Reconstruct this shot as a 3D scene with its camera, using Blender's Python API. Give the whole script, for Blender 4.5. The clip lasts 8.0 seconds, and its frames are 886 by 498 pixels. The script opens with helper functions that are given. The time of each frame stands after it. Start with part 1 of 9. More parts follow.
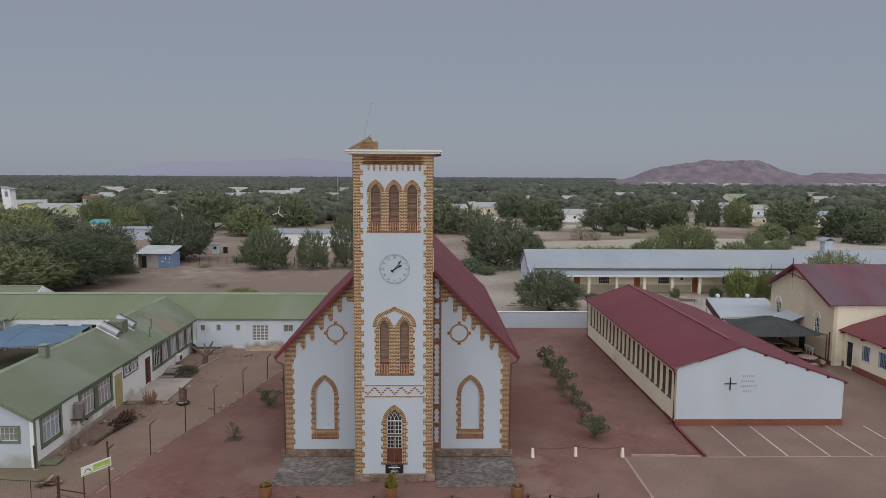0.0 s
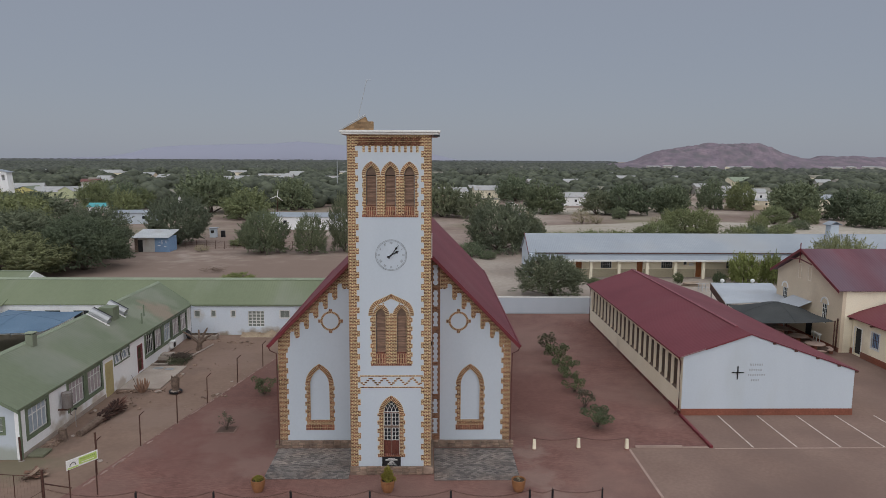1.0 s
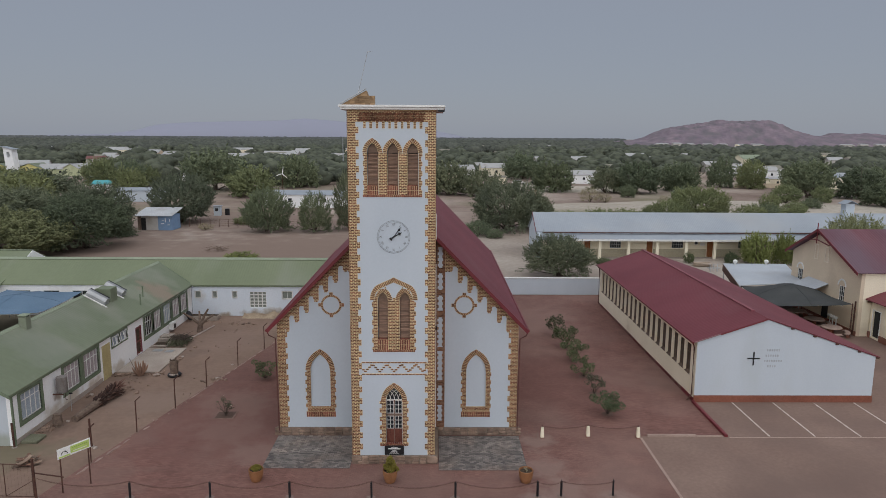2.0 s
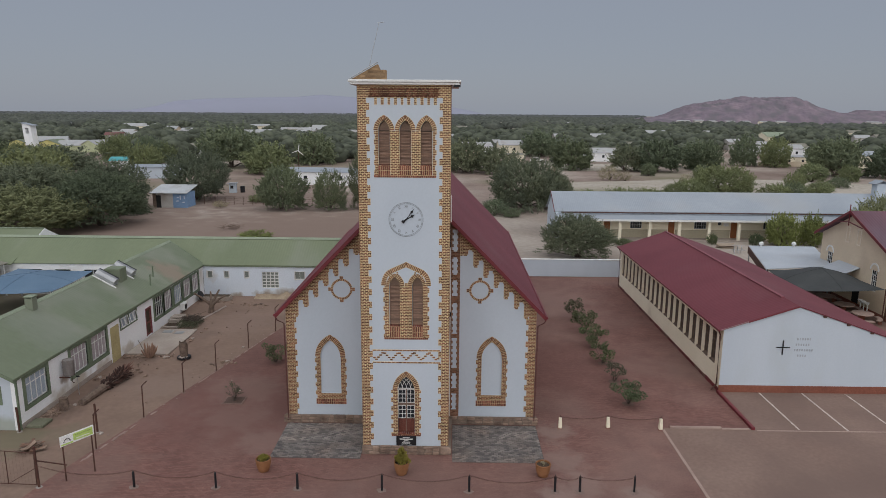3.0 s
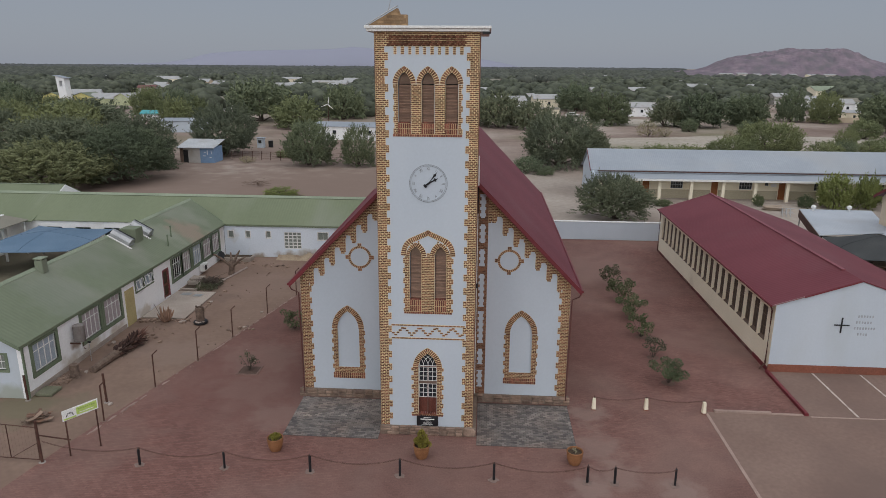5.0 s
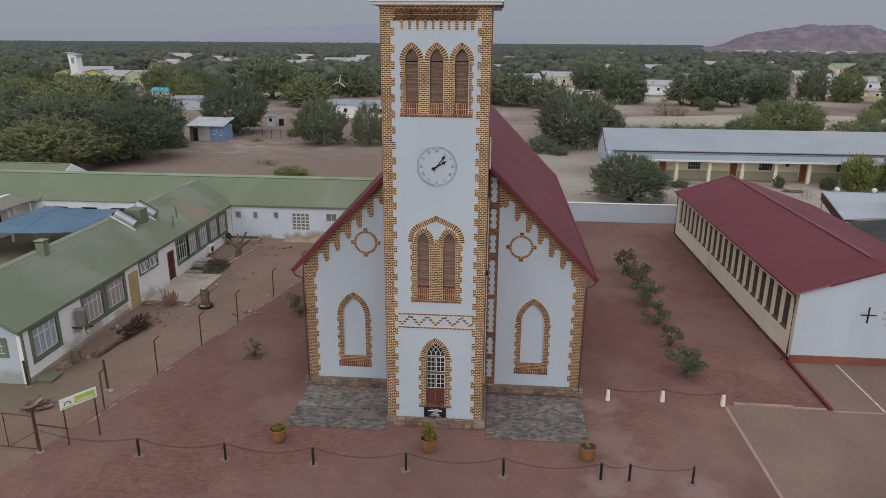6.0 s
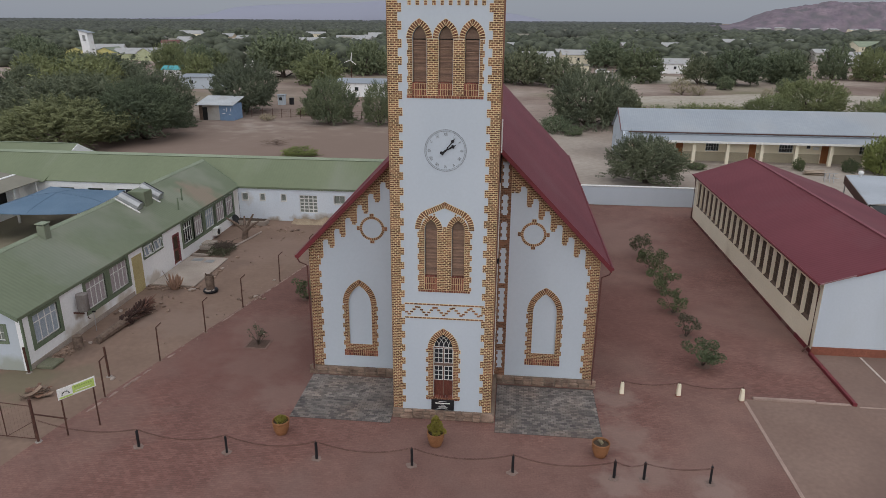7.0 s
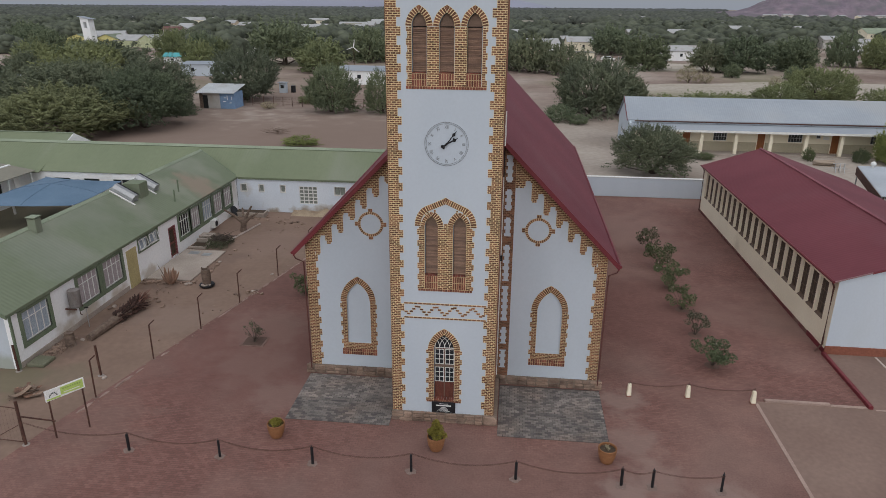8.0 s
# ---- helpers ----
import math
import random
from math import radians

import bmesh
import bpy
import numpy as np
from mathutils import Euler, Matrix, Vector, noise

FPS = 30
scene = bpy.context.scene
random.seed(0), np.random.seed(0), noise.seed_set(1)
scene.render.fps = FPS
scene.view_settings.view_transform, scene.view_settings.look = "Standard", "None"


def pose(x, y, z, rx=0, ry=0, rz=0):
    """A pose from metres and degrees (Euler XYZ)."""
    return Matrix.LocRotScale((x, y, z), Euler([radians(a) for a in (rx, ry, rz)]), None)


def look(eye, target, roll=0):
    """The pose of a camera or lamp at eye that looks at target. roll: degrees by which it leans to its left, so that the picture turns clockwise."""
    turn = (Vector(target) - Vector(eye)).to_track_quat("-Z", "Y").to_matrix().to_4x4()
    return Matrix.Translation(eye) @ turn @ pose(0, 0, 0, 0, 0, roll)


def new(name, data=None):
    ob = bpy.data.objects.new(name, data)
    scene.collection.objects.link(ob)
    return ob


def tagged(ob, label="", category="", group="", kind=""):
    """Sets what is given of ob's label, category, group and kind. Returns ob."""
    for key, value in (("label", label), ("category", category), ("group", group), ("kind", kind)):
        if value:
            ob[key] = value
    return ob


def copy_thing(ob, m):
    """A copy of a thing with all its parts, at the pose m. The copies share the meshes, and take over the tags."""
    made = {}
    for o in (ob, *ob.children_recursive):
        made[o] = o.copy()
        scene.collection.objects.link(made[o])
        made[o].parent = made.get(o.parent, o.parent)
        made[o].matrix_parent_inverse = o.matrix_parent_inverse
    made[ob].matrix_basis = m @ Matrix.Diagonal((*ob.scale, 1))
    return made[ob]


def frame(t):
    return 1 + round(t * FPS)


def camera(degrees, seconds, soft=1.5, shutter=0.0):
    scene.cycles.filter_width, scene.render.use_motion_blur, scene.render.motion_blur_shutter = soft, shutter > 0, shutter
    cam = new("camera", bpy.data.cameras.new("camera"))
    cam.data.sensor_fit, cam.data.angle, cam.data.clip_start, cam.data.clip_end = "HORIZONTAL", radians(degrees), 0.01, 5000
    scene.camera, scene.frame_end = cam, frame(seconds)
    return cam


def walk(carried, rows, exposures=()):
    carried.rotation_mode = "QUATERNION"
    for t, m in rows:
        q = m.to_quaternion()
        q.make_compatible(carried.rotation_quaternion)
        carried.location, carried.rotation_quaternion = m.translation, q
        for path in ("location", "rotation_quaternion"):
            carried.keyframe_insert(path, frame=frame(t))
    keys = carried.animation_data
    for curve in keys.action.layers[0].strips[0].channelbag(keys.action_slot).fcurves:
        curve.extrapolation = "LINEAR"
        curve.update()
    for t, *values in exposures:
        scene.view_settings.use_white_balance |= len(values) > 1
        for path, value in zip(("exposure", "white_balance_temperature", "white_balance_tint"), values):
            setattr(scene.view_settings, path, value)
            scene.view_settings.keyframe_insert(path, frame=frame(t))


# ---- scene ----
cam = camera(66.7, 8.0, soft=0.72)
PATH = [
    (0, (1.806, -34.66, 16.336), (1.847, -32.673, 16.12), 0.3),
    (0.5, (1.873, -33.972, 16.3), (1.913, -31.986, 16.067), 0.3),
    (1, (1.922, -33.207, 16.265), (1.962, -31.225, 16.0), 0.3),
    (1.5, (1.981, -32.43, 16.239), (2.017, -30.452, 15.941), 0.3),
    (3, (2.134, -30.03, 16.251), (2.105, -28.07, 15.854), 0.4),
    (3.5, (2.201, -29.282, 16.259), (2.149, -27.329, 15.829), 0.4),
    (4, (2.227, -28.552, 16.228), (2.154, -26.608, 15.766), 0.4),
    (4.5, (2.278, -27.841, 16.203), (2.18, -25.906, 15.708), 0.4),
    (6, (2.394, -25.867, 16.147), (2.238, -23.962, 15.559), 0.4),
    (6.5, (2.402, -25.245, 16.133), (2.231, -23.351, 15.516), 0.4),
    (7, (2.42, -24.664, 16.116), (2.231, -22.781, 15.47), 0.4),
    (7.5, (2.419, -24.078, 16.12), (2.22, -22.206, 15.443), 0.4),
    (8, (2.402, -23.523, 16.117), (2.204, -21.653, 15.437), 0.4),
]
walk(cam, [(t, look(eye, target, roll)) for t, eye, target, roll in PATH])

# ---- world and light: thick overcast, a soft glow of the sun from behind the camera ----
world = bpy.data.worlds.new("overcast_sky")
scene.world = world
world.use_nodes = True
wn, wl = world.node_tree.nodes, world.node_tree.links
bg = wn["Background"]
sky = wn.new("ShaderNodeTexSky")
sky.sky_type, sky.sun_disc = "NISHITA", False
sky.sun_elevation, sky.sun_rotation = radians(55), radians(176)
cloud = wn.new("ShaderNodeMix")
cloud.data_type = "RGBA"
cloud.inputs[0].default_value = 0.9
wl.new(sky.outputs[0], cloud.inputs[6])
cloud.inputs[7].default_value = (2.66, 2.92, 3.50, 1)
wl.new(cloud.outputs[2], bg.inputs[0])
bg.inputs[1].default_value = 0.1
sun_data = bpy.data.lights.new("sun", "SUN")
sun_data.energy, sun_data.angle, sun_data.color = 2.36, radians(124), (1.0, 0.985, 0.96)
sun = new("sun", sun_data)
sun.matrix_basis = look((3, -44, 62), (0, 0, 0))
scene.view_settings.exposure = 0.0


# ---- materials ----
def ramp(nt, source, stops):
    node = nt.nodes.new("ShaderNodeValToRGB")
    el = node.color_ramp.elements
    while len(el) < len(stops):
        el.new(0.5)
    for e, (p, c) in zip(el, stops):
        e.position, e.color = p, (*c, 1)
    nt.links.new(source, node.inputs[0])
    return node.outputs[0]


def mixed(nt, a, b, fac, blend="MIX"):
    node = nt.nodes.new("ShaderNodeMix")
    node.data_type, node.blend_type = "RGBA", blend
    for socket, value in ((node.inputs[0], fac), (node.inputs[6], a), (node.inputs[7], b)):
        if isinstance(value, (int, float)):
            socket.default_value = value
        elif isinstance(value, tuple):
            socket.default_value = (*value, 1)
        else:
            nt.links.new(value, socket)
    return node.outputs[2]


def noise_tex(nt, vector, scale, detail=4, stretch=None):
    node = nt.nodes.new("ShaderNodeTexNoise")
    node.inputs["Scale"].default_value, node.inputs["Detail"].default_value = scale, detail
    if stretch:
        m = nt.nodes.new("ShaderNodeMapping")
        m.inputs["Scale"].default_value = stretch
        nt.links.new(vector, m.inputs[0])
        vector = m.outputs[0]
    nt.links.new(vector, node.inputs["Vector"])
    return node.outputs[0]


def mat(name, dark, light, scale=0.6, fine=14.0, rough=0.85, bump=0.15, metal=0.0, dirt=None, dirt_scale=0.25, dirt_at=0.62,
        random_island=0.0, random_object=0.0, stretch=None, ribs=None, spec=0.3, grainy=0.8):
    """A surface with broad patches, fine grain, stains, and where wanted ribs along an axis or a tone of its own per piece."""
    m = bpy.data.materials.new(name)
    m.use_nodes = True
    nt = m.node_tree
    bsdf = nt.nodes["Principled BSDF"]
    geo = nt.nodes.new("ShaderNodeNewGeometry")
    pos = geo.outputs["Position"]
    broad = noise_tex(nt, pos, scale, 5, stretch)
    grain = noise_tex(nt, pos, fine, 3)
    c = ramp(nt, broad, [(0.3, dark), (0.7, light)])
    c = mixed(nt, c, ramp(nt, grain, [(0.3, (0.78, 0.78, 0.78)), (0.7, (1.15, 1.15, 1.15))]), grainy, "MULTIPLY")
    if dirt:
        spots = noise_tex(nt, pos, dirt_scale, 6, stretch)
        c = mixed(nt, c, dirt, ramp(nt, spots, [(dirt_at - 0.08, (0, 0, 0)), (dirt_at + 0.14, (0.8, 0.8, 0.8))]))
    for amount, kind in ((random_island, "island"), (random_object, "object")):
        if amount:
            source = geo.outputs["Random Per Island"] if kind == "island" else nt.nodes.new("ShaderNodeObjectInfo").outputs["Random"]
            lo, hi = 1 - amount, 1 + amount
            c = mixed(nt, c, ramp(nt, source, [(0, (lo, lo, lo * 1.02)), (1, (hi, hi * 0.98, hi * 0.94))]), 1.0, "MULTIPLY")
    nt.links.new(c, bsdf.inputs["Base Color"])
    bsdf.inputs["Roughness"].default_value, bsdf.inputs["Metallic"].default_value = rough, metal
    bsdf.inputs["Specular IOR Level"].default_value = spec
    height = grain
    if ribs:
        axis, pitch = ribs
        wave = nt.nodes.new("ShaderNodeTexWave")
        wave.bands_direction = axis
        wave.inputs["Scale"].default_value = 0.314 / pitch
        nt.links.new(pos, wave.inputs["Vector"])
        height = wave.outputs[1]
    b = nt.nodes.new("ShaderNodeBump")
    b.inputs["Strength"].default_value, b.inputs["Distance"].default_value = min(bump * 3, 1), 0.02
    nt.links.new(height, b.inputs["Height"])
    nt.links.new(b.outputs[0], bsdf.inputs["Normal"])
    return m


PLASTER = mat("white_plaster", (0.480, 0.535, 0.595), (0.530, 0.580, 0.638), 0.35, 9, 0.9, 0.06, dirt=(0.455, 0.49, 0.50), dirt_at=0.68, stretch=(1.2, 1.2, 0.35), grainy=0.10)
PLASTER_OLD = mat("stained_white_plaster", (0.80, 0.81, 0.82), (0.87, 0.87, 0.87), 0.4, 8, 0.9, 0.08, dirt=(0.52, 0.46, 0.38), dirt_scale=0.5, dirt_at=0.66, stretch=(1, 1, 0.5), grainy=0.22)
BLUISH_PLASTER = mat("pale_blue_white_plaster", (0.63, 0.69, 0.77), (0.71, 0.765, 0.83), 0.4, 8, 0.9, 0.06, dirt=(0.50, 0.45, 0.38), dirt_scale=0.6, dirt_at=0.68, grainy=0.22)
CREAM = mat("cream_plaster", (0.79, 0.72, 0.56), (0.86, 0.79, 0.63), 0.4, 9, 0.9, 0.06, dirt=(0.42, 0.34, 0.24), dirt_at=0.66, grainy=0.22)
PALE_PEACH = mat("pale_peach_paint", (0.72, 0.64, 0.53), (0.80, 0.72, 0.60), 0.6, 14, 0.85, 0.05)
PEACH = mat("peach_plaster", (0.60, 0.50, 0.375), (0.69, 0.585, 0.445), 0.35, 9, 0.9, 0.06, dirt=(0.48, 0.38, 0.28), dirt_at=0.63, grainy=0.22)
OLIVE = mat("olive_dado_paint", (0.42, 0.37, 0.27), (0.48, 0.43, 0.32), 0.5, 9, 0.85, 0.05)
BRICK = mat("fired_brick", (0.140, 0.064, 0.040), (0.262, 0.124, 0.076), 1.1, 40, 0.85, 0.2, random_island=0.42)
BRICK_RED = mat("red_sill_brick", (0.155, 0.052, 0.038), (0.260, 0.098, 0.070), 1.6, 40, 0.85, 0.2, random_island=0.38)
BRICK_OWN = mat("fired_brick_single", (0.140, 0.064, 0.040), (0.262, 0.124, 0.076), 1.1, 40, 0.85, 0.2, random_object=0.42)
MORTAR = mat("lime_mortar", (0.72, 0.58, 0.33), (0.84, 0.69, 0.42), 0.8, 30, 0.95, 0.15)
NAVE_MORTAR = mat("weathered_mortar", (0.54, 0.41, 0.235), (0.68, 0.53, 0.32), 0.5, 30, 0.95, 0.15)
STRIP_MORTAR = mat("dark_strip_mortar", (0.20, 0.125, 0.080), (0.30, 0.195, 0.125), 0.8, 30, 0.95, 0.15)
STONE = mat("rubble_stone", (0.170, 0.118, 0.093), (0.315, 0.230, 0.185), 1.6, 12, 0.9, 0.4, random_island=0.3, random_object=0.3)
RUBBLE_BED = mat("earthy_bed_mortar", (0.165, 0.125, 0.10), (0.25, 0.195, 0.155), 1.5, 20, 0.95, 0.2)
RED_ROOF = mat("red_sheet_roof", (0.141, 0.034, 0.044), (0.174, 0.046, 0.057), 0.25, 3, 0.65, 0.07, dirt=(0.175, 0.066, 0.074), dirt_scale=0.16, ribs=("Y", 0.24), grainy=0.2)
RED_ROOF_X = mat("red_sheet_roof_across", (0.158, 0.045, 0.056), (0.195, 0.060, 0.071), 0.25, 3, 0.55, 0.12, dirt=(0.17, 0.07, 0.085), dirt_scale=0.16, ribs=("X", 0.24), grainy=0.2)
RED_TRIM = mat("red_painted_trim", (0.135, 0.024, 0.030), (0.180, 0.034, 0.041), 0.8, 20, 0.5, 0.05)
FADED_TRIM = mat("faded_red_trim", (0.20, 0.060, 0.072), (0.26, 0.088, 0.100), 0.8, 20, 0.5, 0.05)
PINK_TRIM = mat("pale_pink_flashing", (0.25, 0.145, 0.15), (0.33, 0.20, 0.205), 0.8, 20, 0.5, 0.05)
SPLASHED_RED = mat("earth_splashed_red_paint", (0.120, 0.034, 0.036), (0.165, 0.052, 0.050), 1.2, 14, 0.9, 0.15, dirt=(0.20, 0.135, 0.11), dirt_scale=1.3, dirt_at=0.50)
BROWN_FRAME = mat("brown_painted_steel", (0.115, 0.078, 0.058), (0.165, 0.115, 0.086), 2.0, 30, 0.6, 0.05)
BROWN_BACKING = mat("brown_pane_backing", (0.060, 0.048, 0.038), (0.120, 0.095, 0.075), 5, 30, 0.9, 0.05, stretch=(9, 9, 0.3))
PIPE_BROWN = mat("dull_red_brown_paint", (0.095, 0.036, 0.032), (0.135, 0.055, 0.046), 1.5, 20, 0.6, 0.05)
OXIDE = mat("red_oxide_paint", (0.20, 0.070, 0.045), (0.27, 0.10, 0.065), 0.7, 12, 0.8, 0.1, dirt=(0.16, 0.10, 0.08))
GREEN_ROOF = mat("green_sheet_roof", (0.150, 0.180, 0.116), (0.180, 0.209, 0.140), 0.2, 3, 0.6, 0.12, dirt=(0.255, 0.262, 0.215), dirt_scale=0.30, dirt_at=0.60, ribs=("Y", 0.24), grainy=0.2)
GREEN_ROOF_X = mat("green_sheet_roof_across", (0.150, 0.180, 0.108), (0.180, 0.209, 0.129), 0.2, 3, 0.6, 0.12, dirt=(0.225, 0.245, 0.19), dirt_scale=0.22, dirt_at=0.62, stretch=(1, 0.3, 0.3), ribs=("X", 0.24), grainy=0.2)
GREEN_TRIM = mat("green_painted_trim", (0.13, 0.17, 0.11), (0.18, 0.22, 0.15), 0.8, 20, 0.6, 0.05)
PALE_TRIM = mat("pale_green_capping", (0.215, 0.255, 0.180), (0.275, 0.315, 0.230), 0.5, 14, 0.6, 0.05)
WHITE_ROOF = mat("white_sheet_roof", (0.275, 0.308, 0.350), (0.325, 0.358, 0.398), 0.2, 3, 0.5, 0.1, dirt=(0.34, 0.35, 0.36), dirt_scale=0.12, ribs=("X", 0.25), grainy=0.2)
LEAN_SHEET = mat("bright_white_sheet", (0.40, 0.435, 0.48), (0.47, 0.505, 0.55), 0.3, 4, 0.5, 0.1, dirt=(0.36, 0.37, 0.38), dirt_scale=0.2, ribs=("X", 0.25), grainy=0.2)
SHED_SHEET = mat("pale_dusty_sheet", (0.42, 0.445, 0.47), (0.52, 0.54, 0.555), 0.4, 6, 0.6, 0.1, dirt=(0.33, 0.30, 0.27), dirt_scale=0.5)
KERB_DULL = mat("dull_red_edge_block", (0.170, 0.105, 0.088), (0.225, 0.145, 0.122), 2.0, 20, 0.95, 0.1)
SOIL_DARK = mat("damp_bed_earth", (0.085, 0.055, 0.044), (0.130, 0.085, 0.068), 1.8, 20, 0.95, 0.15)
WHITE_PAINT = mat("white_paint", (0.70, 0.70, 0.68), (0.80, 0.80, 0.78), 1.0, 20, 0.6, 0.04)
GREY_METAL = mat("galvanised_metal", (0.34, 0.35, 0.36), (0.46, 0.47, 0.48), 1.0, 20, 0.45, 0.05, metal=0.5)
SHUTTER = mat("brown_louvre_wood", (0.20, 0.125, 0.09), (0.33, 0.21, 0.155), 2.5, 30, 0.7, 0.1, random_island=0.25, stretch=(1, 1, 6))
HEAD_BOARD = mat("brown_painted_board", (0.17, 0.115, 0.085), (0.23, 0.155, 0.115), 2.0, 30, 0.75, 0.08, stretch=(1, 1, 4))
DOOR_WOOD = mat("red_brown_door_wood", (0.13, 0.042, 0.030), (0.19, 0.065, 0.045), 2.0, 30, 0.6, 0.1, stretch=(6, 6, 1))
RAIL_WOOD = mat("worn_brown_rail", (0.16, 0.105, 0.08), (0.23, 0.155, 0.12), 3.0, 30, 0.7, 0.1)
ORANGE_DOOR = mat("orange_varnished_door", (0.24, 0.085, 0.03), (0.31, 0.12, 0.045), 2.0, 30, 0.55, 0.08, stretch=(6, 6, 1))
TAN_PANEL = mat("tan_panel", (0.42, 0.35, 0.17), (0.50, 0.42, 0.22), 1.0, 14, 0.8, 0.05)
BLACK = mat("black_paint", (0.012, 0.012, 0.014), (0.022, 0.022, 0.025), 3, 30, 0.5, 0.05)
GREY_NUMERAL = mat("faded_grey_paint", (0.17, 0.175, 0.18), (0.24, 0.245, 0.25), 3, 30, 0.7, 0.05)
LETTER_GREY = mat("weathered_grey_letters", (0.33, 0.35, 0.375), (0.41, 0.43, 0.455), 3, 30, 0.7, 0.05)
# near-black colour that stands in for the shade inside openings
DARK = mat("interior_shade_paint", (0.02, 0.02, 0.02), (0.035, 0.035, 0.035), 1, 8, 0.9, 0.02)
RUST = mat("rusty_steel", (0.062, 0.030, 0.024), (0.112, 0.055, 0.040), 4, 40, 0.8, 0.2)
CONCRETE = mat("weathered_concrete", (0.34, 0.29, 0.25), (0.44, 0.38, 0.33), 0.8, 20, 0.9, 0.15, dirt=(0.25, 0.20, 0.17))
GREY_BLOCK = mat("grey_paver", (0.122, 0.112, 0.111), (0.195, 0.180, 0.178), 1.2, 30, 0.85, 0.2, dirt=(0.185, 0.150, 0.135), dirt_scale=0.6, dirt_at=0.56, random_island=0.40, random_object=0.40)
JOINT_DARK = mat("dark_joint_sand", (0.075, 0.062, 0.056), (0.115, 0.096, 0.086), 1.5, 30, 0.95, 0.1)
JOINT_SAND = mat("joint_sand", (0.26, 0.225, 0.205), (0.34, 0.30, 0.27), 1.5, 30, 0.95, 0.1)
TERRACOTTA = mat("terracotta", (0.22, 0.096, 0.042), (0.31, 0.145, 0.066), 2, 30, 0.75, 0.1)
SOIL = mat("potting_soil", (0.05, 0.035, 0.025), (0.09, 0.065, 0.045), 4, 40, 0.95, 0.3)
SHADE_GREY = mat("charcoal_shade_net", (0.046, 0.050, 0.052), (0.066, 0.070, 0.070), 0.5, 30, 0.9, 0.05)
SHADE_BLUE = mat("blue_shade_net", (0.10, 0.165, 0.245), (0.135, 0.205, 0.29), 0.5, 30, 0.9, 0.05)
BLUE_PAINT = mat("blue_painted_wall", (0.17, 0.27, 0.43), (0.23, 0.34, 0.50), 0.8, 12, 0.8, 0.08, dirt=(0.10, 0.16, 0.30), dirt_scale=0.8)
TEAL = mat("teal_sheet", (0.07, 0.31, 0.33), (0.11, 0.38, 0.40), 0.5, 8, 0.7, 0.05)
YELLOW = mat("yellow_plaster", (0.62, 0.56, 0.22), (0.72, 0.65, 0.30), 0.5, 8, 0.85, 0.05)
SIGN_DARK = mat("darker_lime_print", (0.25, 0.36, 0.09), (0.31, 0.43, 0.12), 2, 30, 0.5, 0.02)
SIGN_GREEN = mat("lime_sign_print", (0.42, 0.55, 0.14), (0.48, 0.62, 0.18), 2, 30, 0.5, 0.02)
BLUE_CLOTH = mat("pale_blue_curtain", (0.26, 0.32, 0.38), (0.46, 0.50, 0.55), 6, 30, 0.9, 0.05, stretch=(9, 9, 0.3))
# opaque tone for the grey-green panes of the house
GREY_BACKING = mat("grey_green_pane_backing", (0.17, 0.19, 0.17), (0.27, 0.29, 0.26), 6, 30, 0.9, 0.05, stretch=(9, 9, 0.3))
PINK_CLOTH = mat("grey_pink_curtain", (0.30, 0.25, 0.26), (0.50, 0.45, 0.46), 6, 30, 0.9, 0.05, stretch=(9, 9, 0.3))
BARK = mat("grey_bark", (0.07, 0.055, 0.045), (0.14, 0.11, 0.09), 6, 40, 0.95, 0.4)
DRY_WOOD = mat("dry_dead_wood", (0.12, 0.085, 0.067), (0.21, 0.155, 0.122), 5, 40, 0.95, 0.4)
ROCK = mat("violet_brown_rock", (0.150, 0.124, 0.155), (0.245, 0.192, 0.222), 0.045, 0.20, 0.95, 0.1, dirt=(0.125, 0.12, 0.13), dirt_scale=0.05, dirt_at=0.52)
# distance haze is mixed into this rock's base colour
HAZE_ROCK = mat("haze_tinted_rock", (0.262, 0.272, 0.340), (0.274, 0.284, 0.350), 0.0008, 0.02, 1.0, 0.0, grainy=0.0)


def glass_mat():
    m = bpy.data.materials.new("window_glass")
    m.use_nodes = True
    b = m.node_tree.nodes["Principled BSDF"]
    b.inputs["Base Color"].default_value = (0.03, 0.035, 0.04, 1)
    b.inputs["Roughness"].default_value = 0.08
    b.inputs["Specular IOR Level"].default_value = 0.6
    return m


GLASS = glass_mat()


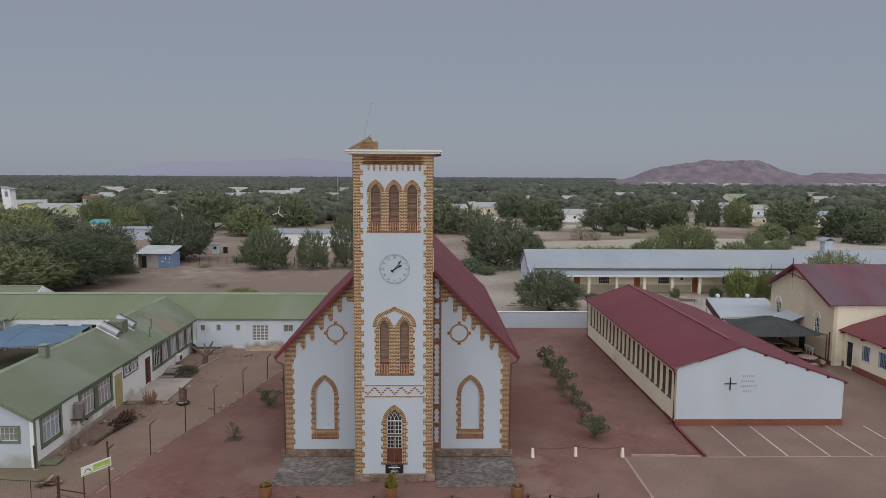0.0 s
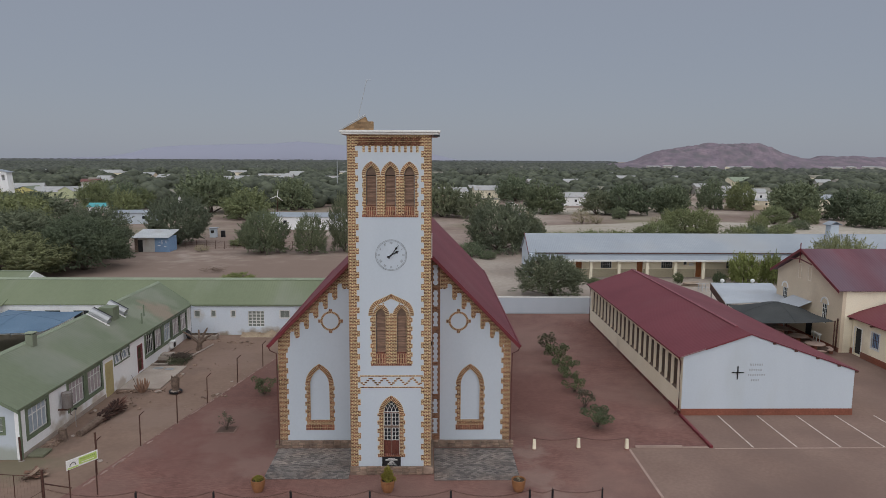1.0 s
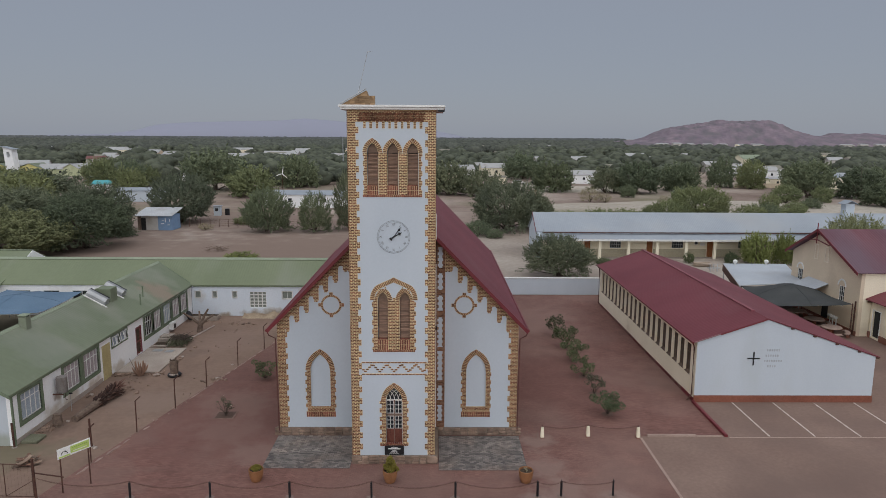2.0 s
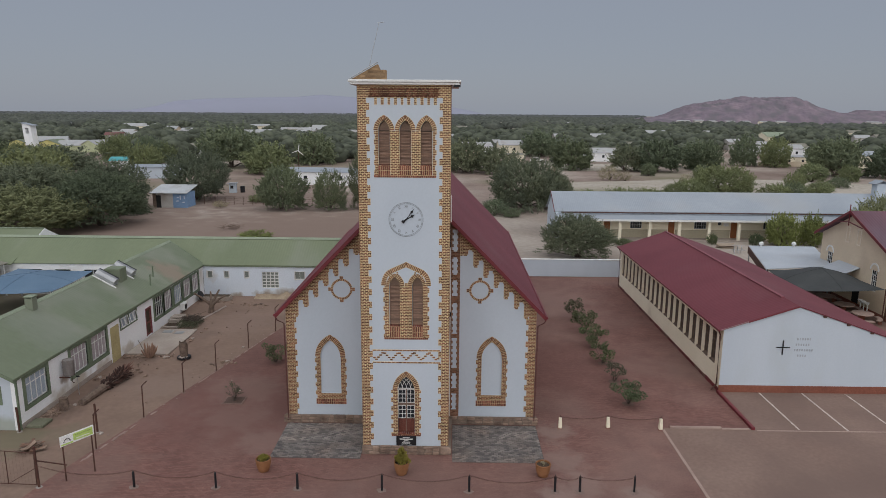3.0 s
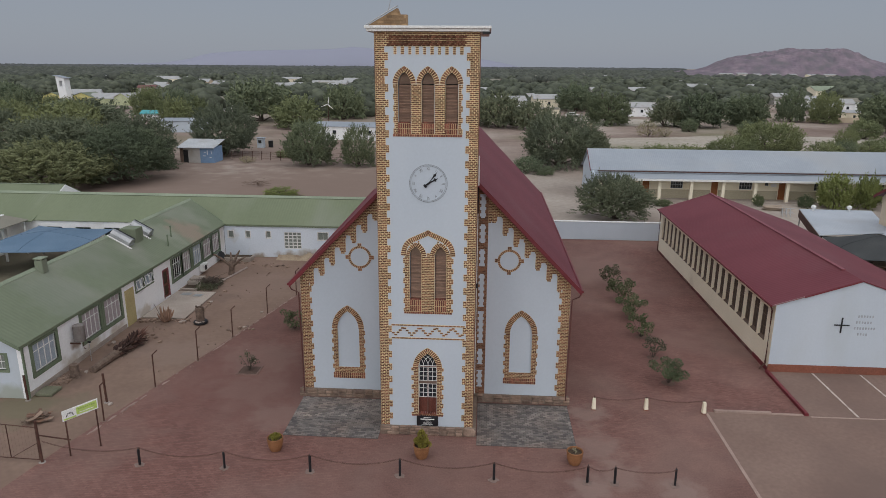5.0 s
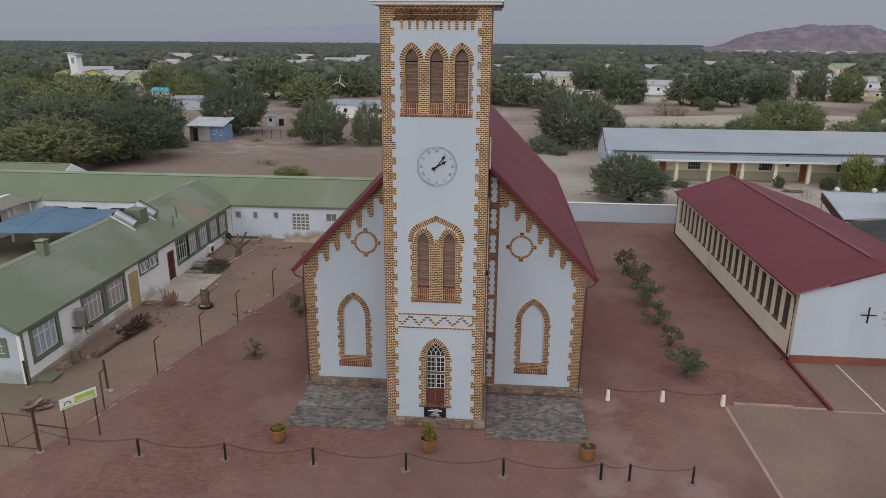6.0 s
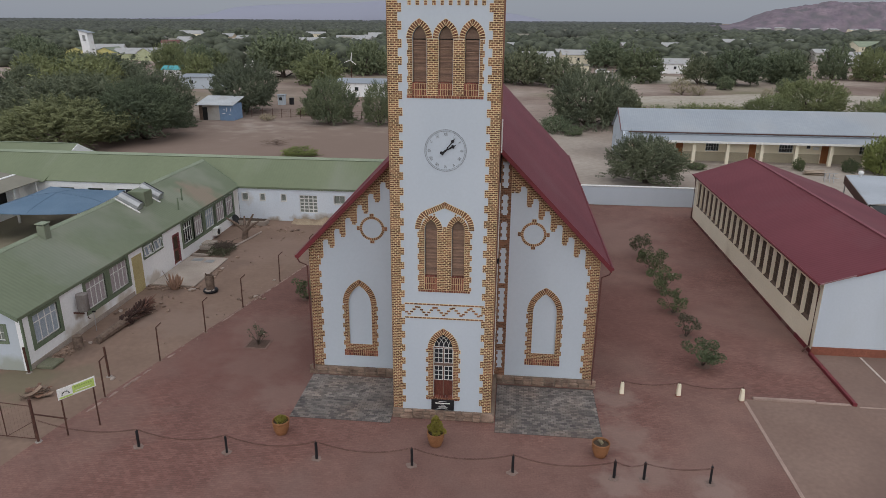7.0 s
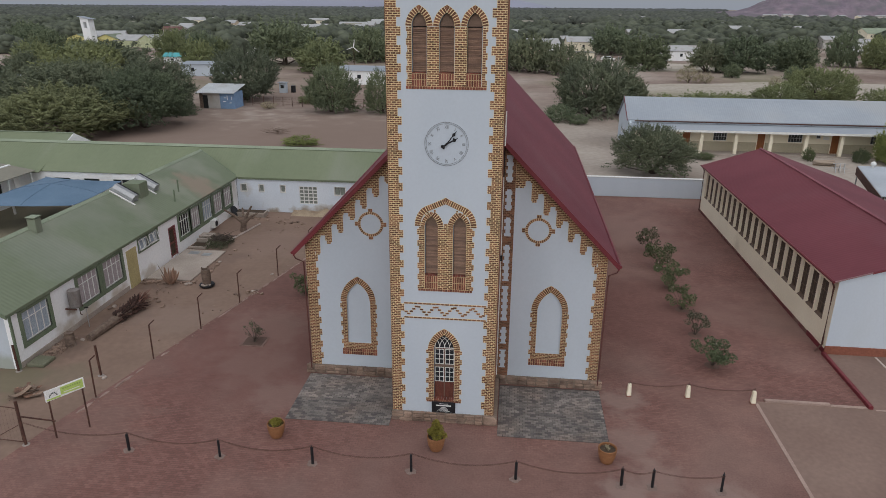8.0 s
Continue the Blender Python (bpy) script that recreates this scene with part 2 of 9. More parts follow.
def leaf_mat(name, dark, light, warm=None, broad=0.35, low=0.78, high=1.22):
    """Leaves: each its own tone, a broad change of tone through the crown, and a little light let through."""
    m = bpy.data.materials.new(name)
    m.use_nodes = True
    nt = m.node_tree
    bsdf = nt.nodes["Principled BSDF"]
    geo = nt.nodes.new("ShaderNodeNewGeometry")
    near_dark, near_light = [a + 0.26 * (b - a) for a, b in zip(dark, light)], [b - 0.26 * (b - a) for a, b in zip(dark, light)]
    c = ramp(nt, geo.outputs["Random Per Island"], [(0, near_dark), (1, near_light)])
    patch = noise_tex(nt, geo.outputs["Position"], broad, 3)
    c = mixed(nt, c, ramp(nt, patch, [(0.3, (low, low * 1.02, low)), (0.7, (high, high * 0.985, high * 0.9))]), 1.0, "MULTIPLY")
    info = nt.nodes.new("ShaderNodeObjectInfo")
    c = mixed(nt, c, ramp(nt, info.outputs["Random"], [(0, (0.90, 0.93, 0.95)), (1, warm or (1.08, 1.06, 0.98))]), 1.0, "MULTIPLY")
    nt.links.new(c, bsdf.inputs["Base Color"])
    bsdf.inputs["Roughness"].default_value = 0.75
    bsdf.inputs["Specular IOR Level"].default_value = 0.2
    thin = nt.nodes.new("ShaderNodeBsdfTranslucent")
    nt.links.new(c, thin.inputs[0])
    both = nt.nodes.new("ShaderNodeMixShader")
    both.inputs[0].default_value = 0.15
    nt.links.new(bsdf.outputs[0], both.inputs[1])
    nt.links.new(thin.outputs[0], both.inputs[2])
    nt.links.new(both.outputs[0], nt.nodes["Material Output"].inputs[0])
    return m


LEAF = leaf_mat("acacia_leaf", (0.076, 0.096, 0.062), (0.255, 0.292, 0.196))
LEAF_OLIVE = leaf_mat("olive_thorn_leaf", (0.108, 0.120, 0.068), (0.275, 0.297, 0.175))
LEAF_DARK = leaf_mat("dark_thorn_leaf", (0.060, 0.075, 0.047), (0.190, 0.220, 0.145))
LEAF_GREY = leaf_mat("dull_thorn_leaf", (0.077, 0.089, 0.061), (0.238, 0.262, 0.188))
LEAF_PALE = leaf_mat("pale_olive_leaf", (0.19, 0.20, 0.11), (0.36, 0.37, 0.22))
LEAF_LIGHT = leaf_mat("light_green_leaf", (0.135, 0.155, 0.082), (0.285, 0.312, 0.172))
LEAF_BRIGHT = leaf_mat("bright_green_leaf", (0.145, 0.17, 0.06), (0.27, 0.30, 0.12))
LEAF_ROSE = leaf_mat("rose_leaf", (0.068, 0.090, 0.048), (0.175, 0.205, 0.118))
LEAF_ROSE_DULL = leaf_mat("dull_rose_leaf", (0.065, 0.070, 0.048), (0.150, 0.150, 0.105))
LEAF_DRY = leaf_mat("dry_leaf", (0.25, 0.215, 0.150), (0.38, 0.335, 0.245))
LEAF_ALOE = leaf_mat("dry_aloe_leaf", (0.25, 0.15, 0.12), (0.38, 0.25, 0.20))
LEAF_DEAD = leaf_mat("dead_frond", (0.095, 0.050, 0.042), (0.27, 0.140, 0.120))
LEAF_YELLOW = leaf_mat("yellow_green_leaf", (0.14, 0.13, 0.03), (0.30, 0.25, 0.06))
PETAL = mat("pale_petal", (0.6, 0.45, 0.42), (0.8, 0.7, 0.6), 5, 30)


def ground_mat():
    """Sandy earth: reddish near the buildings, paler swept sand, thin grass here and there."""
    m = bpy.data.materials.new("sandy_ground")
    m.use_nodes = True
    nt = m.node_tree
    bsdf = nt.nodes["Principled BSDF"]
    pos = nt.nodes.new("ShaderNodeNewGeometry").outputs["Position"]
    c = ramp(nt, noise_tex(nt, pos, 0.035, 6), [(0.36, (0.225, 0.168, 0.142)), (0.5, (0.295, 0.235, 0.202)), (0.66, (0.41, 0.355, 0.31))])
    c = mixed(nt, c, ramp(nt, noise_tex(nt, pos, 0.45, 8), [(0.3, (0.84, 0.83, 0.82)), (0.72, (1.12, 1.12, 1.12))]), 0.9, "MULTIPLY")
    c = mixed(nt, c, ramp(nt, noise_tex(nt, pos, 12, 4), [(0.3, (0.82, 0.82, 0.82)), (0.7, (1.12, 1.12, 1.12))]), 0.8, "MULTIPLY")
    grass = ramp(nt, noise_tex(nt, pos, 0.022, 6), [(0.52, (0, 0, 0)), (0.66, (0.7, 0.7, 0.7))])
    c = mixed(nt, c, (0.17, 0.165, 0.095), grass)
    nt.links.new(c, bsdf.inputs["Base Color"])
    bsdf.inputs["Roughness"].default_value = 0.95
    bsdf.inputs["Specular IOR Level"].default_value = 0.1
    b = nt.nodes.new("ShaderNodeBump")
    b.inputs["Strength"].default_value, b.inputs["Distance"].default_value = 0.4, 0.05
    nt.links.new(noise_tex(nt, pos, 3.0, 8), b.inputs["Height"])
    nt.links.new(b.outputs[0], bsdf.inputs["Normal"])
    return m


def paver_mat():
    """Dusty red block paving laid in courses, worn pale in patches."""
    m = bpy.data.materials.new("red_block_paving")
    m.use_nodes = True
    nt = m.node_tree
    bsdf = nt.nodes["Principled BSDF"]
    pos = nt.nodes.new("ShaderNodeNewGeometry").outputs["Position"]
    br = nt.nodes.new("ShaderNodeTexBrick")
    br.inputs["Scale"].default_value = 1.0
    br.inputs["Brick Width"].default_value, br.inputs["Row Height"].default_value = 0.22, 0.11
    br.inputs["Mortar Size"].default_value = 0.008
    br.inputs["Color1"].default_value, br.inputs["Color2"].default_value = (0.174, 0.086, 0.073, 1), (0.235, 0.122, 0.103, 1)
    br.inputs["Mortar"].default_value = (0.135, 0.080, 0.069, 1)
    nt.links.new(pos, br.inputs["Vector"])
    c = mixed(nt, br.outputs[0], (0.234, 0.146, 0.124), ramp(nt, noise_tex(nt, pos, 0.13, 8), [(0.42, (0.0, 0.0, 0.0)), (0.66, (0.85, 0.85, 0.85))]))
    c = mixed(nt, c, (0.145, 0.080, 0.070), ramp(nt, noise_tex(nt, pos, 0.055, 5, (1.0, 0.6, 1.0)), [(0.46, (0.0, 0.0, 0.0)), (0.62, (0.55, 0.55, 0.55))]))
    c = mixed(nt, c, ramp(nt, noise_tex(nt, pos, 0.7, 8), [(0.3, (0.87, 0.87, 0.88)), (0.7, (1.09, 1.09, 1.08))]), 0.9, "MULTIPLY")
    c = mixed(nt, c, ramp(nt, noise_tex(nt, pos, 14, 3), [(0.3, (0.85, 0.85, 0.85)), (0.7, (1.1, 1.1, 1.1))]), 0.8, "MULTIPLY")
    nt.links.new(c, bsdf.inputs["Base Color"])
    bsdf.inputs["Roughness"].default_value = 0.9
    bsdf.inputs["Specular IOR Level"].default_value = 0.15
    b = nt.nodes.new("ShaderNodeBump")
    b.inputs["Strength"].default_value, b.inputs["Distance"].default_value = 0.15, 0.008
    nt.links.new(br.outputs[1], b.inputs["Height"])
    b.invert = True
    nt.links.new(b.outputs[0], bsdf.inputs["Normal"])
    return m


TOWN_WALL = mat("dusty_pale_plaster", (0.42, 0.40, 0.375), (0.53, 0.51, 0.48), 0.3, 6, 0.9, 0.05, dirt=(0.33, 0.28, 0.23), dirt_scale=0.4, grainy=0.3)
LIME_WALL = mat("pale_lime_plaster", (0.42, 0.45, 0.27), (0.52, 0.55, 0.36), 0.5, 8, 0.85, 0.05)
TOWN_ROOF = mat("dull_grey_sheet_roof", (0.33, 0.335, 0.34), (0.43, 0.43, 0.43), 0.3, 5, 0.6, 0.1, dirt=(0.24, 0.20, 0.175), dirt_scale=0.3, grainy=0.3)
DULL_RED_ROOF = mat("dull_red_sheet_roof", (0.150, 0.060, 0.058), (0.190, 0.085, 0.080), 0.3, 5, 0.6, 0.1, dirt=(0.17, 0.11, 0.10), dirt_scale=0.3, grainy=0.3)
FADED_ROOF = mat("faded_red_sheet_roof", (0.108, 0.040, 0.053), (0.168, 0.066, 0.080), 0.7, 3, 0.6, 0.12, dirt=(0.120, 0.082, 0.106), dirt_scale=0.35, dirt_at=0.47, stretch=(1, 0.18, 0.18), ribs=("X", 0.24), grainy=0.2)
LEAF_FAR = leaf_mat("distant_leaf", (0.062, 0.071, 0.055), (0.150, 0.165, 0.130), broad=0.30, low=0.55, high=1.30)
# middle and far woods: distance haze put into the leaf colour, greyer then bluer
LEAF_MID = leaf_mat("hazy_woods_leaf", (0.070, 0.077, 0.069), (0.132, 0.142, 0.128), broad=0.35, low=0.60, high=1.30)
LEAF_HORIZON = leaf_mat("horizon_haze_leaf", (0.090, 0.096, 0.102), (0.130, 0.137, 0.145), broad=0.05, low=0.72, high=1.22)
TANK = mat("weathered_tank_metal", (0.14, 0.12, 0.11), (0.22, 0.20, 0.19), 2.5, 20, 0.7, 0.1, dirt=(0.16, 0.09, 0.06), dirt_scale=2.0, stretch=(1, 1, 0.3))
TAN_BRICK = mat("tan_weathered_brick", (0.22, 0.140, 0.080), (0.34, 0.230, 0.135), 2.0, 30, 0.9, 0.2, random_island=0.35)
TAN_ROOF = mat("faded_tan_sheet_roof", (0.20, 0.19, 0.155), (0.25, 0.235, 0.19), 0.3, 5, 0.7, 0.1, ribs=("Y", 0.24), grainy=0.2)


def blot(m, x, y, radius, colour, amount=0.8, ragged=1.6, z=None):
    """A ragged stain, patch of dust or darker tone round one spot of a floor, or at height z on a wall."""
    nt = m.node_tree
    bsdf = nt.nodes["Principled BSDF"]
    was = bsdf.inputs["Base Color"].links[0].from_socket
    pos = nt.nodes.new("ShaderNodeNewGeometry").outputs["Position"]
    flat = nt.nodes.new("ShaderNodeVectorMath")
    flat.operation = "MULTIPLY"
    flat.inputs[1].default_value = (1, 1, 0 if z is None else 1.6)
    nt.links.new(pos, flat.inputs[0])
    away = nt.nodes.new("ShaderNodeVectorMath")
    away.operation = "DISTANCE"
    away.inputs[1].default_value = (x, y, (z or 0) * 1.6)
    nt.links.new(flat.outputs[0], away.inputs[0])
    share = nt.nodes.new("ShaderNodeMath")
    share.operation = "MULTIPLY_ADD"
    share.inputs[1].default_value = -1.0 / radius
    share.inputs[2].default_value = 1.0 - ragged * 0.5
    nt.links.new(away.outputs["Value"], share.inputs[0])
    edge = nt.nodes.new("ShaderNodeMath")
    edge.operation = "MULTIPLY_ADD"
    edge.inputs[1].default_value = ragged
    nt.links.new(noise_tex(nt, pos, 1.6 / radius ** 0.5, 7), edge.inputs[0])
    nt.links.new(share.outputs[0], edge.inputs[2])
    fac = ramp(nt, edge.outputs[0], [(0.0, (0, 0, 0)), (0.55, (amount, amount, amount))])
    nt.links.new(mixed(nt, was, colour, fac), bsdf.inputs["Base Color"])


GROUND = ground_mat()
PAVERS = paver_mat()
for x, y, radius, colour, amount in ((-3.0, -11.0, 8.5, (0.225, 0.150, 0.130), 0.4), (-9.5, 4.5, 5.5, (0.158, 0.076, 0.066), 0.55), (9.5, 12.0, 7.0, (0.165, 0.084, 0.072), 0.5), (7.4, 2.4, 1.3, (0.27, 0.20, 0.175), 0.55), (7.5, -0.4, 1.4, (0.265, 0.19, 0.165), 0.5),
                                     (8.0, -2.6, 1.3, (0.265, 0.19, 0.165), 0.5), (6.8, -3.6, 1.1, (0.275, 0.20, 0.175), 0.6), (10.4, -3.5, 1.1, (0.275, 0.20, 0.175), 0.6), (-14.0, -2.0, 2.6, (0.215, 0.145, 0.122), 0.4), (11.0, 27.0, 5.0, (0.235, 0.150, 0.128), 0.5), (-10.2, 7.6, 2.8, (0.240, 0.165, 0.140), 0.38), (-9.6, 3.6, 2.4, (0.235, 0.158, 0.135), 0.35), (-7.2, 1.0, 1.6, (0.250, 0.172, 0.150), 0.4)):
    blot(PAVERS, x, y, radius, colour, amount)
for x, y, radius, colour, amount in ((-20.9, 23.0, 1.9, (0.30, 0.22, 0.175), 0.7), (-21.6, 20.4, 1.6, (0.27, 0.285, 0.225), 0.6), (-22.4, 25.5, 2.2, (0.245, 0.262, 0.205), 0.5), (-21.4, 7.0, 2.4, (0.215, 0.235, 0.19), 0.5), (-22.6, 12.0, 2.2, (0.20, 0.222, 0.17), 0.5)):
    blot(GREEN_ROOF, x, y, radius, colour, amount)
for x, y, radius in ((-36.0, 58.0, 26.0), (-16.0, 66.0, 22.0), (-36.0, 100.0, 26.0), (-64.0, 70.0, 30.0)):
    blot(GROUND, x, y, radius, (0.222, 0.164, 0.136), 0.85)
YARD = mat("brown_yard_earth", (0.190, 0.128, 0.098), (0.240, 0.165, 0.128), 0.35, 3.5, 0.95, 0.06, dirt=(0.205, 0.178, 0.128), dirt_scale=0.22, dirt_at=0.70, grainy=0.4)
for x, y, z, radius, colour in ((-20.1, 5.5, 0.15, 1.3, (0.46, 0.39, 0.30)), (-20.1, 7.6, 0.1, 1.6, (0.42, 0.34, 0.25)), (-20.1, 10.2, 0.15, 1.2, (0.45, 0.37, 0.28)), (-20.1, 6.1, 1.1, 0.5, (0.36, 0.27, 0.19)), (-20.1, 13.6, 0.2, 1.0, (0.50, 0.43, 0.34))):
    blot(PLASTER_OLD, x, y, radius, colour, 0.75, 1.6, z)
for x, radius in ((-14.6, 1.1), (-12.6, 1.5), (-10.4, 1.2), (-8.6, 1.0), (-17.0, 0.7)):
    blot(BLUISH_PLASTER, x, 28.0, radius, (0.31, 0.245, 0.17), 0.85, 1.4, 0.0)
blot(PLASTER, -21.3, 1.85, 1.7, (0.30, 0.31, 0.235), 0.7, 1.5, 0.0)
# greenish and pale patches, and darker ones round palm, aloe, stump and brush heap
for x, y, radius, colour, amount in ((-20.0, 0.9, 2.2, (0.150, 0.140, 0.088), 0.7), (-17.6, 1.6, 1.4, (0.155, 0.135, 0.092), 0.5), (-18.3, 8.0, 1.6, (0.135, 0.092, 0.074), 0.5), (-18.6, 12.4, 1.6, (0.140, 0.098, 0.080), 0.6), (-19.3, 4.2, 1.3, (0.130, 0.090, 0.072), 0.6), (-16.4, 17.4, 1.6, (0.150, 0.105, 0.086), 0.5),
                                     (-15.5, 8.0, 2.6, (0.245, 0.178, 0.146), 0.5), (-14.2, 20.5, 3.5, (0.235, 0.165, 0.135), 0.5), (-18.4, 19.6, 1.8, (0.120, 0.090, 0.070), 0.6)):
    blot(YARD, x, y, radius, colour, amount)
GREEN_STONE = mat("mossy_concrete", (0.125, 0.130, 0.085), (0.185, 0.185, 0.130), 1.5, 20, 0.95, 0.15)
BED_EARTH = mat("dark_bed_earth", (0.125, 0.078, 0.062), (0.175, 0.110, 0.088), 1.5, 20, 0.95, 0.1)
KERB_PINK = mat("pinkish_kerb_concrete", (0.31, 0.225, 0.19), (0.40, 0.295, 0.25), 1.2, 20, 0.9, 0.1)
PAD_EARTH = mat("earthy_edging_concrete", (0.235, 0.160, 0.135), (0.335, 0.240, 0.205), 1.8, 20, 0.95, 0.15)
TARMAC = mat("dusty_parking_surface", (0.196, 0.128, 0.104), (0.242, 0.166, 0.136), 0.22, 5, 0.95, 0.05, dirt=(0.165, 0.112, 0.094), dirt_scale=0.16, dirt_at=0.52, grainy=0.45)
LINE_PAINT = mat("worn_line_paint", (0.45, 0.38, 0.33), (0.62, 0.55, 0.50), 2.5, 30, 0.85, 0.05, dirt=(0.30, 0.23, 0.19), dirt_scale=2.0, dirt_at=0.55)


# ---- building blocks ----
def linked(name, me, material, parent=None, label=""):
    ob = new(name, me)
    if material and not me.materials:
        me.materials.append(material)
    if parent:
        ob.parent = parent
        ob.matrix_parent_inverse = parent.matrix_basis.inverted() if parent.parent is None else Matrix()
    if label:
        ob["label"] = label
    return ob


def part(name, bm, material, parent=None, label=""):
    me = bpy.data.meshes.new(name)
    bmesh.ops.recalc_face_normals(bm, faces=bm.faces)
    bm.to_mesh(me)
    bm.free()
    return linked(name, me, material, parent, label)


def raw(name, verts, faces, material, parent=None, label="", smooth=False):
    me = bpy.data.meshes.new(name)
    me.from_pydata(verts, [], faces)
    me.update()
    if smooth:
        me.polygons.foreach_set("use_smooth", [True] * len(me.polygons))
    return linked(name, me, material, parent, label)


def thing(name, x, y, z, label, category, group="", kind=""):
    ob = new(name)
    ob.empty_display_size = 0.2
    ob.matrix_basis = pose(x, y, z)
    return tagged(ob, label, category, group, kind)


def add_box(bm, x0, x1, y0, y1, z0, z1, m=None):
    vs = [bm.verts.new((x, y, z)) for z in (z0, z1) for y in (y0, y1) for x in (x0, x1)]
    for f in ((0, 2, 3, 1), (4, 5, 7, 6), (0, 1, 5, 4), (2, 6, 7, 3), (0, 4, 6, 2), (1, 3, 7, 5)):
        bm.faces.new([vs[i] for i in f])
    if m is not None:
        bmesh.ops.transform(bm, matrix=m, verts=vs)
    return vs


def box(name, x0, x1, y0, y1, z0, z1, material, parent=None, label="", bevel=0.0):
    bm = bmesh.new()
    add_box(bm, x0, x1, y0, y1, z0, z1)
    if bevel:
        bmesh.ops.bevel(bm, geom=bm.edges[:], offset=bevel, segments=1, affect="EDGES")
    return part(name, bm, material, parent, label)


def add_tube(bm, points, radii, sides=8):
    """A tapering tube through points."""
    rings = []
    for i, p in enumerate(points):
        p = Vector(p)
        a, b = Vector(points[max(i - 1, 0)]), Vector(points[min(i + 1, len(points) - 1)])
        q = (b - a).to_track_quat("Z", "Y").to_matrix()
        r = radii[i] if isinstance(radii, (list, tuple)) else radii
        rings.append([bm.verts.new(p + q @ Vector((r * math.cos(k * 2 * math.pi / sides), r * math.sin(k * 2 * math.pi / sides), 0))) for k in range(sides)])
    for a, b in zip(rings, rings[1:]):
        for k in range(sides):
            bm.faces.new((a[k], a[(k + 1) % sides], b[(k + 1) % sides], b[k]))
    bm.faces.new(rings[0][::-1])
    bm.faces.new(rings[-1])


def tube(name, points, radii, material, parent=None, label="", sides=8):
    bm = bmesh.new()
    add_tube(bm, points, radii, sides)
    return part(name, bm, material, parent, label)


def lathe(name, profile, material, parent=None, label="", sides=20, at=(0, 0, 0)):
    """A turned solid from rows of radius and height."""
    bm = bmesh.new()
    rings = [[bm.verts.new((at[0] + r * math.cos(k * 2 * math.pi / sides), at[1] + r * math.sin(k * 2 * math.pi / sides), at[2] + z)) for k in range(sides)] for r, z in profile]
    for a, b in zip(rings, rings[1:]):
        for k in range(sides):
            bm.faces.new((a[k], a[(k + 1) % sides], b[(k + 1) % sides], b[k]))
    bm.faces.new(rings[0][::-1])
    bm.faces.new(rings[-1])
    return part(name, bm, material, parent, label)


def add_plate(bm, outline, holes, place, depth):
    """A slab of any outline with holes through it. place(u, v, d) gives the point d behind the face."""
    from mathutils.geometry import tessellate_polygon
    loops = [outline, *holes]
    flat = [p for l in loops for p in l]
    tris = tessellate_polygon([[Vector((u, v, 0)) for u, v in l] for l in loops])
    front = [bm.verts.new(place(u, v, 0)) for u, v in flat]
    back = [bm.verts.new(place(u, v, depth)) for u, v in flat]
    for t in tris:
        bm.faces.new([front[i] for i in t])
        bm.faces.new([back[i] for i in reversed(t)])
    k = 0
    for l in loops:
        n = len(l)
        for i in range(n):
            a, b = k + i, k + (i + 1) % n
            bm.faces.new((front[a], front[b], back[b], back[a]))
        k += n


def plate(name, outline, holes, place, depth, material, parent=None, label=""):
    bm = bmesh.new()
    add_plate(bm, outline, holes, place, depth)
    return part(name, bm, material, parent, label)


def south(y):
    return lambda u, v, d: (u, y + d, v)


def east(x):
    return lambda u, v, d: (x - d, u, v)


def west(x):
    return lambda u, v, d: (x + d, u, v)


def rect(u0, u1, v0, v1):
    return [(u0, v0), (u1, v0), (u1, v1), (u0, v1)]


def lancet(c, half, bottom, spring, n=7):
    """The outline of a pointed opening."""
    r = 2 * half
    right = [(c - half + r * math.cos(a), spring + r * math.sin(a)) for a in (i * radians(60) / n for i in range(n + 1))]
    left = [(2 * c - u, v) for u, v in right[:-1]][::-1]
    return [(c - half, bottom), (c + half, bottom)] + right + left


def circle(c, v, r, n=28):
    return [(c + r * math.cos(i * 2 * math.pi / n), v + r * math.sin(i * 2 * math.pi / n)) for i in range(n)]


def lettering(text, size, material, parent, m, label="", name="numeral", depth=0.004):
    cu = bpy.data.curves.new(name, "FONT")
    cu.body, cu.size, cu.extrude, cu.align_x, cu.align_y = text, size, depth, "CENTER", "CENTER"
    tmp = new(name, cu)
    me = bpy.data.meshes.new_from_object(tmp.evaluated_get(bpy.context.evaluated_depsgraph_get()))
    bpy.data.objects.remove(tmp)
    me.transform(m)
    return linked(name, me, material, parent, label)


# ---- ground, paving and yard ----
def ground_sheet():
    xs = sorted({*[s * d for s in (-1, 1) for d in (0, 30, 60, 120, 250, 500, 1000, 2000, 4700)]})
    ys = [-400, -60, -20, 0, 30, 60, 120, 250, 500, 1000, 2000, 4700]
    verts = [(x, y, 0) for y in ys for x in xs]
    n = len(xs)
    faces = [(j * n + i, j * n + i + 1, (j + 1) * n + i + 1, (j + 1) * n + i) for j in range(len(ys) - 1) for i in range(n - 1)]
    return tagged(raw("ground", verts, faces, GROUND), "dry sandy ground with thin grass patches", "ground", kind="structure")


ground_sheet()


def sheet(name, outline, z, material, label, category):
    bm = bmesh.new()
    add_plate(bm, outline, [], lambda u, v, d: (u, v, z - d), 0.05)
    return tagged(part(name, bm, material), label, category, kind="structure")


